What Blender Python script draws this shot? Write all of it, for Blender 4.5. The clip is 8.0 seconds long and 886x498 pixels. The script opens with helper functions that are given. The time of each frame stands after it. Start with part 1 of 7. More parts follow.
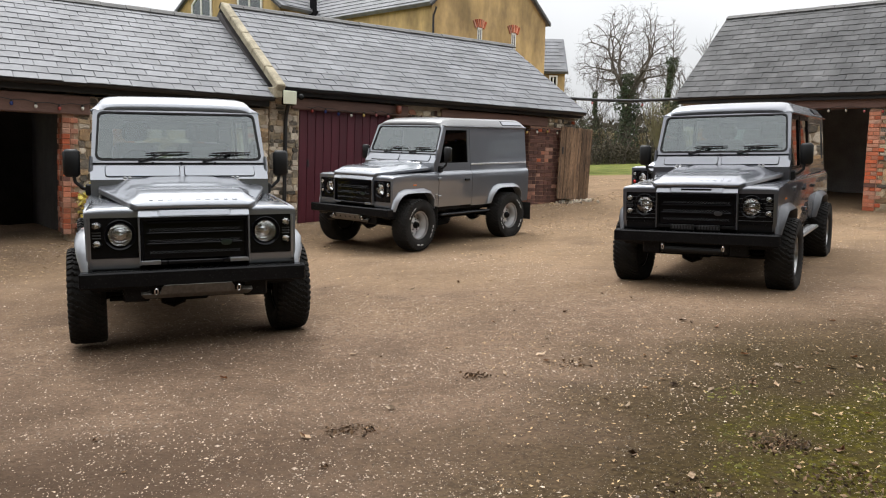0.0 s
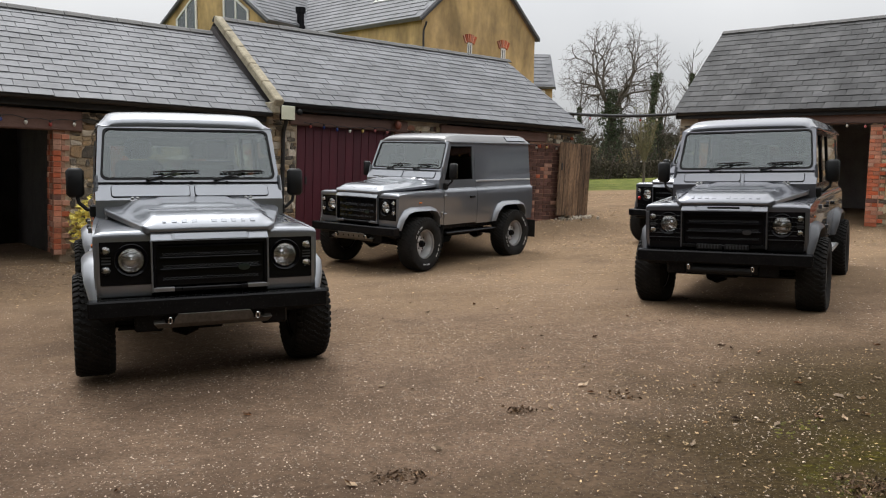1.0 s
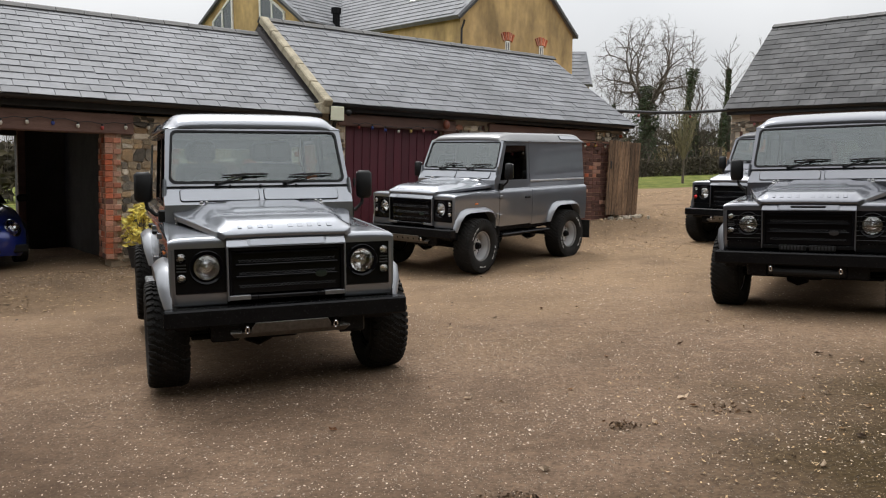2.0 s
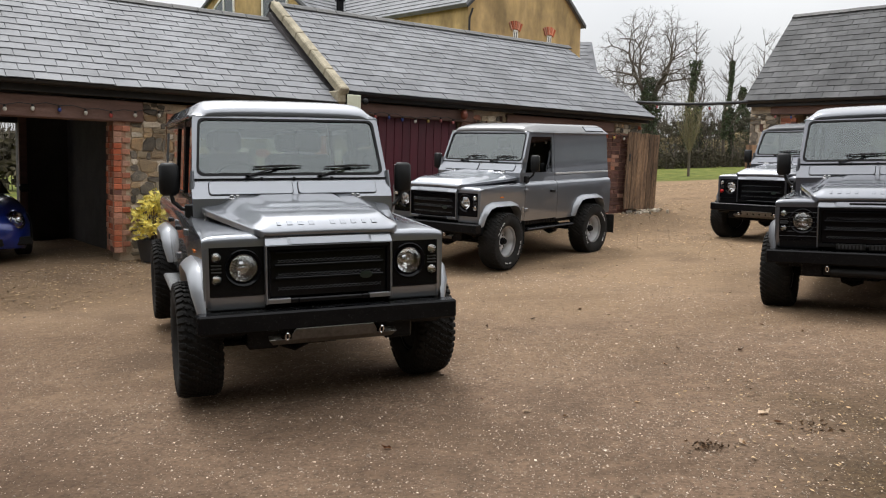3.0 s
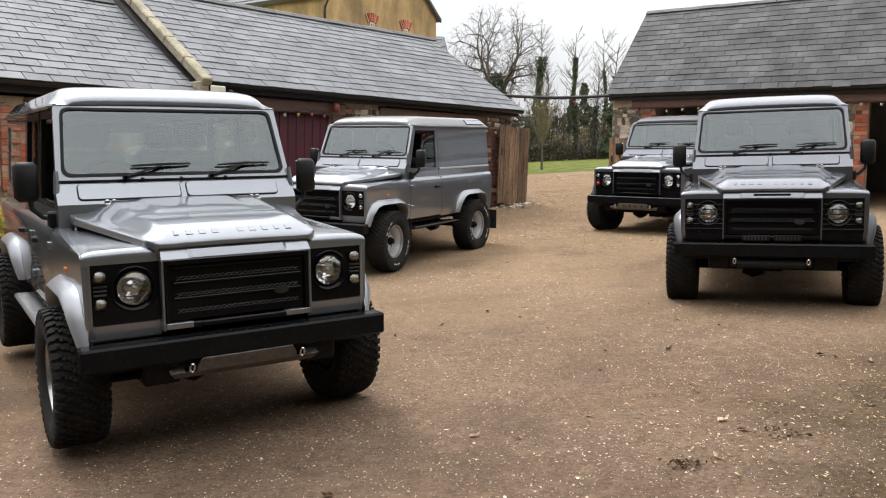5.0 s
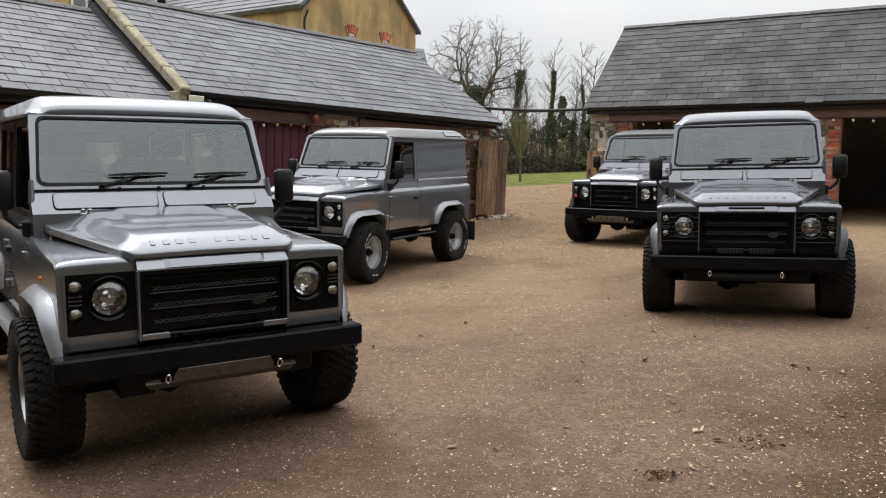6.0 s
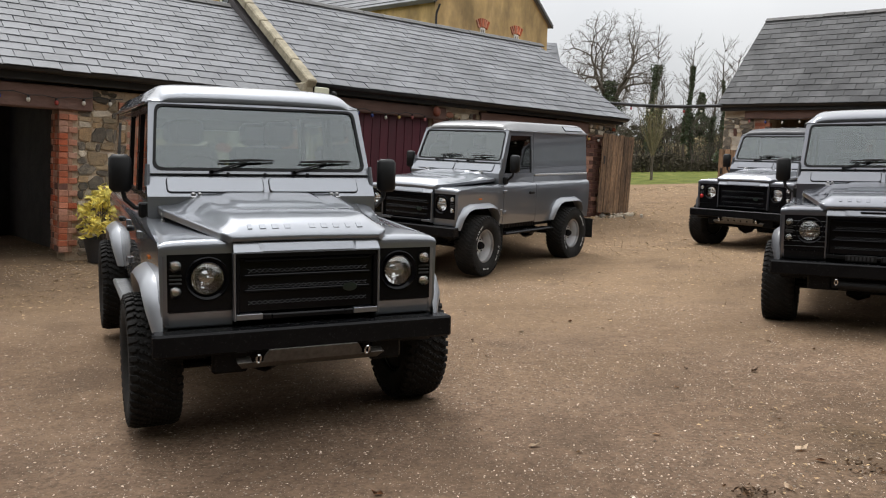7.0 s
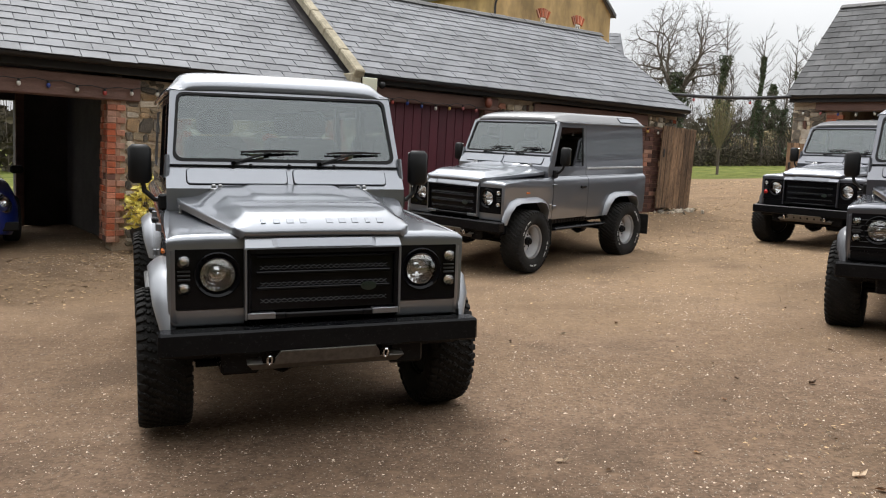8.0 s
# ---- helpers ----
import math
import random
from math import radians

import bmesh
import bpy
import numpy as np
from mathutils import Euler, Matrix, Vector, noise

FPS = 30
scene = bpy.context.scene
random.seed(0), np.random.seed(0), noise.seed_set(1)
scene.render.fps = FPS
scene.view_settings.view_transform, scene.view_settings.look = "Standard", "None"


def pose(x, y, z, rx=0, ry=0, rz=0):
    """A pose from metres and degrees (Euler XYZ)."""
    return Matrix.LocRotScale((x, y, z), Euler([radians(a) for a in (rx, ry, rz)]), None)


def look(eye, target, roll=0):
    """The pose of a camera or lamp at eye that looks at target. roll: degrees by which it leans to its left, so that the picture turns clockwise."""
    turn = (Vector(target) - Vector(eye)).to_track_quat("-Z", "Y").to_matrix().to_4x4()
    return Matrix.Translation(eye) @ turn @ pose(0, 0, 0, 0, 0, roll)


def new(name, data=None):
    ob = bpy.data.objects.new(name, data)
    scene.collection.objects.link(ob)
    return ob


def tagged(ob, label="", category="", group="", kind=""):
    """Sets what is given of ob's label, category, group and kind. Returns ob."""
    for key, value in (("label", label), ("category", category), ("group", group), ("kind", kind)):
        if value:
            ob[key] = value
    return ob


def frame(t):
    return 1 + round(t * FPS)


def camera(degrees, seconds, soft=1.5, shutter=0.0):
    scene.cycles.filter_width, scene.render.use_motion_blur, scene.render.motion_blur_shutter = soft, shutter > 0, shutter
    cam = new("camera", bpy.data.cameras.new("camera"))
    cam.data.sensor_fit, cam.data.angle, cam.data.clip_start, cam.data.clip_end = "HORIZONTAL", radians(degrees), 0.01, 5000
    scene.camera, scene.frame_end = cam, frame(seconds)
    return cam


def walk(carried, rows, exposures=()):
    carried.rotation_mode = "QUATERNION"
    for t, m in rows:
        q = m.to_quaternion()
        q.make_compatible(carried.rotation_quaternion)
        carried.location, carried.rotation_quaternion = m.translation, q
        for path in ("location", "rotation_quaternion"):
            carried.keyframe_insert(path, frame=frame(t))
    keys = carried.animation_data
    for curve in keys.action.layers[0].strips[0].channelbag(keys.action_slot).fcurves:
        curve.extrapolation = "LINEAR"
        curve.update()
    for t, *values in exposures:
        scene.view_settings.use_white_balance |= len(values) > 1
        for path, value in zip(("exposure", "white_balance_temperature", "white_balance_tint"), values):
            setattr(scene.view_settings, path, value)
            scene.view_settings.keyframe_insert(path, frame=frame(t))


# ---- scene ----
cam = camera(57.2, 8.0, soft=1.1)
SLOPE = 0.04  # the yard falls to the west
PATH = [
    (0, (0.081, -0.168, 1.622), (0.0523, 1.8158, 1.3676), 0.86),
    (0.5, (-0.088, 0.048, 1.652), (-0.1164, 2.0359, 1.4348), 0.57),
    (1, (-0.325, 0.206, 1.640), (-0.3048, 2.1941, 1.4224), 0.76),
    (1.5, (-0.572, 0.320, 1.657), (-0.5269, 2.3052, 1.4182), 0.48),
    (2, (-0.746, 0.497, 1.642), (-0.7936, 2.4846, 1.4230), 0.16),
    (2.2, (-0.813, 0.612, 1.649), (-0.9004, 2.5993, 1.4466), -0.02),
    (3.5, (-1.351, 1.201, 1.638), (-1.3568, 3.1811, 1.3595), 0.85),
    (4, (-1.432, 1.498, 1.615), (-1.4529, 3.4754, 1.3170), 0.48),
    (4.5, (-1.548, 1.625, 1.622), (-1.4546, 3.6017, 1.3319), 0.15),
    (5, (-1.645, 1.643, 1.629), (-1.3089, 3.5988, 1.3793), 0.02),
    (5.2, (-1.650, 1.623, 1.634), (-1.2369, 3.5653, 1.3974), 0.30),
    (6.3, (-1.643, 1.636, 1.629), (-1.2934, 3.5932, 1.4124), 0.82),
    (6.5, (-1.592, 1.646, 1.629), (-1.3371, 3.6177, 1.4085), 0.92),
    (7, (-1.418, 1.651, 1.617), (-1.3429, 3.6354, 1.3775), 1.68),
    (7.5, (-1.301, 1.747, 1.611), (-1.3152, 3.7306, 1.3559), 1.91),
    (8, (-1.203, 1.958, 1.616), (-1.2793, 3.9391, 1.3537), 1.94),
]
EXPOSURES = [(0, 0.28), (0.5, 0.1), (1, -0.12), (1.5, -0.16), (2, -0.02), (3.5, 0.21), (4, 0.4), (4.5, 0.45), (5, 0.36), (6.5, -0.05), (7, 0.01), (7.5, 0.05), (8, 0.18)]
walk(cam, [(t, look(eye, target, roll)) for t, eye, target, roll in PATH], exposures=EXPOSURES)

# ---- light: a bright overcast sky ----
SUN_HEIGHT, SUN_TURN = radians(58), radians(-25)
world = bpy.data.worlds.new("overcast_sky")
scene.world = world
world.use_nodes = True
wn, wl = world.node_tree.nodes, world.node_tree.links
wn.clear()
sky = wn.new("ShaderNodeTexSky")
sky.sky_type, sky.sun_disc, sky.sun_elevation, sky.sun_rotation = "NISHITA", False, SUN_HEIGHT, SUN_TURN
sky.air_density, sky.dust_density = 1.0, 3.0
grey = wn.new("ShaderNodeHueSaturation")
grey.inputs["Saturation"].default_value = 0.15
lid = wn.new("ShaderNodeMix")  # the cloud layer hides the glow round the sun
lid.data_type, lid.blend_type = "RGBA", "DARKEN"
lid.inputs["Factor"].default_value, lid.inputs["B"].default_value = 1.0, (9.5, 9.5, 9.5, 1)
cloud_noise = wn.new("ShaderNodeTexNoise")
cloud_noise.inputs["Scale"].default_value, cloud_noise.inputs["Detail"].default_value = 2.2, 5
cloud_ramp = wn.new("ShaderNodeValToRGB")
cloud_ramp.color_ramp.elements[0].position, cloud_ramp.color_ramp.elements[0].color = 0.3, (7.2, 7.4, 7.7, 1)
cloud_ramp.color_ramp.elements[1].position, cloud_ramp.color_ramp.elements[1].color = 0.7, (9.4, 9.5, 9.6, 1)
veil = wn.new("ShaderNodeMix")
veil.data_type = "RGBA"
veil.inputs["Factor"].default_value = 0.8
back = wn.new("ShaderNodeBackground")
back.inputs["Strength"].default_value = 0.126
wout = wn.new("ShaderNodeOutputWorld")
wl.new(sky.outputs["Color"], grey.inputs["Color"])
wl.new(cloud_noise.outputs["Fac"], cloud_ramp.inputs["Fac"])
wl.new(grey.outputs["Color"], lid.inputs["A"])
wl.new(lid.outputs["Result"], veil.inputs["A"])
wl.new(cloud_ramp.outputs["Color"], veil.inputs["B"])
# an overcast sky is brightest overhead
up = wn.new("ShaderNodeSeparateXYZ")
wl.new(wn.new("ShaderNodeTexCoord").outputs["Generated"], up.inputs[0])
rise = wn.new("ShaderNodeMapRange")
rise.inputs["From Min"].default_value, rise.inputs["From Max"].default_value = 0.0, 1.0
rise.inputs["To Min"].default_value, rise.inputs["To Max"].default_value = 0.56, 2.4
wl.new(up.outputs["Z"], rise.inputs["Value"])
lift = wn.new("ShaderNodeVectorMath")
lift.operation = "SCALE"
wl.new(veil.outputs["Result"], lift.inputs[0])
wl.new(rise.outputs["Result"], lift.inputs["Scale"])
wl.new(lift.outputs["Vector"], back.inputs["Color"])
wl.new(back.outputs["Background"], wout.inputs["Surface"])
sun_data = bpy.data.lights.new("sun", "SUN")
sun_data.energy, sun_data.angle, sun_data.color = 2.1, radians(20), (1.0, 0.995, 0.995)
sun = new("sun", sun_data)
sun.matrix_world = look((0, 0, 30), (0 + 30 / math.tan(SUN_HEIGHT) * math.sin(SUN_TURN + math.pi), 30 / math.tan(SUN_HEIGHT) * math.cos(SUN_TURN + math.pi), 0))

# ---- materials ----
def material(name, colour, colour2=None, rough=0.7, metal=0.0, scale=8.0, fine=60.0, mix=0.5, bump=0.15, vary=0.0, coat=0.0, island=False, stretch=None, depth=0.01, spec=0.5, stain=0.0, hue=0.0, coat_ior=1.5):
    """Two-scale noise between two colours, with bump; vary: random lightness from piece to piece."""
    m = bpy.data.materials.new(name)
    m.use_nodes = True
    n, l = m.node_tree.nodes, m.node_tree.links
    p = n["Principled BSDF"]
    p.inputs["Roughness"].default_value, p.inputs["Metallic"].default_value, p.inputs["Specular IOR Level"].default_value = rough, metal, spec
    p.inputs["Coat Weight"].default_value, p.inputs["Coat Roughness"].default_value, p.inputs["Coat IOR"].default_value = coat, 0.03, coat_ior
    co = n.new("ShaderNodeTexCoord")
    src = co.outputs["Object"]
    if stretch:
        mp = n.new("ShaderNodeMapping")
        mp.inputs["Scale"].default_value = stretch
        l.new(src, mp.inputs["Vector"])
        src = mp.outputs["Vector"]
    if vary and not island:
        info = n.new("ShaderNodeObjectInfo")
        shift = n.new("ShaderNodeVectorMath")
        shift.operation = "MULTIPLY_ADD"
        shift.inputs[1].default_value = (1, 1, 1)
        wide = n.new("ShaderNodeMath")
        wide.operation = "MULTIPLY"
        wide.inputs[1].default_value = 37.0
        l.new(info.outputs["Random"], wide.inputs[0])
        l.new(src, shift.inputs[0])
        l.new(wide.outputs[0], shift.inputs[2])
        src = shift.outputs[0]
    big, small = n.new("ShaderNodeTexNoise"), n.new("ShaderNodeTexNoise")
    big.inputs["Scale"].default_value, small.inputs["Scale"].default_value = scale, fine
    big.inputs["Detail"].default_value = small.inputs["Detail"].default_value = 6
    l.new(src, big.inputs["Vector"])
    l.new(src, small.inputs["Vector"])
    add = n.new("ShaderNodeMath")
    add.operation = "ADD"
    l.new(big.outputs["Fac"], add.inputs[0])
    l.new(small.outputs["Fac"], add.inputs[1])
    rng = n.new("ShaderNodeMapRange")
    rng.inputs["From Min"].default_value, rng.inputs["From Max"].default_value = 1.0 - mix * 0.5, 1.0 + mix * 0.5
    l.new(add.outputs[0], rng.inputs["Value"])
    mixer = n.new("ShaderNodeMix")
    mixer.data_type = "RGBA"
    mixer.inputs["A"].default_value = (*colour, 1)
    mixer.inputs["B"].default_value = (*(colour2 or [c * 0.75 for c in colour]), 1)
    l.new(rng.outputs["Result"], mixer.inputs["Factor"])
    out = mixer.outputs["Result"]
    if vary:
        rnd = n.new("ShaderNodeNewGeometry").outputs["Random Per Island"] if island else info.outputs["Random"]
        vr = n.new("ShaderNodeMapRange")
        vr.inputs["To Min"].default_value, vr.inputs["To Max"].default_value = 1 - vary, 1 + vary
        l.new(rnd, vr.inputs["Value"])
        hs = n.new("ShaderNodeHueSaturation")
        l.new(vr.outputs["Result"], hs.inputs["Value"])
        l.new(out, hs.inputs["Color"])
        if hue:
            hr = n.new("ShaderNodeMapRange")
            hr.inputs["To Min"].default_value, hr.inputs["To Max"].default_value = 0.5 - hue, 0.5 + hue
            fold = n.new("ShaderNodeMath")
            fold.operation = "FRACT"
            times = n.new("ShaderNodeMath")
            times.operation = "MULTIPLY"
            times.inputs[1].default_value = 7.3
            l.new(rnd, times.inputs[0])
            l.new(times.outputs[0], fold.inputs[0])
            l.new(fold.outputs[0], hr.inputs["Value"])
            l.new(hr.outputs["Result"], hs.inputs["Hue"])
            sr2 = n.new("ShaderNodeMapRange")
            sr2.inputs["To Min"].default_value, sr2.inputs["To Max"].default_value = 1.15, 0.7
            l.new(fold.outputs[0], sr2.inputs["Value"])
            l.new(sr2.outputs["Result"], hs.inputs["Saturation"])
        out = hs.outputs["Color"]
    if stain:  # broad weathering that runs over many pieces
        wide_noise = n.new("ShaderNodeTexNoise")
        wide_noise.inputs["Scale"].default_value, wide_noise.inputs["Detail"].default_value = 0.9, 7
        runs = n.new("ShaderNodeMapping")  # drawn out downwards, as rain leaves them
        runs.inputs["Scale"].default_value = (1.6, 1.6, 0.55)
        l.new(n.new("ShaderNodeNewGeometry").outputs["Position"], runs.inputs["Vector"])
        l.new(runs.outputs["Vector"], wide_noise.inputs["Vector"])
        sr = n.new("ShaderNodeMapRange")
        sr.inputs["From Min"].default_value, sr.inputs["From Max"].default_value = 0.35, 0.65
        sr.inputs["To Min"].default_value, sr.inputs["To Max"].default_value = 1 - stain, 1 + stain * 0.5
        l.new(wide_noise.outputs["Fac"], sr.inputs["Value"])
        worn = n.new("ShaderNodeHueSaturation")
        l.new(sr.outputs["Result"], worn.inputs["Value"])
        l.new(out, worn.inputs["Color"])
        out = worn.outputs["Color"]
    l.new(out, p.inputs["Base Color"])
    if bump:
        b = n.new("ShaderNodeBump")
        b.inputs["Strength"].default_value, b.inputs["Distance"].default_value = bump, depth
        l.new(add.outputs[0], b.inputs["Height"])
        l.new(b.outputs["Normal"], p.inputs["Normal"])
    rr = n.new("ShaderNodeMapRange")
    rr.inputs["To Min"].default_value, rr.inputs["To Max"].default_value = max(0.02, rough - 0.08), min(1, rough + 0.08)
    l.new(small.outputs["Fac"], rr.inputs["Value"])
    l.new(rr.outputs["Result"], p.inputs["Roughness"])
    return m


def glass(name, tint, gloss=1.0, strong=1.7, least=0.02):
    """A thin pane: clear with a tint, mirror-like by Fresnel."""
    m = bpy.data.materials.new(name)
    m.use_nodes = True
    n, l = m.node_tree.nodes, m.node_tree.links
    n.clear()
    fr, tr, gl, mx, out = (n.new("ShaderNode" + k) for k in ("Fresnel", "BsdfTransparent", "BsdfGlossy", "MixShader", "OutputMaterial"))
    fr.inputs["IOR"].default_value = 1.55
    tr.inputs["Color"].default_value = (*tint, 1)
    gl.inputs["Roughness"].default_value = 0.02
    gl.inputs["Color"].default_value = (*(gloss if isinstance(gloss, tuple) else (gloss,) * 3), 1)
    two = n.new("ShaderNodeMath")
    two.operation, two.use_clamp = "MULTIPLY_ADD", True
    two.inputs[1].default_value, two.inputs[2].default_value = strong, least
    l.new(fr.outputs[0], two.inputs[0])
    l.new(two.outputs[0], mx.inputs[0])
    l.new(tr.outputs[0], mx.inputs[1])
    l.new(gl.outputs[0], mx.inputs[2])
    l.new(mx.outputs[0], out.inputs["Surface"])
    return m


def paint(name, colour, colour2):
    """Metallic car paint under clear coat, with fine flake and faint dust."""
    return material(name, colour, colour2, rough=0.34, metal=0.65, scale=2.5, fine=900, mix=0.7, bump=0, coat=1.0, coat_ior=1.85)


PAINT = paint("grey_metallic_paint", (0.21, 0.223, 0.248), (0.186, 0.197, 0.219))
PAINT_DARK = paint("dark_grey_metallic_paint", (0.108, 0.113, 0.134), (0.092, 0.096, 0.113))
FLARE_SILVER = material("light_silver_flare_paint", (0.34, 0.35, 0.372), (0.29, 0.3, 0.32), rough=0.4, metal=0.5, scale=2.5, fine=700, mix=0.7, bump=0, coat=0.5)
FLARE_DARK = material("dark_grey_flare_paint", (0.07, 0.072, 0.08), (0.055, 0.057, 0.063), rough=0.5, metal=0.2, scale=2.5, fine=700, mix=0.7, bump=0, coat=0.25)
# body paint darkened: the dark stable mirrored in this roof is put into colour
PAINT_DARK_REFLECTION = material("grey_roof_paint_dark_reflection", (0.17, 0.168, 0.168), (0.12, 0.116, 0.112), rough=0.3, metal=0.6, scale=3, fine=200, mix=0.8, bump=0, coat=0.6)
ROOF_DARK = material("dull_dark_roof_paint", (0.05, 0.05, 0.054), (0.036, 0.036, 0.038), rough=0.5, metal=0.4, scale=3, fine=200, mix=0.8, bump=0, coat=0.1)
GLOSS_BLACK = material("gloss_black_panel", (0.006, 0.006, 0.0072), rough=0.08, bump=0, scale=3, spec=0.14)
SATIN_BLACK = material("satin_black_steel", (0.0055, 0.0055, 0.0065), (0.009, 0.009, 0.0095), rough=0.25, scale=6, bump=0, spec=0.11)
BLACK_PLASTIC = material("black_plastic", (0.01, 0.01, 0.0105), (0.011, 0.011, 0.011), rough=0.5, fine=300, bump=0.05, spec=0.22)
RUBBER = material("tyre_rubber", (0.011, 0.011, 0.011), (0.024, 0.022, 0.02), rough=0.85, scale=9, fine=120, bump=0.1, spec=0.2)
SILVER = material("silver_wheel_paint", (0.62, 0.62, 0.625), (0.52, 0.52, 0.525), rough=0.38, metal=0.45, scale=6, bump=0.01)
ALUMINIUM = material("brushed_aluminium", (0.42, 0.42, 0.42), (0.3, 0.3, 0.3), rough=0.35, metal=0.9, scale=10, bump=0.03, stretch=(1, 12, 12))
DUSTY_ALLOY = material("dusty_aluminium_guard", (0.2, 0.187, 0.17), (0.1, 0.092, 0.082), rough=0.45, metal=0.6, scale=7, fine=40, mix=0.8, bump=0.12)
CHROME = material("chrome", (0.75, 0.75, 0.76), rough=0.1, metal=1.0, bump=0)
REFLECTOR = material("lamp_reflector", (0.92, 0.92, 0.93), (0.86, 0.86, 0.87), rough=0.08, metal=1.0, scale=26, fine=60, mix=0.9, bump=0)
MESH_GREY = material("grille_mesh_grey", (0.06, 0.06, 0.064), rough=0.4, metal=0.6, bump=0)
WHITE_INK = material("raised_white_lettering", (0.7, 0.7, 0.68), rough=0.6, bump=0.02)
CABIN = material("dark_cabin_trim", (0.02, 0.02, 0.022), (0.03, 0.03, 0.032), rough=0.8, bump=0.05)
CAR_GLASS = glass("clear_car_glass", (0.48, 0.58, 0.54), (0.88, 0.94, 0.94), 2.1, 0.035)
DARK_GLASS = glass("privacy_glass", (0.06, 0.065, 0.07))
LENS_GLASS = glass("lamp_lens_glass", (0.92, 0.93, 0.93), 0.9)
AMBER = material("amber_lens", (0.75, 0.2, 0.03), rough=0.2, bump=0)
RED_LENS = material("red_lens", (0.5, 0.02, 0.02), rough=0.2, bump=0)
BADGE_GREEN = material("dark_green_badge", (0.012, 0.022, 0.017), rough=0.3, bump=0)
SLATE = material("blue_grey_slate", (0.128, 0.132, 0.142), (0.185, 0.187, 0.193), rough=0.66, spec=0.3, scale=3.0, fine=45, mix=0.9, bump=0.3, vary=0.13, depth=0.006, stain=0.22)
SLATE_DARK = material("weathered_dark_slate", (0.046, 0.046, 0.048), (0.086, 0.084, 0.082), rough=0.72, spec=0.3, scale=2.5, fine=40, mix=0.9, bump=0.3, vary=0.26, depth=0.006, stain=0.42)
RIDGE_TILE = material("grey_clay_ridge", (0.085, 0.083, 0.082), (0.12, 0.115, 0.108), rough=0.8, scale=8, vary=0.15, bump=0.3)
COPING = material("lichened_stone_coping", (0.42, 0.365, 0.26), (0.21, 0.18, 0.12), rough=0.9, scale=4, fine=25, mix=0.6, bump=0.5)
BRICK = material("red_brick", (0.6, 0.225, 0.115), (0.34, 0.125, 0.075), rough=0.9, scale=9, fine=50, mix=0.75, bump=0.7, vary=0.2, depth=0.008, stain=0.5, hue=0.012)
BRICK_DARK = material("sooty_old_brick", (0.17, 0.075, 0.055), (0.10, 0.055, 0.045), rough=0.92, scale=6, fine=60, mix=0.9, bump=0.4, vary=0.4, depth=0.006, stain=0.4)
MORTAR = material("lime_mortar", (0.6, 0.49, 0.36), (0.38, 0.29, 0.2), rough=0.95, scale=6, fine=45, mix=0.6, bump=0.9, stain=0.3)
BRICK_MORTAR = material("reddened_lime_mortar", (0.4, 0.235, 0.155), (0.25, 0.14, 0.095), rough=0.95, scale=6, fine=45, mix=0.6, bump=0.9, stain=0.3)
STONE = material("rubble_stone", (0.58, 0.43, 0.25), (0.25, 0.19, 0.125), rough=0.9, scale=2.2, fine=14, mix=0.6, bump=0.9, vary=0.45, depth=0.012, hue=0.012)
STONE_DARK = material("dark_flint_stone", (0.07, 0.064, 0.056), (0.24, 0.2, 0.15), rough=0.8, scale=2.5, fine=14, mix=0.6, bump=0.9, vary=0.4, depth=0.012)
STONE_PALE = material("pale_rubble_stone", (0.78, 0.7, 0.58), (0.5, 0.42, 0.32), rough=0.9, scale=2.5, fine=14, mix=0.6, bump=0.9, vary=0.25, depth=0.012)
OLD_WOOD = material("old_dark_timber", (0.24, 0.14, 0.112), (0.11, 0.066, 0.054), rough=0.85, scale=3, fine=30, mix=0.9, bump=0.5, stretch=(1, 8, 8))
GATE_WOOD = material("weathered_brown_boards", (0.42, 0.255, 0.145), (0.035, 0.024, 0.018), rough=0.85, scale=2.2, fine=14, mix=0.6, bump=0.7, vary=0.5, stain=0.4, stretch=(9, 9, 0.8))
MAROON = material("maroon_painted_boards", (0.095, 0.012, 0.022), (0.065, 0.01, 0.017), rough=0.55, scale=3, fine=40, mix=0.8, bump=0.15, vary=0.15, stretch=(6, 6, 0.7))
GUTTER = material("black_gutter", (0.012, 0.012, 0.013), (0.025, 0.024, 0.023), rough=0.45, bump=0.05)
RENDER_WALL = material("ochre_limewash_render", (0.52, 0.36, 0.15), (0.33, 0.235, 0.12), rough=0.95, scale=0.7, fine=6, mix=0.7, bump=0.35, stretch=(1, 1, 0.6), stain=0.4)
WHITE_PAINT = material("white_painted_timber", (0.75, 0.74, 0.7), (0.62, 0.61, 0.57), rough=0.5, scale=8, bump=0.05)
WINDOW_GLASS = glass("window_glass", (0.25, 0.28, 0.3))
BARN_WALL = material("grey_barn_plaster", (0.36, 0.35, 0.35), (0.24, 0.23, 0.23), rough=0.95, scale=3, fine=30, bump=0.4)
# one even tone, set low: the bay's inner shade is partly in it
SHED_WALL = material("dark_shed_wall", (0.085, 0.076, 0.076), (0.052, 0.046, 0.046), rough=0.95, scale=3, fine=30, bump=0.5)
BULBS = {c: material("bulb_" + c, v, rough=0.25, bump=0) for c, v in (("red", (0.45, 0.08, 0.07)), ("blue", (0.06, 0.09, 0.32)), ("yellow", (0.7, 0.5, 0.16)), ("white", (0.75, 0.72, 0.65)), ("pink", (0.6, 0.2, 0.2)))}
POT = material("black_planter", (0.02, 0.021, 0.024), (0.035, 0.035, 0.037), rough=0.6, bump=0.1)
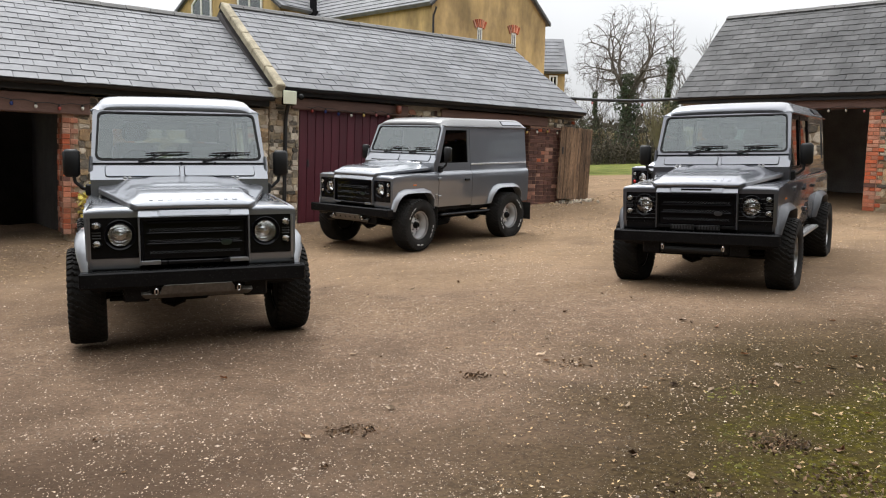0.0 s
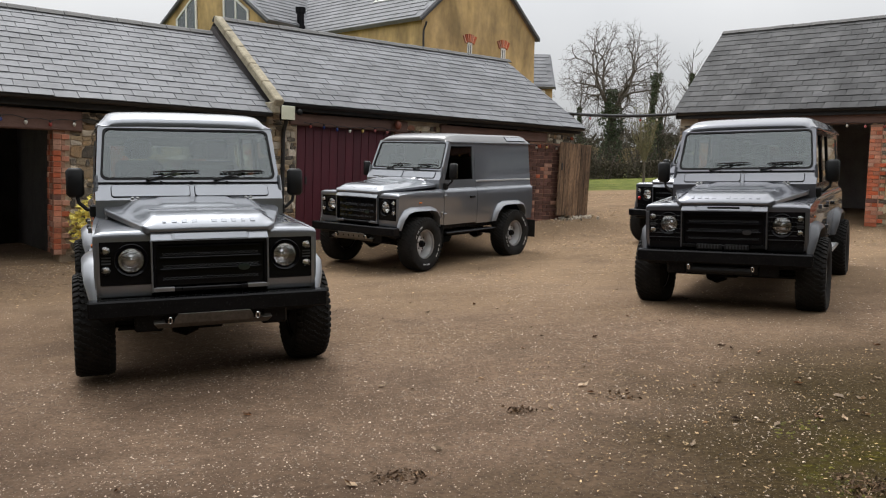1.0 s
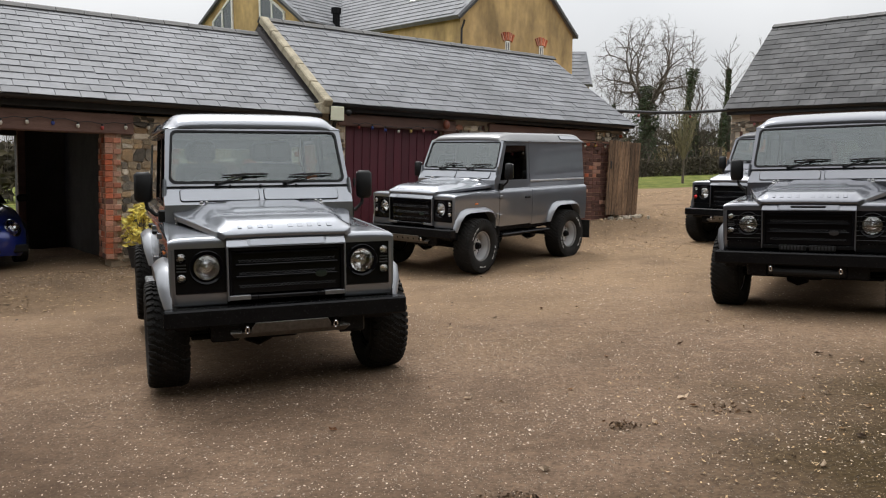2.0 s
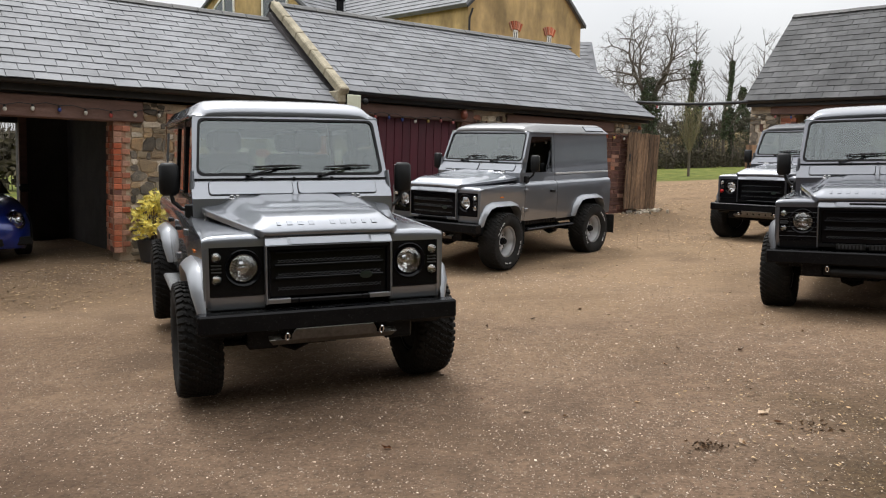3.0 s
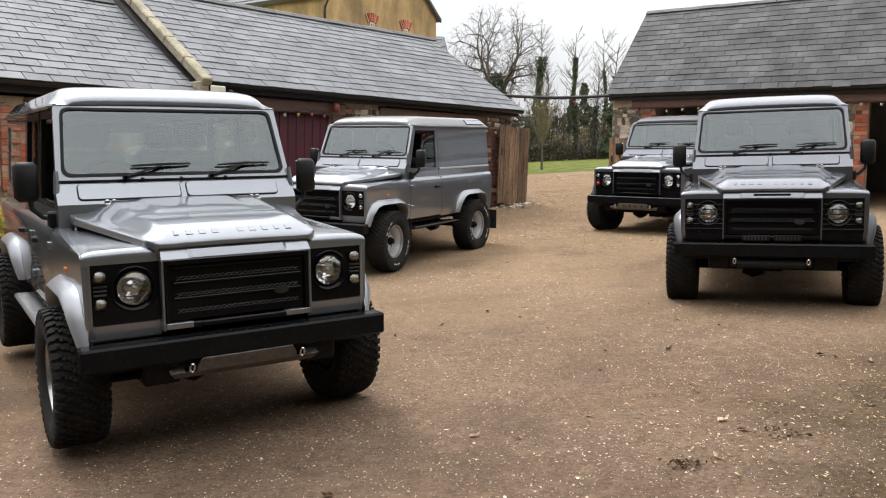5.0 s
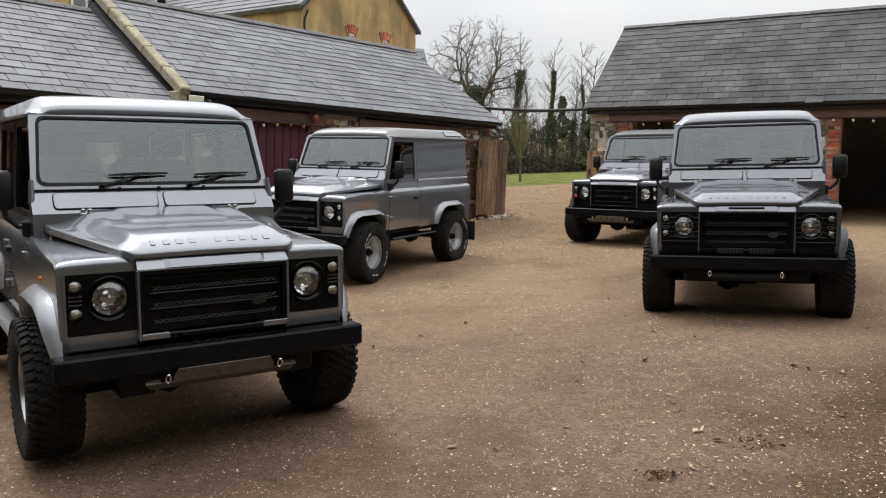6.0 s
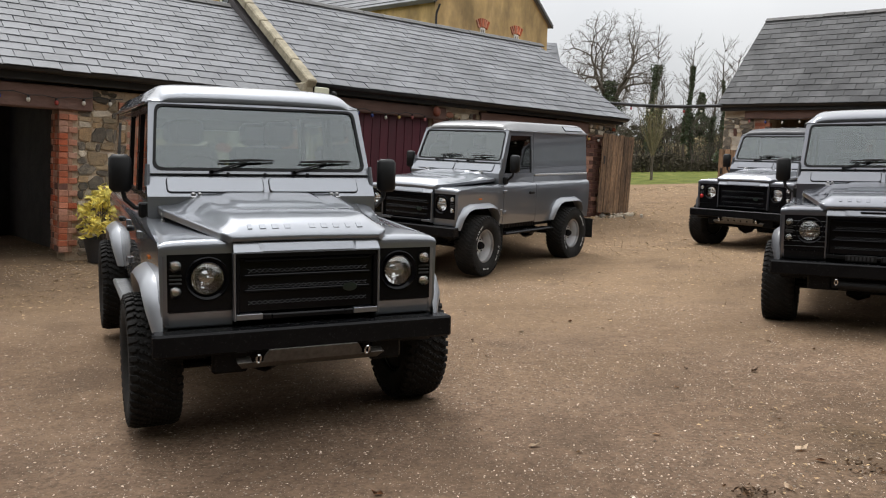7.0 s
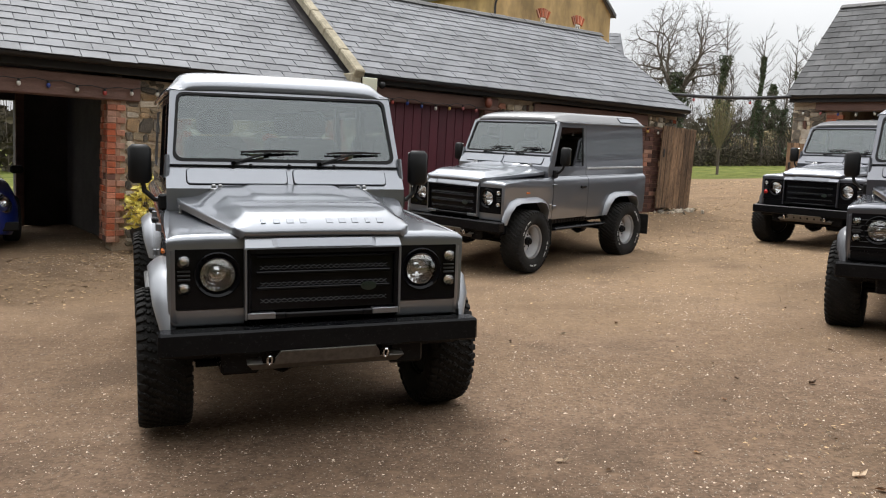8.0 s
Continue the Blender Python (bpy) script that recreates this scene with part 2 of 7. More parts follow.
YELLOW_LEAF = material("yellow_variegated_leaf", (0.9, 0.78, 0.24), (0.66, 0.55, 0.08), rough=0.5, scale=14, fine=90, mix=0.8, bump=0.05, vary=0.3, island=True)
BARK = material("grey_brown_bark", (0.13, 0.105, 0.08), (0.07, 0.058, 0.046), rough=0.95, scale=4, fine=30, bump=0.6)
TWIG = material("bare_twigs", (0.13, 0.105, 0.085), (0.09, 0.073, 0.058), rough=0.95, bump=0)
IVY = material("ivy_leaves", (0.035, 0.055, 0.02), (0.06, 0.075, 0.03), rough=0.6, scale=3, bump=0, vary=0.4, island=True)
HEDGE = material("winter_hedge_twigs", (0.045, 0.038, 0.022), (0.075, 0.062, 0.036), rough=0.9, scale=1, bump=0, vary=0.45, island=True)
REED = material("pale_dry_growth", (0.34, 0.27, 0.15), (0.22, 0.18, 0.1), rough=0.9, scale=1, bump=0, vary=0.4, island=True)
BLUE_PAINT = material("blue_car_paint", (0.012, 0.03, 0.22), (0.01, 0.022, 0.17), rough=0.3, metal=0.3, bump=0, coat=1.0)
LIGHT_SILVER = material("silver_car_paint", (0.42, 0.45, 0.5), (0.36, 0.39, 0.44), rough=0.3, metal=0.6, bump=0, coat=1.0)
LEAF_DEAD = material("dead_leaf", (0.28, 0.165, 0.09), (0.15, 0.09, 0.055), rough=0.8, scale=20, bump=0.2, vary=0.6)
CHIP = material("stone_chips", (0.62, 0.52, 0.42), (0.36, 0.265, 0.195), rough=0.85, scale=20, bump=0, vary=0.7, island=True)
TERRACOTTA = material("orange_glazed_lamp", (0.27, 0.08, 0.045), (0.17, 0.05, 0.03), rough=0.35, bump=0.05)
CREAM = material("cream_floodlight_lens", (0.72, 0.72, 0.55), (0.66, 0.65, 0.5), rough=0.35, bump=0)

LEAF_PALE = material("beige_dead_leaf", (0.52, 0.4, 0.28), (0.34, 0.235, 0.145), rough=0.8, scale=20, bump=0.2, vary=0.4)
LITTER = material("dark_leaf_litter", (0.2, 0.125, 0.07), (0.085, 0.053, 0.032), rough=0.9, scale=20, bump=0, vary=0.7, island=True)
MOSS = material("yellow_green_moss", (0.15, 0.135, 0.015), (0.045, 0.045, 0.008), rough=0.95, scale=14, fine=80, mix=0.9, bump=0, vary=0.5, island=True)
BRUSH = material("olive_brown_twigs", (0.062, 0.05, 0.03), (0.04, 0.034, 0.021), rough=0.95, scale=1, bump=0, vary=0.35, island=True)
SPRING_LEAF = material("sparse_yellow_green_leaves", (0.2, 0.2, 0.06), (0.13, 0.14, 0.04), rough=0.7, scale=2, bump=0, vary=0.4, island=True)
STRAW = material("straw_and_leaf_crumbs", (0.4, 0.285, 0.155), (0.25, 0.16, 0.085), rough=0.9, scale=9, bump=0, vary=0.85, island=True)
SHOOT = material("pale_green_shoots", (0.2, 0.175, 0.1), (0.14, 0.12, 0.07), rough=0.9, bump=0)

# ---- mesh tools ----
def part(name, bm, mat, parent=None, label="", angle=None):
    """Links a bmesh as one mesh object, under a thing or a part."""
    me = bpy.data.meshes.new(name)
    bm.normal_update()
    bm.to_mesh(me)
    bm.free()
    return shared(name, me, mat, parent, label, angle)


def shared(name, me, mat=None, parent=None, label="", angle=None):
    if mat and not me.materials:
        me.materials.append(mat)
    if angle:
        me.polygons.foreach_set("use_smooth", [True] * len(me.polygons))
        me.set_sharp_from_angle(angle=radians(angle))
    ob = new(name, me)
    ob.parent = parent
    if label:
        tagged(ob, label)
    return ob


def thing(name, m, label, category, group="", kind=""):
    ob = new(name)
    ob.matrix_world = m
    ob.empty_display_size = 0.1
    return tagged(ob, label, category, group, kind)


def hull(bm, pts):
    vs = [bm.verts.new(p) for p in pts]
    r = bmesh.ops.convex_hull(bm, input=vs, use_existing_faces=False)
    junk = [v for v in set(r["geom_unused"] + r["geom_interior"]) if isinstance(v, bmesh.types.BMVert)]
    if junk:
        bmesh.ops.delete(bm, geom=junk, context="VERTS")


def rbox(bm, lo, hi, r=0.005, m=None):
    """A box with chamfered edges."""
    pts = []
    for i in (0, 1):
        for j in (0, 1):
            for k in (0, 1):
                c = [(lo, hi)[i][0], (lo, hi)[j][1], (lo, hi)[k][2]]
                d = [r if i == 0 else -r, r if j == 0 else -r, r if k == 0 else -r]
                for a in range(3):
                    p = Vector((c[0] + (d[0] if a != 0 else 0), c[1] + (d[1] if a != 1 else 0), c[2] + (d[2] if a != 2 else 0)))
                    pts.append(m @ p if m else p)
    hull(bm, pts)


def loft(bm, rings, closed=False, cap=False):
    """Quads between rings of points of one length."""
    vs = [[bm.verts.new(p) for p in r] for r in rings]
    for a, b in zip(vs, vs[1:]):
        n = len(a)
        for i in range(n if closed else n - 1):
            j = (i + 1) % n
            bm.faces.new((a[i], a[j], b[j], b[i]))
    if cap:
        bm.faces.new(vs[0][::-1])
        bm.faces.new(vs[-1])
    return vs


def tube(bm, pts, radii, sides=8, cap=True):
    """A tapered tube along points."""
    rings = []
    pts = [Vector(p) for p in pts]
    if not hasattr(radii, "__len__"):
        radii = [radii] * len(pts)
    for i, p in enumerate(pts):
        d = (pts[min(i + 1, len(pts) - 1)] - pts[max(i - 1, 0)]).normalized()
        q = d.to_track_quat("Z", "Y")
        rings.append([p + q @ Vector((radii[i] * math.cos(2 * math.pi * k / sides), radii[i] * math.sin(2 * math.pi * k / sides), 0)) for k in range(sides)])
    loft(bm, rings, closed=True, cap=cap)


def lathe(bm, profile, sides=32, axis="X", m=None):
    """Turns (along, radius) pairs round an axis."""
    rings = []
    for a, r in profile:
        ring = []
        for k in range(sides):
            c, s = r * math.cos(2 * math.pi * k / sides), r * math.sin(2 * math.pi * k / sides)
            p = Vector({"X": (a, c, s), "Y": (s, a, c), "Z": (c, s, a)}[axis])
            ring.append(m @ p if m else p)
        rings.append(ring)
    return loft(bm, rings, closed=True)


def sheet(bm, poly, levels, xf, thick):
    """A side panel: an outline in (y, z) cut at heights, bent to x = xf(z), and given thickness."""
    bm.faces.new([bm.verts.new((0, y, z)) for y, z in poly])
    for z in levels:
        bmesh.ops.bisect_plane(bm, geom=bm.verts[:] + bm.edges[:] + bm.faces[:], plane_co=(0, 0, z), plane_no=(0, 0, 1))
    for v in bm.verts:
        v.co.x = xf(v.co.z)
    bm.normal_update()
    bmesh.ops.recalc_face_normals(bm, faces=bm.faces[:])
    bm.faces.ensure_lookup_table()
    bm.normal_update()
    if bm.faces[0].normal.x * xf(1) < 0:
        bmesh.ops.reverse_faces(bm, faces=bm.faces[:])
    inner = bmesh.ops.duplicate(bm, geom=bm.verts[:] + bm.edges[:] + bm.faces[:])
    vm = {}
    for k, v in inner["vert_map"].items():
        vm[k] = v
    rim = [e for e in bm.edges if len(e.link_faces) == 1 and e.verts[0] in vm and e.verts[1] in vm]
    sgn = 1 if xf(1) > 0 else -1
    news = [g for g in inner["geom"] if isinstance(g, bmesh.types.BMVert)]
    newset = set(news)
    for v in news:
        v.co.x -= sgn * thick
    bmesh.ops.reverse_faces(bm, faces=[g for g in inner["geom"] if isinstance(g, bmesh.types.BMFace)])
    for e in rim:
        a, b = e.verts
        if a in newset or b in newset:
            continue
        bm.faces.new((a, b, vm[b], vm[a]))
    bmesh.ops.recalc_face_normals(bm, faces=bm.faces[:])


def facing_up(bm):
    bm.normal_update()
    if sum(f.normal.z for f in bm.faces) < 0:
        bmesh.ops.reverse_faces(bm, faces=bm.faces[:])


def facing(bm, way):
    """Turns the faces so that they look one way on the whole."""
    bmesh.ops.recalc_face_normals(bm, faces=bm.faces[:])
    bm.normal_update()
    if sum(f.normal.dot(Vector(way)) * f.calc_area() for f in bm.faces) < 0:
        bmesh.ops.reverse_faces(bm, faces=bm.faces[:])


def smooth(a, b, x):
    x = min(1, max(0, (x - a) / (b - a)))
    return x * x * (3 - 2 * x)


# ---- the lie of the land ----
RANGE_ANGLE, RANGE_FOOT = 35.6, (-1.2, 16.0)
RU = Vector((math.cos(radians(RANGE_ANGLE)), math.sin(radians(RANGE_ANGLE)), 0))
RN = Vector((-RU.y, RU.x, 0))


def land(x, y):
    """Height of the ground: it falls to the west, and lifts a little to the foot of the stables."""
    z = SLOPE * max(-12, min(22, x))
    before = -((x - RANGE_FOOT[0]) * RN.x + (y - RANGE_FOOT[1]) * RN.y)
    z += 0.25 * smooth(2.3, 0.3, before) * smooth(16, 8, abs(x)) * smooth(-11, -3, before)
    z += 0.12 * smooth(16, 22, y) * smooth(2, 6, x) * smooth(60, 40, y)
    return z

# ---- ground ----
def ground_material():
    m = bpy.data.materials.new("gravel_yard")
    m.use_nodes = True
    n, l = m.node_tree.nodes, m.node_tree.links
    p = n["Principled BSDF"]
    co = n.new("ShaderNodeTexCoord").outputs["Object"]

    def noise_tex(scale, detail=5):
        t = n.new("ShaderNodeTexNoise")
        t.inputs["Scale"].default_value, t.inputs["Detail"].default_value = scale, detail
        l.new(co, t.inputs["Vector"])
        return t.outputs["Fac"]

    def ramp(src, stops):
        r = n.new("ShaderNodeValToRGB")
        while len(r.color_ramp.elements) < len(stops):
            r.color_ramp.elements.new(0.5)
        for e, (pos, c) in zip(r.color_ramp.elements, stops):
            e.position, e.color = pos, (*c, 1)
        l.new(src, r.inputs["Fac"])
        return r.outputs["Color"]

    def mix(fac, a, b):
        x = n.new("ShaderNodeMix")
        x.data_type = "RGBA"
        l.new(fac, x.inputs["Factor"])
        for k, v in (("A", a), ("B", b)):
            if isinstance(v, tuple):
                x.inputs[k].default_value = (*v, 1)
            else:
                l.new(v, x.inputs[k])
        return x.outputs["Result"]

    def math_node(op, a, b, clamp=False):
        x = n.new("ShaderNodeMath")
        x.operation, x.use_clamp = op, clamp
        for i, v in enumerate((a, b)):
            if isinstance(v, (int, float)):
                x.inputs[i].default_value = v
            else:
                l.new(v, x.inputs[i])
        return x.outputs[0]

    def span(src, a, b):
        x = n.new("ShaderNodeMapRange")
        x.interpolation_type = "SMOOTHSTEP"
        x.inputs["From Min"].default_value, x.inputs["From Max"].default_value = a, b
        l.new(src, x.inputs["Value"])
        return x.outputs["Result"]

    def chips(scale, share):
        v = n.new("ShaderNodeTexVoronoi")
        v.inputs["Scale"].default_value = scale
        l.new(co, v.inputs["Vector"])
        sep = n.new("ShaderNodeSeparateColor")
        l.new(v.outputs["Color"], sep.inputs["Color"])
        near = span(v.outputs["Distance"], 0.42, 0.28)
        return math_node("MULTIPLY", math_node("GREATER_THAN", sep.outputs["Red"], 1 - share), near), sep.outputs["Green"], v.outputs["Distance"]

    earth = ramp(noise_tex(0.55, 6), [(0.3, (0.108, 0.07215, 0.0485)), (0.5, (0.178, 0.1193, 0.08143)), (0.7, (0.23, 0.1578, 0.1098))])
    grain = noise_tex(38, 8)
    col = mix(math_node("MULTIPLY", span(grain, 0.38, 0.72), 0.75), earth, (0.062, 0.04233, 0.02928))
    mottle = noise_tex(10, 9)
    col = mix(math_node("MULTIPLY", span(mottle, 0.52, 0.66), 0.32), col, (0.27, 0.1799, 0.1171))
    col = mix(math_node("MULTIPLY", span(mottle, 0.46, 0.34), 0.24), col, (0.062, 0.0404, 0.02745))
    c1, g1, d1 = chips(95, 0.24)
    c2, g2, d2 = chips(48, 0.12)
    c3, g3, d3 = chips(170, 0.25)
    pale = ramp(g2, [(0.0, (0.2, 0.1443, 0.1007)), (0.5, (0.28, 0.2116, 0.151)), (1.0, (0.46, 0.404, 0.3294))])
    pale1 = ramp(g1, [(0.0, (0.16, 0.1154, 0.08235)), (0.6, (0.3, 0.2405, 0.1739)), (1.0, (0.48, 0.4233, 0.3477))])
    col = mix(math_node("MULTIPLY", c3, 0.5), col, (0.22, 0.1635, 0.1144))
    col = mix(math_node("MULTIPLY", c1, 0.85), col, pale1)
    col = mix(math_node("MULTIPLY", c2, 0.8), col, pale)
    # straw-coloured grit towards the gate, damp darker stains
    far = n.new("ShaderNodeSeparateXYZ")
    l.new(co, far.inputs[0])
    straw = math_node("MULTIPLY", span(math_node("ADD", far.outputs["Y"], math_node("MULTIPLY", noise_tex(0.5, 5), 8)), 9.0, 18.0), math_node("ADD", 0.35, math_node("MULTIPLY", span(noise_tex(24, 9), 0.36, 0.64), 0.55)))
    col = mix(math_node("MULTIPLY", straw, 0.75), col, (0.29, 0.1953, 0.1098))
    stain = span(noise_tex(1.1, 7), 0.48, 0.74)
    col = mix(math_node("MULTIPLY", stain, 0.5), col, (0.055, 0.03848, 0.02654))
    streak = n.new("ShaderNodeMapping")  # wheel tracks crossing the yard
    streak.inputs["Rotation"].default_value, streak.inputs["Scale"].default_value = (0, 0, radians(-28)), (0.35, 2.4, 1)
    l.new(co, streak.inputs["Vector"])
    track = n.new("ShaderNodeTexNoise")
    track.inputs["Scale"].default_value, track.inputs["Detail"].default_value = 0.9, 6
    l.new(streak.outputs["Vector"], track.inputs["Vector"])
    col = mix(math_node("MULTIPLY", span(track.outputs["Fac"], 0.5, 0.7), 0.22), col, (0.075, 0.0481, 0.03111))
    # damp plus shade put into the colour: darker towards the camera and west
    damp_shade = span(math_node("ADD", far.outputs["Y"], math_node("MULTIPLY", noise_tex(0.8, 6), 5)), 9.2, 5.4)
    col = mix(math_node("MULTIPLY", damp_shade, math_node("ADD", 0.44, math_node("MULTIPLY", span(far.outputs["X"], 0.1, -2.2), 0.56))), col, (0.046, 0.0295, 0.019))
    # paler in the middle of the yard
    dry = math_node("MULTIPLY", span(math_node("ADD", far.outputs["Y"], math_node("MULTIPLY", noise_tex(0.7, 6), 3)), 9.6, 12.2), 0.16)
    col = mix(dry, col, (0.33, 0.2309, 0.151))
    # moss at the south-east edge of the yard, and a lawn beyond
    xyz = n.new("ShaderNodeSeparateXYZ")
    l.new(co, xyz.inputs[0])
    x, y = xyz.outputs["X"], xyz.outputs["Y"]
    edge = math_node("SUBTRACT", x, math_node("MULTIPLY", y, 0.55))
    wob = math_node("MULTIPLY", math_node("SUBTRACT", noise_tex(0.9, 9), 0.5), 3.0)
    mossy = math_node("MULTIPLY", span(math_node("ADD", edge, wob), -2.9, -0.5), span(y, 8.2, 5.6))
    dark = mix(math_node("MULTIPLY", mossy, 0.93), col, mix(span(grain, 0.3, 0.7), (0.05, 0.035, 0.013), (0.02, 0.0135, 0.0055)))
    tuft = math_node("MULTIPLY", span(math_node("ADD", edge, math_node("MULTIPLY", math_node("SUBTRACT", noise_tex(1.7, 7), 0.5), 3.6)), -0.75, 0.3), span(y, 5.5, 4.3))
    green = ramp(noise_tex(30, 6), [(0.35, (0.022, 0.018, 0.004)), (0.55, (0.046, 0.039, 0.0045)), (0.75, (0.115, 0.097, 0.008))])
    col = mix(math_node("MULTIPLY", tuft, 0.9), dark, green)
    col = mix(math_node("MULTIPLY", math_node("MULTIPLY", c1, 0.45), mossy), col, pale1)
    lawn_wob = math_node("MULTIPLY", math_node("SUBTRACT", noise_tex(0.35, 4), 0.5), 3.0)
    lawn = span(math_node("ADD", y, lawn_wob), 35.2, 36.8)
    behind = math_node("ADD", math_node("MULTIPLY", math_node("ADD", x, 1.2), -0.582), math_node("MULTIPLY", math_node("SUBTRACT", y, 16.0), 0.813))
    lawn = math_node("MAXIMUM", lawn, math_node("MULTIPLY", span(behind, 6.5, 8.0), span(x, -3.0, -5.0)))
    grass = ramp(noise_tex(1.4, 8), [(0.35, (0.07, 0.085, 0.022)), (0.55, (0.125, 0.14, 0.035)), (0.7, (0.2, 0.18, 0.06))])
    col = mix(lawn, col, grass)
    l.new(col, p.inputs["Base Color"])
    p.inputs["Roughness"].default_value = 0.9
    p.inputs["Specular IOR Level"].default_value = 0.04
    hgt = math_node("ADD", math_node("MULTIPLY", grain, 0.6), math_node("ADD", math_node("MULTIPLY", c1, 0.5), c2))
    b = n.new("ShaderNodeBump")
    b.inputs["Strength"].default_value, b.inputs["Distance"].default_value = 0.9, 0.016
    l.new(hgt, b.inputs["Height"])
    l.new(b.outputs["Normal"], p.inputs["Normal"])
    return m


def ground():
    bm = bmesh.new()
    xs = [-2500, -600, -150, -60, -30] + [i * 0.5 for i in range(-32, 45)] + [30, 60, 150, 600, 2500]
    ys = [-2500, -600, -100, -30, -12] + [i * 0.5 for i in range(-8, 52)] + [30, 36, 45, 60, 90, 150, 600, 2500]
    rows = []
    for y in ys:
        rows.append([(x, y, land(x, y) + (0.02 * noise.noise((x * 0.5, y * 0.5, 0)) if abs(x) < 20 and -4 < y < 25 else 0)) for x in xs])
    loft(bm, rows)
    facing_up(bm)
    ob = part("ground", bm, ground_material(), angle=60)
    return tagged(ob, "brown gravel yard with pale stone chips, moss and a lawn beyond", "ground", kind="structure")


ground()

# ---- building pieces ----
def chunk_mesh(name, seed, mat, corners=7, round_=0.13):
    """One rough stone of unit size, lying in the x-z plane and bulging to -y."""
    rnd = random.Random(seed)
    bm = bmesh.new()
    pts = []
    for k in range(corners):
        a = 2 * math.pi * (k + rnd.uniform(-0.25, 0.25)) / corners
        c, s = math.cos(a), math.sin(a)
        k2 = 0.5 / max(abs(c), abs(s)) * rnd.uniform(0.86, 1.05)
        x, z = c * k2, s * k2
        pts += [(x, 0.2, z), (x, -0.3, z), (x * (1 - round_), -0.5 * rnd.uniform(0.8, 1.1), z * (1 - round_))]
    hull(bm, pts)
    me = bpy.data.meshes.new(name)
    bm.to_mesh(me)
    bm.free()
    me.materials.append(mat)
    return me


STONES = [chunk_mesh("stone", k, (STONE, STONE_DARK, STONE, STONE_PALE, STONE, STONE_DARK)[k % 6], 6 + k % 3) for k in range(12)]
STONES_MIXED = [chunk_mesh("stone", 80 + k, (STONE_PALE, STONE_DARK, BRICK_DARK, STONE, STONE_DARK, BRICK, STONE_PALE, STONE)[k % 8], 6 + k % 4) for k in range(16)]
STONES_DARK = [chunk_mesh("stone", 40 + k, (STONE_DARK, STONE_DARK, STONE)[k % 3], 6 + k % 3) for k in range(6)]
STONES_PALE = [chunk_mesh("stone", 60 + k, (STONE_PALE, STONE, STONE_PALE, STONE_DARK)[k % 4], 6 + k % 3) for k in range(8)]


def brick_mesh(size, mat):
    bm = bmesh.new()
    rbox(bm, [-s / 2 for s in size], [s / 2 for s in size], 0.006)
    me = bpy.data.meshes.new("brick")
    bm.to_mesh(me)
    bm.free()
    me.materials.append(mat)
    return me


HEADER, STRETCHER = (0.109, 0.11, 0.075), (0.226, 0.11, 0.075)
BRICKS = {(k, m.name): brick_mesh(s, m) for k, s in (("h", HEADER), ("s", STRETCHER)) for m in (BRICK, BRICK_DARK)}


def rubble(parent, x0, x1, z0, z1, size=0.2, seed=0, meshes=None, y=0.0, proud=0.02):
    """Uneven stones in rough courses on a wall face at y, facing -y."""
    rnd = random.Random(seed)
    meshes = meshes or STONES
    z = z0
    while z < z1 - 0.05:
        h = min(size * rnd.uniform(0.42, 1.15), z1 - z)
        x = x0 - rnd.uniform(0, 0.08)
        while x < x1 - 0.03:
            w = size * rnd.uniform(0.35, 1.7)
            a, b = max(x, x0), min(x + w, x1)
            if b - a > 0.04 and h > 0.09 and rnd.random() < 0.3:  # two thin stones in place of one
                for d in (-0.25, 0.25):
                    ob = shared("stone", rnd.choice(meshes), parent=parent)
                    ob.matrix_basis = pose((a + b) / 2, y, z + h / 2 + d * h, 0, rnd.uniform(-7, 7), 0) @ Matrix.Diagonal(((b - a) * 1.02, proud * 2 * rnd.uniform(0.6, 1.3), h * 0.5, 1))
            elif b - a > 0.04:
                ob = shared("stone", rnd.choice(meshes), parent=parent)
                ob.matrix_basis = pose((a + b) / 2, y, z + h / 2 + rnd.uniform(-0.015, 0.015), 0, rnd.uniform(-9, 9), 0) @ Matrix.Diagonal(((b - a) * 1.03, proud * 2 * rnd.uniform(0.6, 1.5), h * 1.03, 1))
            x += w
        z += h


def brickwork(parent, x0, x1, z0, z1, y, mat, seed=0, turn=0, ragged=0):
    """Courses of bricks on a face at y (facing -y), or on a return face at x0 when turn is set."""
    rnd = random.Random(seed)
    c, row = 0.083, 0
    z = z0
    bed = bmesh.new()
    if turn:
        rbox(bed, (y - 0.046, x0, z0), (y + 0.03, x1, z1), 0.002)
    else:
        rbox(bed, (x0, y, z0), (x1 + max(0, ragged) * 0.5, y + 0.06, z1), 0.002)
    part("mortar_bed", bed, BRICK_MORTAR, parent)
    while z + 0.07 < z1:
        x = x0
        stretch = row % 2 == 0
        end = x1 + (ragged if row % 2 else 0)
        while x < end - 0.04:
            w = 0.226 if stretch else 0.109
            if x + w > end + 0.03:
                w = 0.109
            me = BRICKS["s" if w > 0.2 else "h", (mat if rnd.random() < 0.91 else BRICK_DARK if mat is BRICK else BRICK).name]
            ob = shared("brick", me, parent=parent)
            jut = rnd.uniform(-0.005, 0.009)
            if turn:
                ob.matrix_basis = pose(y - jut, x + w / 2, z + 0.0375, 0, 0, 90)
            else:
                ob.matrix_basis = pose(x + w / 2 + rnd.uniform(-0.003, 0.003), y + 0.045 - jut, z + 0.0375 + rnd.uniform(-0.003, 0.003), 0, rnd.uniform(-1.6, 1.6), rnd.uniform(-1, 1))
            x += w + 0.008
        z += c
        row += 1


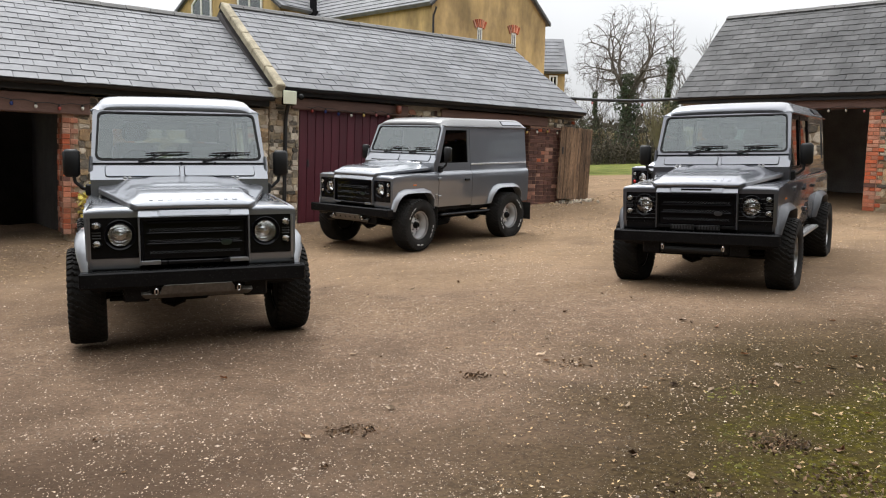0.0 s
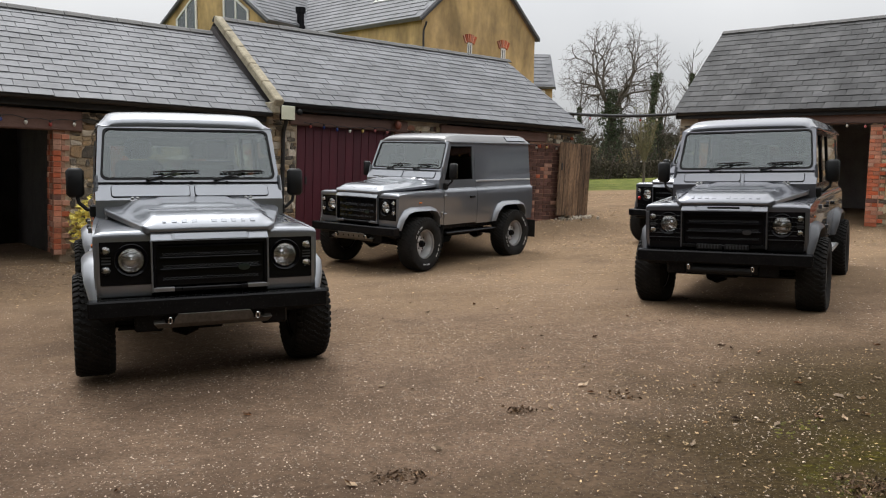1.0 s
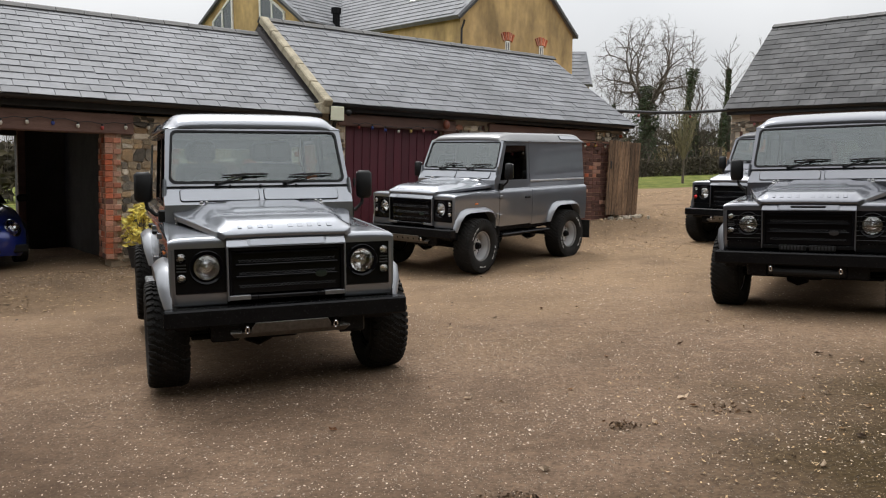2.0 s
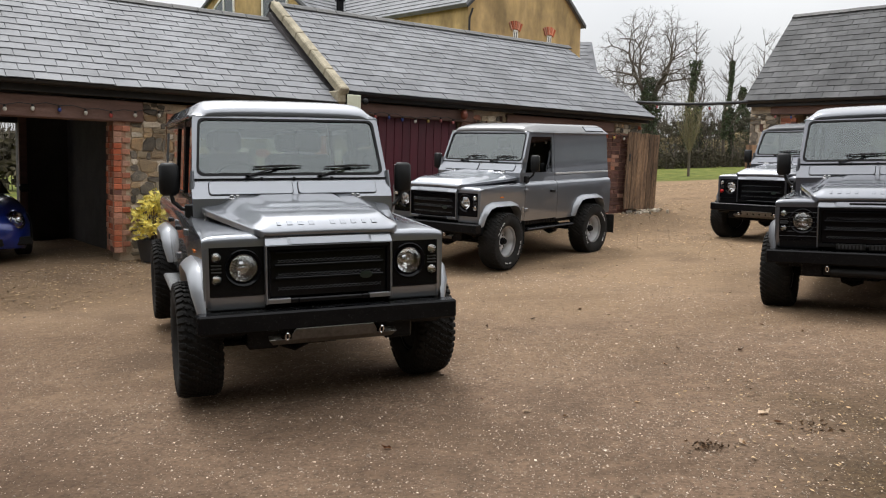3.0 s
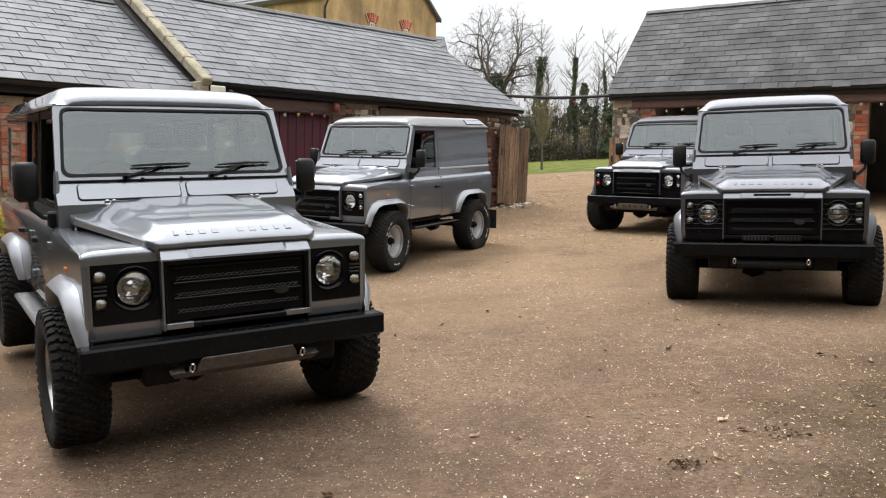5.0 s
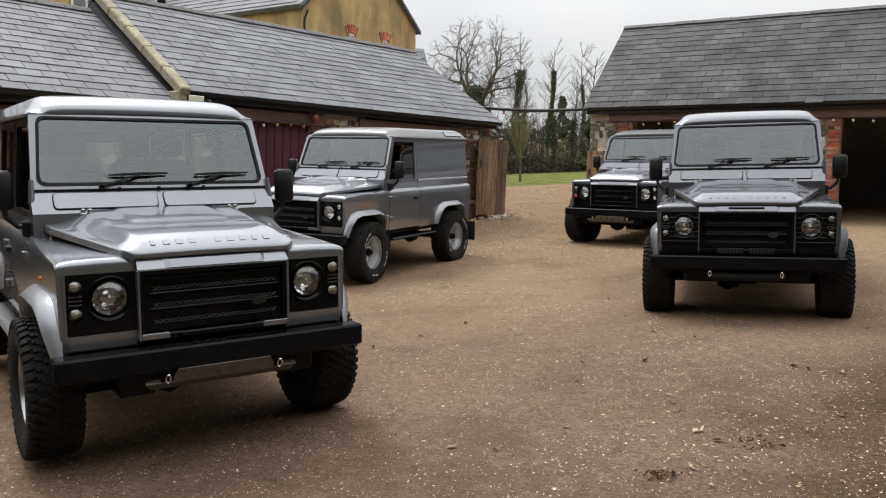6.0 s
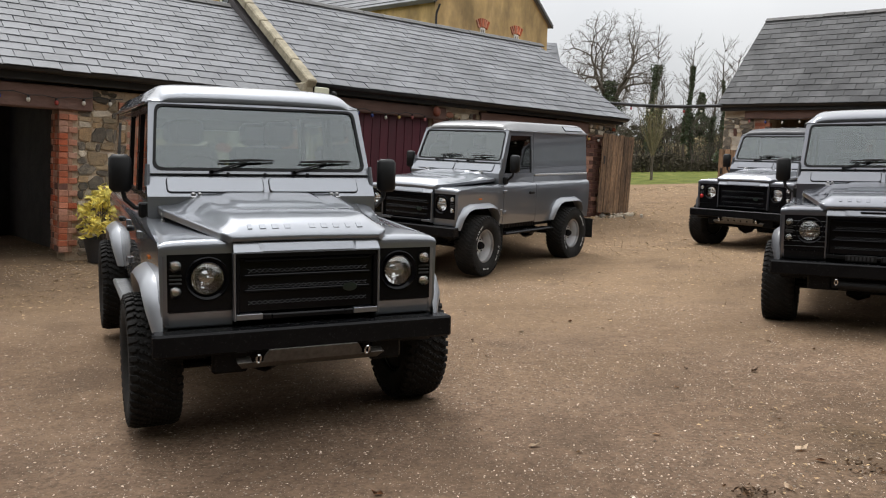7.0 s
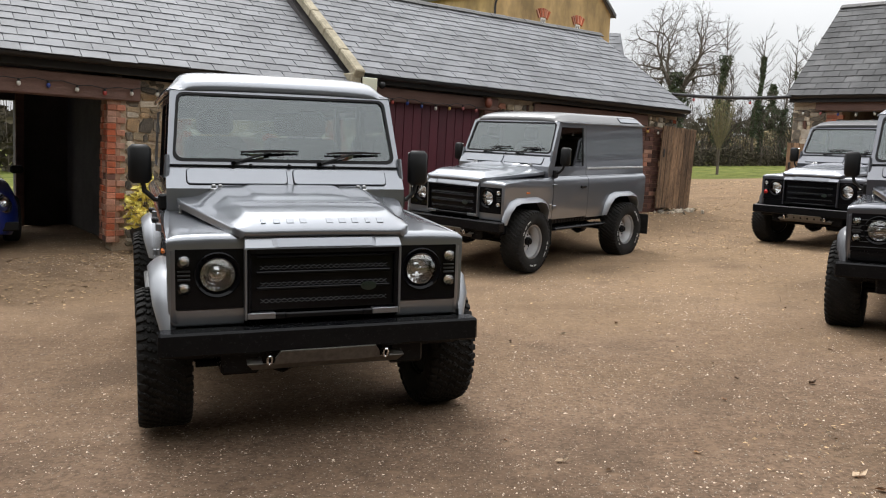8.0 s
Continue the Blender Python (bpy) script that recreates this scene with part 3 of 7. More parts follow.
def wall_box(name, lo, hi, mat, parent, label="", r=0.01):
    bm = bmesh.new()
    rbox(bm, lo, hi, r)
    return part(name, bm, mat, parent, label)


def slate_roof(parent, x0, x1, y0, z0, y1, z1, mat, width=0.335, gauge=0.222, seed=0, name="slate"):
    """Slates in broken bond from the eave (y0, z0) up to the ridge (y1, z1)."""
    rnd = random.Random(seed)
    run, rise = y1 - y0, z1 - z0
    length = math.hypot(run, rise)
    pitch = math.degrees(math.atan2(rise, run))
    metas = []
    for k in range(5):
        bm = bmesh.new()
        w, h, t = width / 2 - 0.005, gauge * 1.25, 0.009
        j = [rnd.uniform(-0.007, 0.007) for _ in range(4)]
        low = [(-w, j[0]), (-w * 0.3, j[1]), (w * 0.4, j[2]), (w, j[3])]
        ring = low + [(w, h), (-w, h)]
        vs = [bm.verts.new((x, y, t)) for x, y in ring]
        vb = [bm.verts.new((x, y, 0)) for x, y in ring]
        bm.faces.new(vs)
        bm.faces.new(vb[::-1])
        for i in range(len(vs)):
            q = (i + 1) % len(vs)
            bm.faces.new((vb[i], vb[q], vs[q], vs[i]))
        me = bpy.data.meshes.new(name)
        bm.to_mesh(me)
        bm.free()
        me.materials.append(mat)
        metas.append(me)
    rows = int(length / gauge)
    gauge = length / rows
    frame_m = pose(0, y0, z0, pitch, 0, 0)
    made = 0
    for r in range(rows):
        x = x0 + (width / 2 if r % 2 else 0)
        if r % 2:
            edge = shared(name, metas[0], parent=parent)
            edge.matrix_basis = frame_m @ pose(x0 + width / 4, r * gauge - 0.02, 0.018, -2.9) @ Matrix.Diagonal((0.5, 1, 1, 1))
        while x < x1 - 0.05:
            w = min(width, x1 - x)
            ob = shared(name, rnd.choice(metas), parent=parent)
            slip = -0.03 if rnd.random() < 0.02 else 0
            ob.matrix_basis = frame_m @ pose(x + w / 2, r * gauge - 0.02 + slip + rnd.uniform(-0.006, 0.006), 0.018 + rnd.uniform(0, 0.005), -2.9, rnd.uniform(-0.5, 0.5), rnd.uniform(-0.7, 0.7)) @ Matrix.Diagonal((w / width, 1, 1, 1))
            x += width
            made += 1
    bm = bmesh.new()
    rbox(bm, (x0, 0.0, -0.06), (x1, length, 0.004), 0.003, frame_m)
    part("roof_deck", bm, GUTTER, parent)
    return made


def ridge_tiles(parent, x0, x1, y, z, step=0.45):
    bm = bmesh.new()
    prof = [(-0.13, -0.085), (-0.05, -0.02), (0, 0.0), (0.05, -0.02), (0.13, -0.085)]
    inner = [(yy * 0.9, zz - 0.02) for yy, zz in prof[::-1]]
    loft(bm, [[(xx, yy, zz) for yy, zz in prof + inner] for xx in (0, step - 0.01)], closed=True, cap=True)
    bmesh.ops.recalc_face_normals(bm, faces=bm.faces[:])
    me = bpy.data.meshes.new("ridge_tile")
    bm.to_mesh(me)
    bm.free()
    x = x0
    k = 0
    while x < x1 - 0.1:
        ob = shared("ridge_tile", me, RIDGE_TILE, parent)
        ob.matrix_basis = pose(x, y, z + 0.003 * math.sin(k * 2.7), 0, 0, 0.3 * math.sin(k * 1.3))
        x += step
        k += 1


def gutter(parent, x0, x1, y, z, m=None):
    bm = bmesh.new()
    prof = [(0.06 * math.cos(radians(a)), 0.06 * math.sin(radians(a))) for a in range(180, 361, 20)]
    prof += [(0.052 * math.cos(radians(a)), 0.052 * math.sin(radians(a))) for a in range(360, 179, -20)]
    loft(bm, [[(x, y + a, z + b) for a, b in prof] for x in (x0, x1)], closed=True, cap=True)
    bmesh.ops.recalc_face_normals(bm, faces=bm.faces[:])
    return part("gutter", bm, GUTTER, parent, "black half-round gutter", angle=40)


def light_string(m, x0, x1, y, z, step, label, seed=0):
    """A festoon cable with small coloured bulbs, on hooks."""
    rnd = random.Random(seed)
    top = thing("festoon_lights", m, label, "string lights")
    pts = []
    n = int((x1 - x0) / step)
    for i in range(n * 2 + 1):
        pts.append((x0 + i * step / 2, y, z - (0.025 if i % 2 else 0) + 0.02 * math.sin(i * 0.7)))
    bm = bmesh.new()
    tube(bm, pts, 0.006, 5)
    part("cable", bm, GUTTER, top)
    bm = bmesh.new()
    bmesh.ops.create_uvsphere(bm, u_segments=10, v_segments=7, radius=0.026, matrix=Matrix.Diagonal((1, 1, 1.3, 1)))
    bulb = bpy.data.meshes.new("bulb")
    bm.to_mesh(bulb)
    bm.free()
    bulb.polygons.foreach_set("use_smooth", [True] * len(bulb.polygons))
    metas = {}
    for k, mm in BULBS.items():
        metas[k] = bulb.copy()
        metas[k].materials.append(mm)
    bm = bmesh.new()
    lathe(bm, [(0.0, 0.0), (0.0, 0.017), (0.04, 0.017), (0.04, 0)], 8, "Z")
    cap = bpy.data.meshes.new("socket")
    bm.to_mesh(cap)
    bm.free()
    cap.materials.append(GUTTER)
    for i, p in enumerate(pts[1::2]):
        ob = shared("bulb", metas[rnd.choice(["red", "blue", "yellow", "white", "pink", "white", "white", "white", "white", "yellow"])], parent=top)
        ob.matrix_basis = pose(p[0], p[1], p[2] - 0.055)
        so = shared("socket", cap, parent=top)
        so.matrix_basis = pose(p[0], p[1], p[2] - 0.035)
    return top


# ---- the stable range on the north-west side ----
# local x runs along its front, y into the building; it has settled a little to the east
RANGE = pose(*RANGE_FOOT, 0.02, 0, 0, RANGE_ANGLE) @ pose(0, 0, 0, 0, 1.6, 0)
RANGE_Z = -0.35


def stable_low():
    """The lower, western part: an open cart bay and a rubble wall."""
    house = tagged(thing("stable_low", RANGE, "low stone stable with a slate roof and an open cart bay", "outbuilding"), kind="structure")
    x0, x1, top = -13.0, -2.62, 2.12
    # wall right of the bay
    wall_box("wall", (-5.95, 0.02, RANGE_Z), (x1, 0.45, top), MORTAR, house, "rubble stone wall with brick jambs")
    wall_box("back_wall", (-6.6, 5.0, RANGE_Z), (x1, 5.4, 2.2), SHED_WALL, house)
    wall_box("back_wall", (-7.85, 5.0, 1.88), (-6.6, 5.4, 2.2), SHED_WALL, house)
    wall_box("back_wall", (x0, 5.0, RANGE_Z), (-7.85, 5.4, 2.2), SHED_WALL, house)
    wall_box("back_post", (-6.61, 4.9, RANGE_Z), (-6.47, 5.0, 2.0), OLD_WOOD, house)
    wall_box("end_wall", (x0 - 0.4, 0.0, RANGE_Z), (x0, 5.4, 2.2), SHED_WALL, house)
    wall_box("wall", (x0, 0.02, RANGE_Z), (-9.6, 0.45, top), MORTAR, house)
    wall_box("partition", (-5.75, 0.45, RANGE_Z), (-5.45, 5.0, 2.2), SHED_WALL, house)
    brickwork(house, -6.03, -5.92, RANGE_Z + 0.3, 1.83, -0.02, BRICK, 1, ragged=0.116)
    brickwork(house, 0.0, 0.43, RANGE_Z + 0.3, 1.83, -5.97, BRICK, 2, turn=1)
    brickwork(house, -5.28, -5.0, 0.9, 1.98, -0.02, BRICK, 3, ragged=-0.11)
    rubble(house, -5.79, -5.3, RANGE_Z + 0.25, 2.1, 0.17, 4, STONES + STONES_PALE[:4] + STONES_DARK, y=0.01, proud=0.012)
    rubble(house, -5.3, -5.0, RANGE_Z + 0.25, 0.9, 0.2, 14, y=0.01)
    rubble(house, -4.98, -2.62, RANGE_Z + 0.25, 2.1, 0.2, 5, STONES + STONES_PALE + STONES_MIXED[:6], y=0.01, proud=0.016)
    bm = bmesh.new()
    rbox(bm, (-10.0, -0.06, 1.82), (-5.62, 0.3, 2.12), 0.015)
    part("lintel_beam", bm, OLD_WOOD, house, "old dark timber beam")
    bm = bmesh.new()
    rbox(bm, (x0, -0.14, 2.15), (x1 - 0.05, -0.05, 2.32), 0.01)
    part("fascia", bm, GUTTER, house)
    gutter(house, x0, x1 - 0.03, -0.25, 2.3)
    ridge_tiles(house, x0, x1, 2.6, 4.02)
    bm = bmesh.new()
    loft(bm, [[(x0, 2.62, 3.9), (x1, 2.62, 3.9)], [(x0, 5.6, 2.1), (x1, 5.6, 2.1)]])
    facing_up(bm)
    part("rear_roof", bm, SLATE, house)
    slate_roof(house, x0 + 4.6, x1, -0.3, 2.3, 2.6, 3.95, SLATE, seed=6)
    bm = bmesh.new()
    loft(bm, [[(x0, -0.3, 2.3), (x0 + 4.6, -0.3, 2.3)], [(x0, 2.6, 3.95), (x0 + 4.6, 2.6, 3.95)]])
    facing_up(bm)
    part("front_roof", bm, SLATE, house)
    return house


def stable_high():
    """The taller, eastern part with maroon doors."""
    house = tagged(thing("stable_high", RANGE, "taller brick and stone stable with slate roof and maroon doors", "outbuilding"), kind="structure")
    x0, x1, top = -2.6, 4.9, 2.42
    wall_box("wall", (x0, 0.02, RANGE_Z), (-2.02, 0.45, top), MORTAR, house)
    wall_box("wall", (0.02, 0.02, RANGE_Z), (1.3, 0.45, top), MORTAR, house)
    wall_box("wall", (3.55, 0.02, RANGE_Z), (x1, 0.45, top), MORTAR, house)
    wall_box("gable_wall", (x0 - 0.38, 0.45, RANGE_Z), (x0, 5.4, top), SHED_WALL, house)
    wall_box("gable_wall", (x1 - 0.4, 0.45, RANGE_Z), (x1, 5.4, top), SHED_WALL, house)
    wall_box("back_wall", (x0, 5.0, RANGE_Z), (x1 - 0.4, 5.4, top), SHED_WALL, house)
    for gx, thick in ((x0 - 0.03, 0.2), (x1 - 0.4, 0.39)):
        bm = bmesh.new()
        loft(bm, [[(gx + d, 0.05, top), (gx + d, 2.6, 4.12), (gx + d, 5.35, top)] for d in (0, thick)], closed=True, cap=True)
        bmesh.ops.recalc_face_normals(bm, faces=bm.faces[:])
        part("gable", bm, SHED_WALL, house)
    rubble(house, x0, -2.04, RANGE_Z + 0.25, 2.3, 0.13, 21, STONES_PALE + STONES_PALE[:3] + STONES_DARK, y=0.01, proud=0.016)
    rubble(house, 0.26, 1.15, 1.7, 2.3, 0.12, 22, STONES_MIXED + STONES_PALE, y=0.01)
    rubble(house, 0.26, 1.15, RANGE_Z + 0.25, 1.7, 0.22, 23, y=0.01)
    brickwork(house, 0.03, 0.25, RANGE_Z + 0.25, 2.3, -0.015, BRICK_DARK, 24)
    brickwork(house, 1.16, 1.3, RANGE_Z + 0.25, 2.3, -0.015, BRICK_DARK, 25)
    brickwork(house, 3.5, 4.5, RANGE_Z + 0.3, 2.14, -0.03, BRICK_DARK, 26)
    brickwork(house, 0.0, 0.43, RANGE_Z + 0.3, 2.14, 3.55, BRICK_DARK, 27, turn=1)
    rubble(house, 4.5, x1, RANGE_Z + 0.25, 2.32, 0.14, 28, STONES_MIXED, y=0.01)
    rubble(house, 4.05, 4.5, 2.15, 2.34, 0.12, 29, STONES_PALE, y=-0.02)
    for a, b in ((-2.2, 0.3), (1.1, 4.0)):
        bm = bmesh.new()
        rbox(bm, (a, -0.05, 2.15), (b, 0.3, 2.36), 0.015)
        part("lintel_beam", bm, OLD_WOOD, house, "reddish old timber lintel")
    bm = bmesh.new()
    rbox(bm, (x0, -0.14, 2.38), (x1 + 0.05, -0.05, 2.52), 0.01)
    part("fascia", bm, GUTTER, house)
    gutter(house, x0 + 0.02, x1 + 0.02, -0.25, 2.5)
    bm = bmesh.new()
    loft(bm, [[(x0, 2.62, 4.2), (x1 + 0.05, 2.62, 4.2)], [(x0, 5.6, 2.3), (x1 + 0.05, 5.6, 2.3)]])
    facing_up(bm)
    part("rear_roof", bm, SLATE, house)
    # raised stone coping along the western verge
    pitch = math.degrees(math.atan2(4.28 - 2.5, 2.9))
    length = math.hypot(4.28 - 2.5, 2.9)
    n = 5
    for k in range(n):
        bm = bmesh.new()
        rbox(bm, (-0.085, k * length / n, 0), (0.085, (k + 1) * length / n - 0.012, 0.15), 0.02)
        ob = part("coping_stone", bm, COPING, house)
        ob.matrix_basis = pose(x0 + 0.05, -0.32, 2.41, pitch)
    bm = bmesh.new()
    rbox(bm, (x0 - 0.06, -0.33, 2.3), (x0 + 0.13, 0.05, 2.5), 0.02)
    part("kneeler", bm, COPING, house, "stone kneeler under the coping")
    ridge_tiles(house, x0, x1, 2.6, 4.32)
    slate_roof(house, x0 + 0.1, x1 + 0.04, -0.3, 2.5, 2.6, 4.25, SLATE, seed=7)
    return house


def stable_doors():
    top = thing("stable_doors", RANGE, "closed pair of maroon painted board doors in the stable", "door")
    x = -2.0
    while x < -0.02:
        bm = bmesh.new()
        w = 0.1655
        rbox(bm, (x + 0.004, 0.06, -0.12), (x + w - 0.003, 0.1, 2.15), 0.006)
        part("board", bm, MAROON, top)
        x += w
    for z in (0.3, 1.75):
        for a, b in ((-1.98, -1.02), (-0.98, -0.03)):
            bm = bmesh.new()
            rbox(bm, (a, 0.1, z), (b, 0.13, z + 0.14), 0.006)
            part("ledge", bm, MAROON, top)
    bm = bmesh.new()
    rbox(bm, (-1.84, 0.03, 1.1), (-1.8, 0.06, 1.24), 0.008)
    part("pull_handle", bm, GUTTER, top, "black iron pull handle")
    return top


def floodlight():
    top = thing("floodlight", RANGE @ pose(-2.4, -0.34, 2.33), "cream square floodlight with black sensor on the stable", "lamp")
    bm = bmesh.new()
    rbox(bm, (-0.11, -0.06, -0.14), (0.11, 0.06, 0.12), 0.015)
    part("housing", bm, SATIN_BLACK, top)
    bm = bmesh.new()
    rbox(bm, (-0.125, -0.075, -0.125), (0.125, -0.055, 0.11), 0.008)
    part("lens", bm, CREAM, top, "cream frosted lens")
    bm = bmesh.new()
    bmesh.ops.create_uvsphere(bm, u_segments=14, v_segments=9, radius=0.055, matrix=pose(0.23, -0.03, 0.02))
    part("sensor", bm, BLACK_PLASTIC, top, angle=60)
    bm = bmesh.new()
    tube(bm, [(-0.05, 0.06, 0.0), (0.23, 0.04, 0.02)], 0.015, 6)
    part("bracket", bm, SATIN_BLACK, top)
    return top


def downpipe(m, h, label):
    top = thing("downpipe", m, label, "pipe")
    bm = bmesh.new()
    tube(bm, [(0, -0.2, h), (0, -0.16, h - 0.1), (0, -0.06, h - 0.28), (0, -0.05, h - 0.4), (0, -0.05, 0)], 0.036, 10)
    part("pipe", bm, GUTTER, top, angle=50)
    for z in (0.3, h * 0.6):
        bm = bmesh.new()
        lathe(bm, [(z, 0.03), (z, 0.046), (z + 0.05, 0.046), (z + 0.05, 0.03)], 10, "Z", pose(0, -0.05, 0))
        part("clip", bm, GUTTER, top)
    return top


def wall_lamp():
    top = thing("wall_lamp", RANGE @ pose(-0.0, -0.16, 2.28) @ Matrix.Diagonal((0.78, 0.78, 0.72, 1)), "rounded orange-brown lamp on the stable wall", "lamp")
    bm = bmesh.new()
    lathe(bm, [(-0.13, 0.0), (-0.125, 0.05), (-0.05, 0.085), (0.04, 0.08), (0.1, 0.045), (0.12, 0.0)], 18, "Z")
    part("shade", bm, TERRACOTTA, top, angle=60)
    bm = bmesh.new()
    tube(bm, [(0, 0.12, 0.05), (0, 0.02, 0.13), (0, 0, 0.11)], 0.012, 6)
    part("arm", bm, GUTTER, top)
    return top


def board_gate(m, width, height, n, label):
    """A ledged gate of upright boards; local x along it, -y to the yard."""
    top = thing("board_gate", m, label, "gate")
    rnd = random.Random(3)
    w = width / n
    for k in range(n):
        bm = bmesh.new()
        rbox(bm, (k * w + 0.004, -0.015, rnd.uniform(-0.01, 0.01)), ((k + 1) * w - 0.003, 0.012, height + rnd.uniform(-0.012, 0.012)), 0.004)
        part("board", bm, GATE_WOOD, top)
    for z in (0.2, height * 0.5, height - 0.25):
        bm = bmesh.new()
        rbox(bm, (0.02, 0.012, z), (width - 0.02, 0.05, z + 0.12), 0.006)
        part("ledge", bm, GATE_WOOD, top)
    bm = bmesh.new()
    rbox(bm, (0.06, -0.03, height * 0.62), (0.1, -0.014, height * 0.72), 0.005)
    part("latch", bm, GUTTER, top, "black iron latch")
    return top


# ---- the barn on the east side ----
BARN = pose(5.68, 20.15, 0.04, 0, 0, -43.6)


def barn():
    house = tagged(thing("barn", BARN, "stone barn with dark slate roof and open bays", "outbuilding"), kind="structure")
    x0, x1, top, base = -0.08, 11.0, 2.7, -0.2
    wall_box("wall", (x0, 0.02, base), (0.95, 0.45, top), MORTAR, house)
    wall_box("wall", (4.24, 0.02, base), (5.34, 0.45, top), MORTAR, house)
    wall_box("wall", (9.0, 0.02, base), (x1, 0.45, top), MORTAR, house)
    wall_box("gable_wall", (x0, 0.45, base), (x0 + 0.4, 4.6, top), MORTAR, house)
    wall_box("gable_wall", (x1 - 0.4, 0.45, base), (x1, 4.6, top), BARN_WALL, house)
    wall_box("back_wall", (x0 + 0.4, 4.2, base), (x1 - 0.4, 4.6, top), BARN_WALL, house)
    wall_box("partition", (4.3, 0.45, base), (4.5, 4.2, top), BARN_WALL, house)
    for gx in (x0, x1 - 0.4):
        bm = bmesh.new()
        loft(bm, [[(gx + d, 0.05, top), (gx + d, 2.3, 4.9), (gx + d, 4.55, top)] for d in (0, 0.4)], closed=True, cap=True)
        bmesh.ops.recalc_face_normals(bm, faces=bm.faces[:])
        part("gable", bm, MORTAR, house)
    rubble(house, x0, 0.62, base + 0.15, 2.5, 0.17, 31, STONES_PALE + STONES_DARK + STONES_MIXED[:4], y=0.01, proud=0.016)
    rubble(house, 4.46, 5.1, base + 0.15, 2.5, 0.26, 32, y=0.01)
    rubble(house, 9.2, x1, base + 0.15, 2.5, 0.26, 33, y=0.01)
    brickwork(house, 0.64, 0.95, base + 0.2, 2.45, -0.015, BRICK, 34)
    brickwork(house, 4.22, 4.42, base + 0.2, 2.45, -0.015, BRICK, 35, ragged=0.1)
    brickwork(house, 5.12, 5.36, base + 0.2, 2.45, -0.015, BRICK, 36)
    bm = bmesh.new()
    rbox(bm, (0.4, -0.05, 2.48), (x1 - 0.5, 0.3, 2.7), 0.015)
    part("lintel_beam", bm, OLD_WOOD, house)
    bm = bmesh.new()
    rbox(bm, (x0 - 0.05, -0.14, 2.66), (x1, -0.05, 2.84), 0.01)
    part("fascia", bm, GUTTER, house)
    gutter(house, x0 - 0.08, x1, -0.22, 2.8)
    bm = bmesh.new()
    loft(bm, [[(x0, 2.32, 4.98), (x1, 2.32, 4.98)], [(x0, 4.8, 2.6), (x1, 4.8, 2.6)]])
    facing_up(bm)
    part("rear_roof", bm, SLATE_DARK, house)
    ridge_tiles(house, x0 - 0.05, x1, 2.3, 5.05)
    slate_roof(house, x0 - 0.06, x1, -0.27, 2.8, 2.3, 5.0, SLATE_DARK, width=0.345, gauge=0.207, seed=8)
    return house


# ---- the ochre house behind ----
def small_window(parent, x, z, w=0.26, h=0.64):
    """A narrow window under a fanned brick arch, on a face at y = 0."""
    win = part("window", bmesh.new(), None, parent)
    bm = bmesh.new()
    for a, b, c, d in ((x - w / 2, x - w / 2 + 0.05, z, z + h), (x + w / 2 - 0.05, x + w / 2, z, z + h), (x - w / 2, x + w / 2, z, z + 0.06), (x - w / 2, x + w / 2, z + h - 0.06, z + h), (x - 0.02, x + 0.02, z, z + h)):
        rbox(bm, (a, -0.03, c), (b, 0.03, d), 0.004)
    part("frame", bm, WHITE_PAINT, win)
    bm = bmesh.new()
    rbox(bm, (x - w / 2, -0.012, z), (x + w / 2, -0.004, z + h), 0.001)
    part("pane", bm, WINDOW_GLASS, win)
    # near-black sheet stands in for the unlit room behind the pane
    bm = bmesh.new()
    rbox(bm, (x - w / 2, -0.004, z), (x + w / 2, 0.004, z + h), 0.001)
    part("reveal", bm, CABIN, win)
    for k in range(7):
        bm = bmesh.new()
        rbox(bm, (-0.035, -0.05, 0.0), (0.035, 0.02, 0.3), 0.006)
        ob = part("arch_brick", bm, BRICK, win)
        a = (k - 3) * 9
        ob.matrix_basis = pose(x + math.sin(radians(a)) * 0.45, 0, z + h - 0.42 + math.cos(radians(a)) * 0.45, 0, a, 0)
    return win


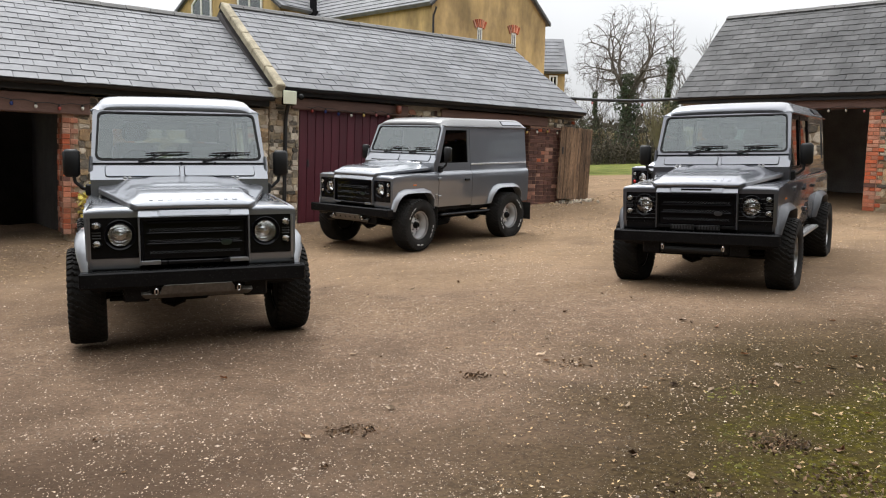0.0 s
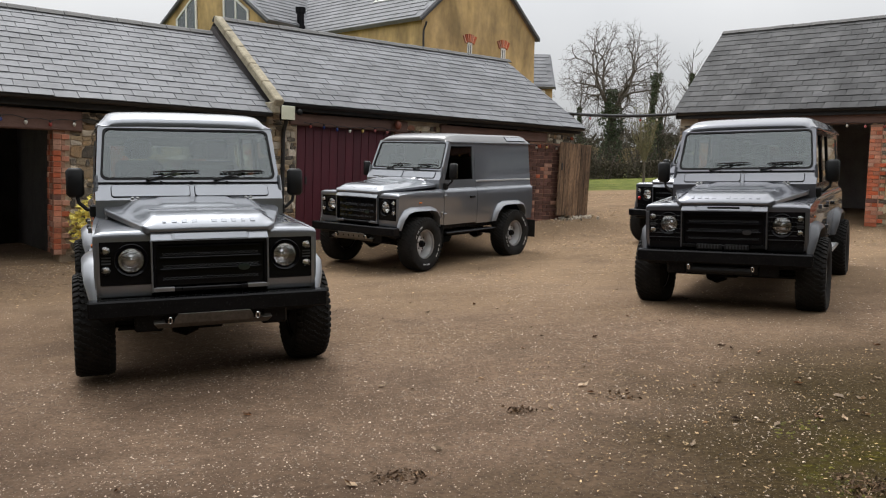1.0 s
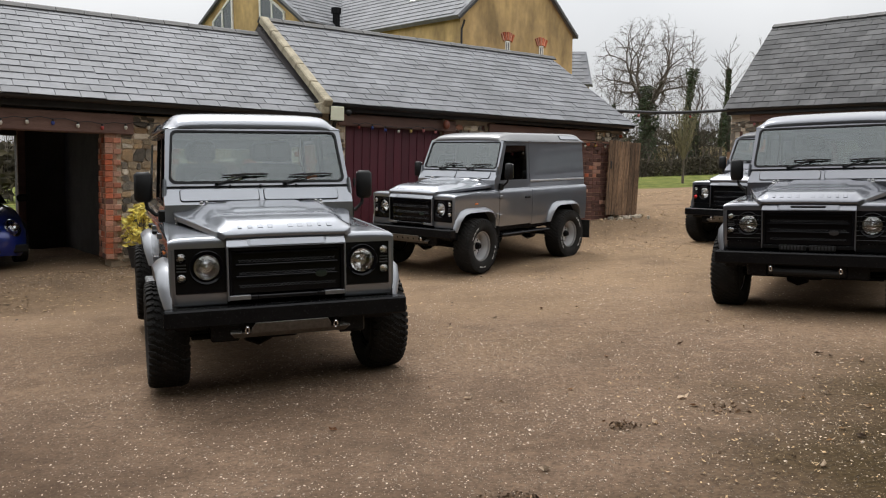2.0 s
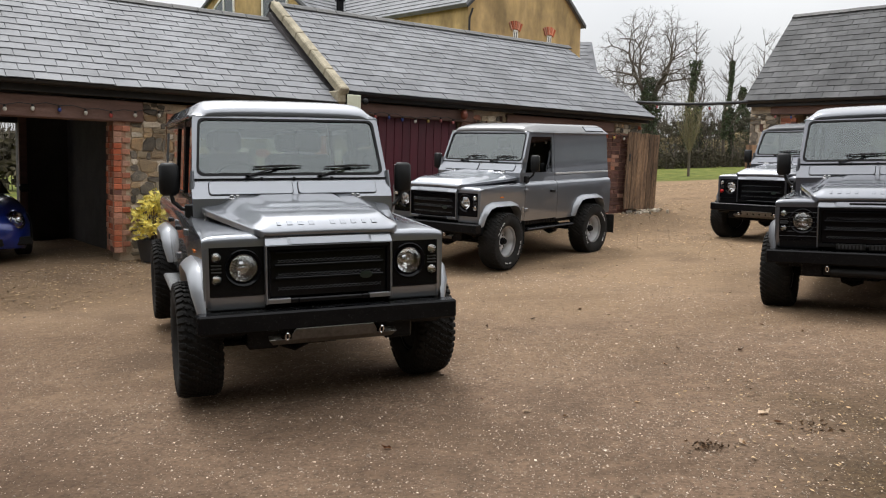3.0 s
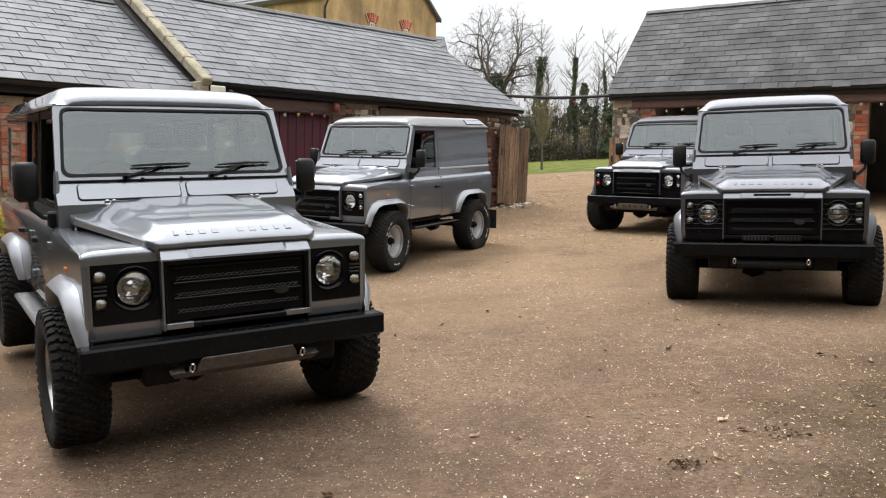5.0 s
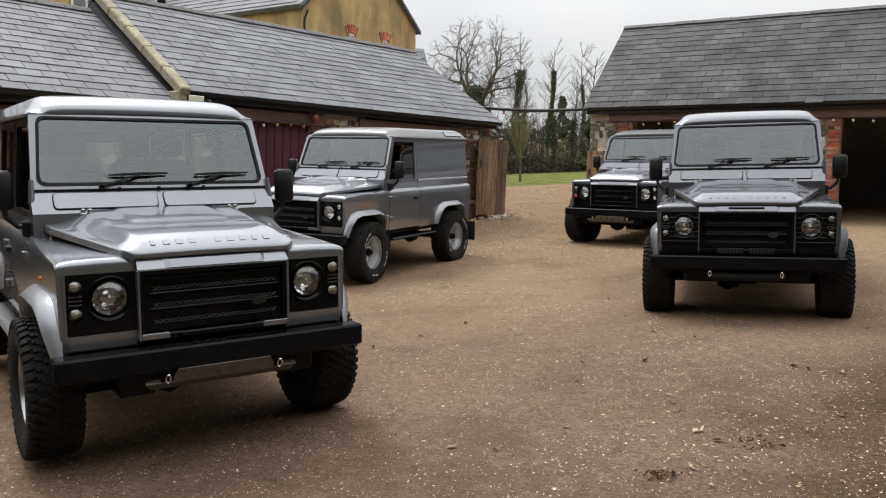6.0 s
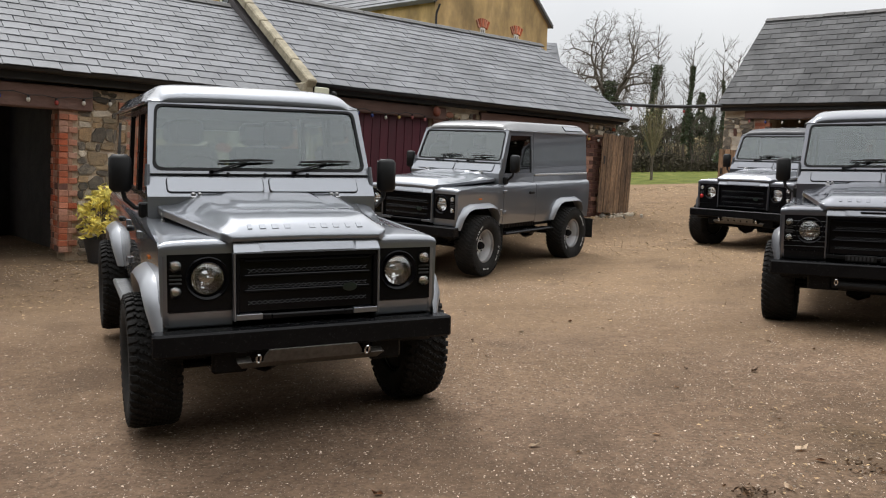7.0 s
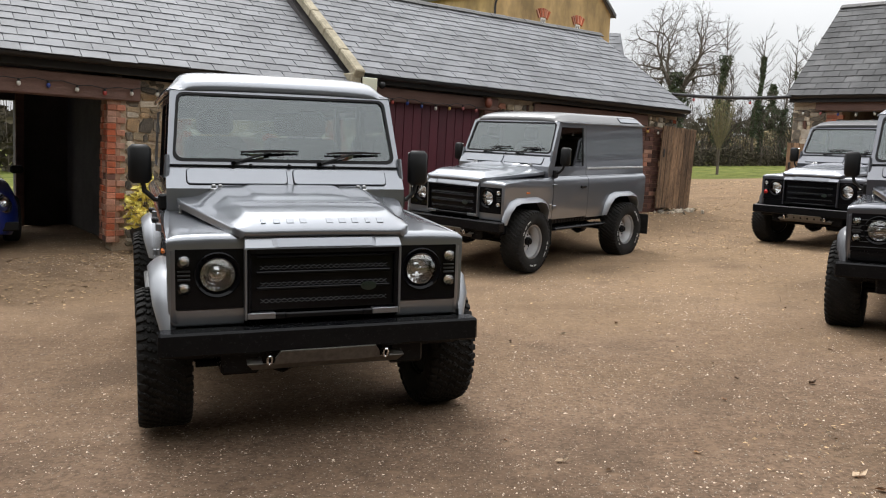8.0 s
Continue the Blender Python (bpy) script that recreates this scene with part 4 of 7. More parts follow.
def gable_block(name, m, width, depth, eave, apex, label, windows=(), over=0.2):
    """A block whose gabled end faces -y; x from 0 to width."""
    house = thing(name, m, label, "house")
    bm = bmesh.new()
    loft(bm, [[(0, y, -0.5), (width, y, -0.5), (width, y, eave), (width / 2, y, apex), (0, y, eave)] for y in (0, depth)], closed=True, cap=True)
    bmesh.ops.recalc_face_normals(bm, faces=bm.faces[:])
    part("wall", bm, RENDER_WALL, house, "ochre limewashed rendered walls")
    slope = math.hypot(width / 2, apex - eave)
    pitch = math.degrees(math.atan2(apex - eave, width / 2))
    for side in (0, 1):
        bm = bmesh.new()
        mm = pose(width / 2, 0, apex + 0.02, 0, pitch if side else 180 - pitch, 0)
        rbox(bm, (0, -0.12, -0.02 if side else -0.14), (slope + over, depth + 0.12, 0.14 if side else 0.02), 0.01, mm)
        part("roof", bm, SLATE, house, "blue-grey slate roof")
        n = int(depth / 0.42)
        rows = int((slope + over) / 0.3)
        bm = bmesh.new()
        for r in range(rows):
            for k in range(n):
                a, b = k * 0.42 + (0.21 if r % 2 else 0), k * 0.42 + 0.41 + (0.21 if r % 2 else 0)
                x_in, x_out = r * 0.3, (r + 1) * 0.3
                up = 1 if side else -1
                quad = [(x_in, a, up * 0.145), (x_in, b, up * 0.145), (x_out, b, up * 0.165), (x_out, a, up * 0.165)]
                vs = [bm.verts.new(mm @ Vector(q)) for q in quad]
                bm.faces.new(vs)
                vs2 = [bm.verts.new(mm @ Vector((x_out, yy, up * hh))) for yy, hh in ((a, 0.165), (b, 0.165), (b, 0.148), (a, 0.148))]
                bm.faces.new(vs2)
        facing_up(bm)
        tagged(part("slate_cover", bm, SLATE, house), kind="stuff")
    for x, z in windows:
        small_window(house, x, z)
    for side in (0, 1):
        bm = bmesh.new()
        mm = pose(width / 2, 0, apex, 0, pitch if side else 180 - pitch, 0)
        rbox(bm, (0, -0.15, -0.02 if side else -0.06), (slope + over, -0.11, 0.06 if side else 0.02), 0.005, mm)
        part("bargeboard", bm, GUTTER, house)
    return house


def rooflight(m, label):
    top = thing("rooflight", m, label, "window")
    bm = bmesh.new()
    for lo, hi in (((-0.4, -0.6, 0), (-0.33, 0.6, 0.08)), ((0.33, -0.6, 0), (0.4, 0.6, 0.08)), ((-0.33, -0.6, 0), (0.33, -0.53, 0.08)), ((-0.33, 0.53, 0), (0.33, 0.6, 0.08))):
        rbox(bm, lo, hi, 0.008)
    part("frame", bm, WHITE_PAINT, top)
    bm = bmesh.new()
    rbox(bm, (-0.33, -0.53, 0.03), (0.33, 0.53, 0.05), 0.004)
    part("pane", bm, DARK_GLASS, top)
    return top


def glazed_light(m, w, h, label):
    """A white-framed tall gable window."""
    top = thing("gable_window", m, label, "window")
    bm = bmesh.new()
    for lo, hi in (((0, -0.05, 0), (0.08, 0.03, h)), ((w - 0.08, -0.05, 0), (w, 0.03, h)), ((0.08, -0.05, 0), (w - 0.08, 0.03, 0.08)), ((0.08, -0.05, h - 0.08), (w - 0.08, 0.03, h)), ((w / 2 - 0.03, -0.04, 0.08), (w / 2 + 0.03, 0.02, h - 0.08))):
        rbox(bm, lo, hi, 0.006)
    part("frame", bm, WHITE_PAINT, top)
    for k in (0, 1):
        bm = bmesh.new()
        rbox(bm, (0.08 + k * (w / 2 - 0.05), -0.02, 0.08), (w / 2 - 0.03 + k * (w / 2 - 0.05), -0.01, h - 0.08), 0.002)
        part("pane", bm, WINDOW_GLASS, top)
    return top


stable_low()
stable_high()
stable_doors()
floodlight()
downpipe(RANGE @ pose(-2.32, 0, -0.1), 2.4, "black downpipe on the stone wall by the maroon doors")
wall_lamp()
board_gate(pose(2.36, 18.3, 0.456, 0, 3.2, 35.5), 0.98, 1.62, 6, "weathered brown board gate standing open against the stable")
barn()
light_string(RANGE, -10.2, -5.0, -0.1, 2.0, 0.33, "festoon of coloured bulbs along the cart bay beam", 1)
light_string(RANGE, -1.95, 0.0, -0.09, 2.2, 0.27, "festoon of coloured bulbs above the maroon doors", 2)
light_string(RANGE, 2.3, 4.6, -0.1, 2.1, 0.3, "festoon of bulbs on the lintel by the gate", 3)
light_string(BARN, 0.0, 9.0, -0.1, 2.5, 0.36, "festoon of coloured bulbs along the barn eaves", 4)

# ---- off-road vehicles ----
# local x across (to the car's left), y towards its tail, z up; the origin lies under the front axle
AXLE_Z, TRACK = 0.405, 0.828


def cached(store, key, make):
    if key not in store:
        bm = bmesh.new()
        mat, angle = make(bm)
        me = bpy.data.meshes.new(key)
        bm.normal_update()
        bm.to_mesh(me)
        bm.free()
        me.materials.append(mat)
        if angle:
            me.polygons.foreach_set("use_smooth", [True] * len(me.polygons))
            me.set_sharp_from_angle(angle=radians(angle))
        store[key] = me
    return store[key]


WHEEL_PARTS = {}


def tyre_mesh(bm):
    prof = [(-0.115, 0.225), (-0.135, 0.26), (-0.142, 0.31), (-0.136, 0.36), (-0.118, 0.384), (-0.06, 0.39), (0.06, 0.39), (0.118, 0.384), (0.136, 0.36), (0.142, 0.31), (0.135, 0.26), (0.115, 0.225), (0.09, 0.212), (-0.09, 0.212), (-0.115, 0.225)]
    lathe(bm, prof, 44)
    return RUBBER, 40


def tread_mesh(bm):
    """Interlocking all-terrain blocks: bent pairs in the middle, stepped lugs on the shoulders."""
    rnd = random.Random(5)
    n = 46
    for k in range(n):
        for j, x in enumerate((-0.083, -0.042, 0.0, 0.042, 0.083)):
            a = 360 * (k + (0.5 if j % 2 else 0) + rnd.uniform(-0.08, 0.08)) / n
            turn = (34 if j % 2 else -34) + rnd.uniform(-6, 6)
            m = pose(0, 0, 0, a, 0, 0) @ pose(x, 0, 0.391, 0, 0, turn)
            rbox(bm, (-0.0175, -0.0115, -0.014), (0.005, 0.0115, 0.01), 0.003, m)
            m2 = pose(0, 0, 0, a + 2.3, 0, 0) @ pose(x + 0.011, 0, 0.391, 0, 0, -turn)
            rbox(bm, (-0.005, -0.01, -0.014), (0.013, 0.01, 0.009), 0.003, m2)
        for side in (-1, 1):
            a = 360 * (k + (0.25 if side > 0 else 0.7)) / n
            long = k % 2
            m = pose(0, 0, 0, a, 0, 0) @ pose(side * 0.119, 0, 0.385, 0, side * 20, 0)
            rbox(bm, (-0.018, -0.0165, -0.012), (0.018, 0.0165, 0.008), 0.003, m)
            m = pose(0, 0, 0, a, 0, 0) @ pose(side * 0.136, 0, 0.36)
            rbox(bm, (-0.008, -0.0155 if long else -0.012, -0.024 if long else -0.01), (0.0055, 0.0155 if long else 0.012, 0.016), 0.003, m)
    return RUBBER, None


def rim_mesh(bm):
    """A dished steel wheel: rolled outer lip, deep well and a disc pierced by eight holes."""
    holes, per = 8, 8
    sides = holes * per
    lathe(bm, [(-0.1, 0.213), (0.08, 0.213), (0.097, 0.222), (0.103, 0.216), (0.1, 0.207), (0.082, 0.201), (0.06, 0.2), (0.055, 0.196), (0.03, 0.194), (0.022, 0.189), (-0.03, 0.187), (-0.05, 0.184)], sides)
    rings = []
    for r, x in ((0.184, -0.05), (0.176, -0.044), (0.169, -0.034), (0.157, -0.022), (0.119, -0.008), (0.108, 0.002), (0.096, 0.012), (0.07, 0.018), (0.045, 0.018)):
        rings.append([bm.verts.new((x, r * math.cos(2 * math.pi * k / sides), r * math.sin(2 * math.pi * k / sides))) for k in range(sides)])
    for i, (a, b) in enumerate(zip(rings, rings[1:])):
        for k in range(sides):
            q = (k + 1) % sides
            gap = {3: (2, 3, 4, 5)}.get(i, ())
            if k % per in gap:
                continue
            bm.faces.new((a[k], a[q], b[q], b[k]))
    bmesh.ops.recalc_face_normals(bm, faces=bm.faces[:])
    edge = [e for e in bm.edges if e.is_boundary and 0.1 < e.verts[0].co.yz.length < 0.17 and 0.1 < e.verts[1].co.yz.length < 0.17]
    out = bmesh.ops.extrude_edge_only(bm, edges=edge)
    for v in out["geom"]:
        if isinstance(v, bmesh.types.BMVert):
            v.co.x -= 0.012
    return SILVER, 40


def lip_mesh(bm):
    """The bright rolled edge of the wheel."""
    lathe(bm, [(0.07, 0.2145), (0.096, 0.2245), (0.106, 0.219), (0.104, 0.206), (0.09, 0.2005), (0.074, 0.1995)], 64)
    return ALUMINIUM, 40


def brake_mesh(bm):
    lathe(bm, [(-0.09, 0.0), (-0.09, 0.19), (-0.056, 0.19), (-0.056, 0.0)], 24)
    return RUBBER, 40


def hub_mesh(bm):
    lathe(bm, [(0.012, 0.055), (0.045, 0.052), (0.05, 0.04), (0.075, 0.036), (0.081, 0.026), (0.081, 0.0)], 20)
    for k in range(5):
        a = 2 * math.pi * k / 5
        lathe(bm, [(0.0, 0.012), (0.024, 0.012), (0.027, 0.0)], 6, "X", pose(0, 0.082 * math.cos(a), 0.082 * math.sin(a)))
    return SATIN_BLACK, 40


def wall_letters(bm):
    """Raised white marks along two arcs of the side wall."""
    rnd = random.Random(8)
    for start, count in ((15, 12), (150, 9), (215, 11)):
        a = start
        for k in range(count):
            w = rnd.choice((0.004, 0.006, 0.0075))
            if k not in (4, 8):
                m = pose(0, 0, 0, a, 0, 0) @ pose(0.1415, 0, 0.303)
                rbox(bm, (-0.003, -w, -0.009), (0.0028, w, 0.009), 0.001, m)
            a += 3.7
    return WHITE_INK, None


def wheel(parent, x, y, steer=0, spin=0, lettered=True):
    """One wheel under its vehicle; wheels on the far side are turned about."""
    w = shared("wheel", cached(WHEEL_PARTS, "tyre", tyre_mesh), parent=parent, label="black all-terrain tyre on a silver steel wheel")
    w.matrix_basis = pose(x, y, AXLE_Z - 0.004, 0, 0, (0 if x > 0 else 180) + steer) @ pose(0, 0, 0, spin, 0, 0)
    kinds = (("tread", tread_mesh), ("rim", rim_mesh), ("rim_lip", lip_mesh), ("hub", hub_mesh), ("brake_disc", brake_mesh), ("sidewall_lettering", wall_letters))
    for n, f in kinds if lettered else kinds[:-1]:
        piece = shared(n, cached(WHEEL_PARTS, n, f), parent=w)
        if n == "sidewall_lettering":
            tagged(piece, kind="stuff")
    return w


def side_x(z):
    """Half width of the body at a height."""
    pts = [(0.5, 0.79), (0.62, 0.8), (0.78, 0.815), (1.06, 0.82), (1.13, 0.819), (1.16, 0.813), (1.18, 0.801), (1.195, 0.784), (1.205, 0.767), (1.25, 0.764), (1.94, 0.722), (2.1, 0.7)]
    if z <= pts[0][0]:
        return pts[0][1]
    for (a, xa), (b, xb) in zip(pts, pts[1:]):
        if z <= b:
            return xa + (xb - xa) * (z - a) / (b - a)
    return pts[-1][1]


LEVELS = (0.62, 0.78, 1.06, 1.13, 1.16, 1.18, 1.195, 1.205, 1.25)


def panel(name, parent, poly, mat, side, label="", thick=0.03, grow=0.0):
    bm = bmesh.new()
    sheet(bm, poly, LEVELS, lambda z: side * (side_x(z) + grow), thick)
    return part(name, bm, mat, parent, label, angle=28)


def flare(parent, cy, side, mat):
    """A wheel-arch eyebrow: a lip that follows the arch."""
    bm = bmesh.new()
    outline = [(-0.50, 0.63), (-0.455, 0.80), (-0.35, 0.915), (-0.22, 0.955), (0.22, 0.955), (0.35, 0.915), (0.455, 0.80), (0.50, 0.63)]
    inner = [(-0.435, 0.63), (-0.40, 0.775), (-0.315, 0.865), (-0.205, 0.89), (0.205, 0.89), (0.315, 0.865), (0.40, 0.775), (0.435, 0.63)]
    b = 0.805

    def out(z):
        return 0.45 + 0.55 * smooth(0.6, 0.86, z)

    def between(k):
        return [(oy + (iy - oy) * k, oz + (iz - oz) * k) for (oy, oz), (iy, iz) in zip(outline, inner)]

    rings = [[(side * b, cy + y, z) for y, z in outline]]
    for wide, k in ((0.022, 0.02), (0.05, 0.22), (0.075, 0.5), (0.092, 0.8), (0.096, 0.93), (0.09, 1.0)):
        rings.append([(side * (b + wide * out(z)), cy + y, z) for y, z in between(k)])
    rings.append([(side * (b - 0.06), cy + y, z) for y, z in inner])
    loft(bm, rings)
    bmesh.ops.recalc_face_normals(bm, faces=bm.faces[:])
    bm.normal_update()
    if sum(f.normal.x * side for f in bm.faces) < 0:
        bmesh.ops.reverse_faces(bm, faces=bm.faces[:])
    return part("wheel_arch_flare", bm, mat, parent, angle=42)


def arch_cut(cy):
    """The arch opening along the lower edge, from front to back."""
    return [(cy - 0.45, 0.62), (cy - 0.41, 0.77), (cy - 0.32, 0.87), (cy - 0.21, 0.9), (cy + 0.21, 0.9), (cy + 0.32, 0.87), (cy + 0.41, 0.77), (cy + 0.45, 0.62)]


def headlamp(parent, x, y, z, r=0.088, bezel=GLOSS_BLACK):
    """A round lamp let into its panel: ring, faceted bowl, bulb shield and bowed lens."""
    lamp = part("headlamp", bmesh.new(), None, parent, "round clear headlamp")
    bm = bmesh.new()
    lathe(bm, [(y + 0.04, r + 0.036), (y - 0.004, r + 0.034), (y - 0.008, r + 0.028), (y + 0.004, r + 0.012), (y + 0.008, r + 0.006), (y - 0.004, r + 0.005), (y - 0.006, r + 0.001), (y + 0.01, r - 0.002)], 40, "Y", pose(x, 0, z))
    part("bezel", bm, bezel, lamp, angle=35)
    bm = bmesh.new()
    sides = 22
    lathe(bm, [(y + 0.052, 0.0), (y + 0.05, r * 0.24), (y + 0.043, r * 0.45), (y + 0.033, r * 0.63), (y + 0.021, r * 0.8), (y + 0.009, r * 0.92), (y + 0.0, r)], sides, "Y", pose(x, 0, z))
    facing(bm, (0, -1, 0))
    part("reflector", bm, REFLECTOR, lamp)
    bm = bmesh.new()
    lathe(bm, [(y + 0.05, 0.014), (y + 0.018, 0.013), (y + 0.012, 0.0)], 12, "Y", pose(x, 0, z))
    rbox(bm, (x - 0.03, y + 0.016, z - 0.004), (x + 0.03, y + 0.02, z + 0.004), 0.001)
    part("bulb", bm, CHROME, lamp, angle=60)
    bm = bmesh.new()
    lathe(bm, [(y + 0.001, r), (y - 0.01, r * 0.9), (y - 0.02, r * 0.62), (y - 0.026, r * 0.3), (y - 0.027, 0.0)], 32, "Y", pose(x, 0, z))
    facing(bm, (0, -1, 0))
    part("lens", bm, LENS_GLASS, lamp, angle=60)
    return lamp


def lamp_panel(bm, x0, x1, y0, y1, z0, z1, cx, cz, hole):
    """A thick panel with a round opening."""
    n = 48
    outer, inner = [], []
    for k in range(n):
        a = 2 * math.pi * (k + 0.5) / n
        c, q = math.cos(a), math.sin(a)
        t = min(((x1 - cx) if c > 0 else (x0 - cx)) / c, ((z1 - cz) if q > 0 else (z0 - cz)) / q)
        outer.append((cx + t * c, cz + t * q))
        inner.append((cx + hole * c, cz + hole * q))
    for x, z in ((x0, z0), (x0, z1), (x1, z0), (x1, z1)):  # square corners
        k = min(range(n), key=lambda i: (outer[i][0] - x) ** 2 + (outer[i][1] - z) ** 2)
        outer[k] = (x, z)
    loft(bm, [[(x, y, z) for x, z in q] for q, y in ((outer, y1), (outer, y0), (inner, y0), (inner, y1))], closed=True)
    bmesh.ops.recalc_face_normals(bm, faces=bm.faces[:])


def small_lamp(parent, x, y, z, r=0.034, mat=None):
    lamp = part("indicator_lamp", bmesh.new(), None, parent, "small round clear lamp")
    bm = bmesh.new()
    lathe(bm, [(y + 0.01, r + 0.007), (y - 0.008, r + 0.005), (y - 0.008, r - 0.001)], 20, "Y", pose(x, 0, z))
    part("rim", bm, SATIN_BLACK, lamp, angle=40)
    bm = bmesh.new()
    lathe(bm, [(y + 0.002, 0.0), (y - 0.002, r * 0.7), (y - 0.006, r)], 20, "Y", pose(x, 0, z))
    part("reflector", bm, mat or REFLECTOR, lamp, angle=60)
    bm = bmesh.new()
    lathe(bm, [(y - 0.006, r), (y - 0.022, r * 0.75), (y - 0.028, 0.0)], 20, "Y", pose(x, 0, z))
    facing(bm, (0, -1, 0))
    part("lens", bm, LENS_GLASS if not mat else mat, lamp, angle=60)
    return lamp


def bonnet(bm):
    """The raised bonnet: a blunt rounded nose, soft flanks and a stepped plateau towards the screen."""
    spine = [(-0.488, 1.148), (-0.4955, 1.156), (-0.4975, 1.166), (-0.494, 1.178), (-0.484, 1.191), (-0.468, 1.204), (-0.45, 1.217), (-0.43, 1.2305), (-0.41, 1.242), (-0.385, 1.253), (-0.35, 1.264), (-0.3, 1.274), (-0.24, 1.2815), (-0.16, 1.287), (-0.08, 1.2905), (-0.02, 1.292), (0.02, 1.2935), (0.05, 1.297), (0.08, 1.303), (0.11, 1.3085), (0.15, 1.314), (0.22, 1.323), (0.3, 1.333), (0.38, 1.342), (0.45, 1.35), (0.5, 1.3545), (0.53, 1.356)]
    rings = []
    for y, zt in spine:
        t = max(0, (y + 0.466) / 0.996)
        e = 0.49 + 0.225 * min(1, t / 0.86)
        nose = min(0.07, y + 0.4985)
        e += -0.07 + math.sqrt(max(0, 0.07 ** 2 - (0.07 - nose) ** 2))
        ze = min(1.196 + 0.082 * t, zt - 0.004)
        pl = (0.40 + 0.03 * smooth(0, 1, t)) * (1 - 0.1 * smooth(-0.3, -0.49, y))
        half = [(-e, max(1.142, ze - 0.042)), (-e, ze - 0.012)]
        for a in (25, 50, 75, 90):
            half.append((-e + 0.013 * (1 - math.cos(radians(a))), ze - 0.012 + 0.013 * math.sin(radians(a))))
        x0, z0 = half[-1]
        for k in range(1, 15):
            f = k / 14
            blunt = smooth(-0.25, -0.42, y)
            rise = (1 - blunt) * (0.3 * f + 0.7 * smooth(0.3, 1.0, f)) + blunt * math.sin(f * math.pi / 2)
            half.append((x0 + (-pl - x0) * f, z0 + (zt - 0.004 - z0) * rise))
        plat = 0.009 * smooth(0.02, 0.12, y)
        for x in (0.39, 0.36, 0.33, 0.31, 0.295, 0.28, 0.265, 0.2, 0.1, 0.0):
            half.append((-x * pl / 0.42, zt - 0.004 * (x / 0.42) ** 2 + plat * smooth(0.315, 0.262, x)))
        row = half + [(-x, z) for x, z in half[-2::-1]]
        rings.append([(x, y, z) for x, z in row])
    front = [(x * 0.995, -0.47, min(z, 1.144)) for x, _, z in rings[0]]
    loft(bm, [front] + rings)
    bmesh.ops.recalc_face_normals(bm, faces=bm.faces[:])
    facing_up(bm)


def roof(bm, y0, y1, rib):
    """The pressed roof, falling to gutters at the sides and rounded at the ends."""
    prof = [(0.742, 1.94), (0.744, 1.952), (0.742, 1.962), (0.735, 1.974), (0.672, 2.05), (0.66, 2.062), (0.646, 2.071), (0.628, 2.079), (0.6, 2.086), (0.54, 2.092), (0.42, 2.097), (0.3, 2.099), (0.15, 2.1005), (0, 2.101)]
    prof = [(-x, z) for x, z in prof] + [(x, z) for x, z in prof[-2::-1]]
    rings = []
    stations = [(y0 - 0.035, -0.135, 0.985), (y0 - 0.036, -0.115, 0.987), (y0 - 0.03, -0.095, 0.99), (y0 - 0.01, -0.074, 0.994), (y0 + 0.03, -0.054, 0.997), (y0 + 0.08, -0.037, 1.0), (y0 + 0.15, -0.021, 1.0), (y0 + 0.24, -0.008, 1), (y0 + 0.34, 0, 1)]
    n = 14
    stations += [(y0 + 0.34 + (y1 - y0 - 0.5) * i / n, (0.006 if rib and i % 2 else 0), 1) for i in range(1, n + 1)]
    stations += [(y1 - 0.08, -0.015, 0.998), (y1 - 0.02, -0.05, 0.99), (y1, -0.13, 0.98)]
    for y, dz, k in stations:
        rings.append([(x * k, y, max(1.955, z + dz * smooth(1.95, 2.06, z)) if z > 1.95 else z) for x, z in prof])
    loft(bm, rings)
    facing_up(bm)


def seat(parent, x, y):
    s = part("seat", bmesh.new(), None, parent)
    bm = bmesh.new()
    rbox(bm, (x - 0.23, y, 0.95), (x + 0.23, y + 0.45, 1.08), 0.05)
    part("cushion", bm, CABIN, s)
    bm = bmesh.new()
    rbox(bm, (-0.22, 0, 0), (0.22, 0.12, 0.6), 0.05, pose(x, y + 0.42, 1.08, -12))
    part("backrest", bm, CABIN, s)
    bm = bmesh.new()
    rbox(bm, (-0.12, 0, 0), (0.12, 0.09, 0.2), 0.04, pose(x, y + 0.56, 1.68, -8))
    part("headrest", bm, CABIN, s)


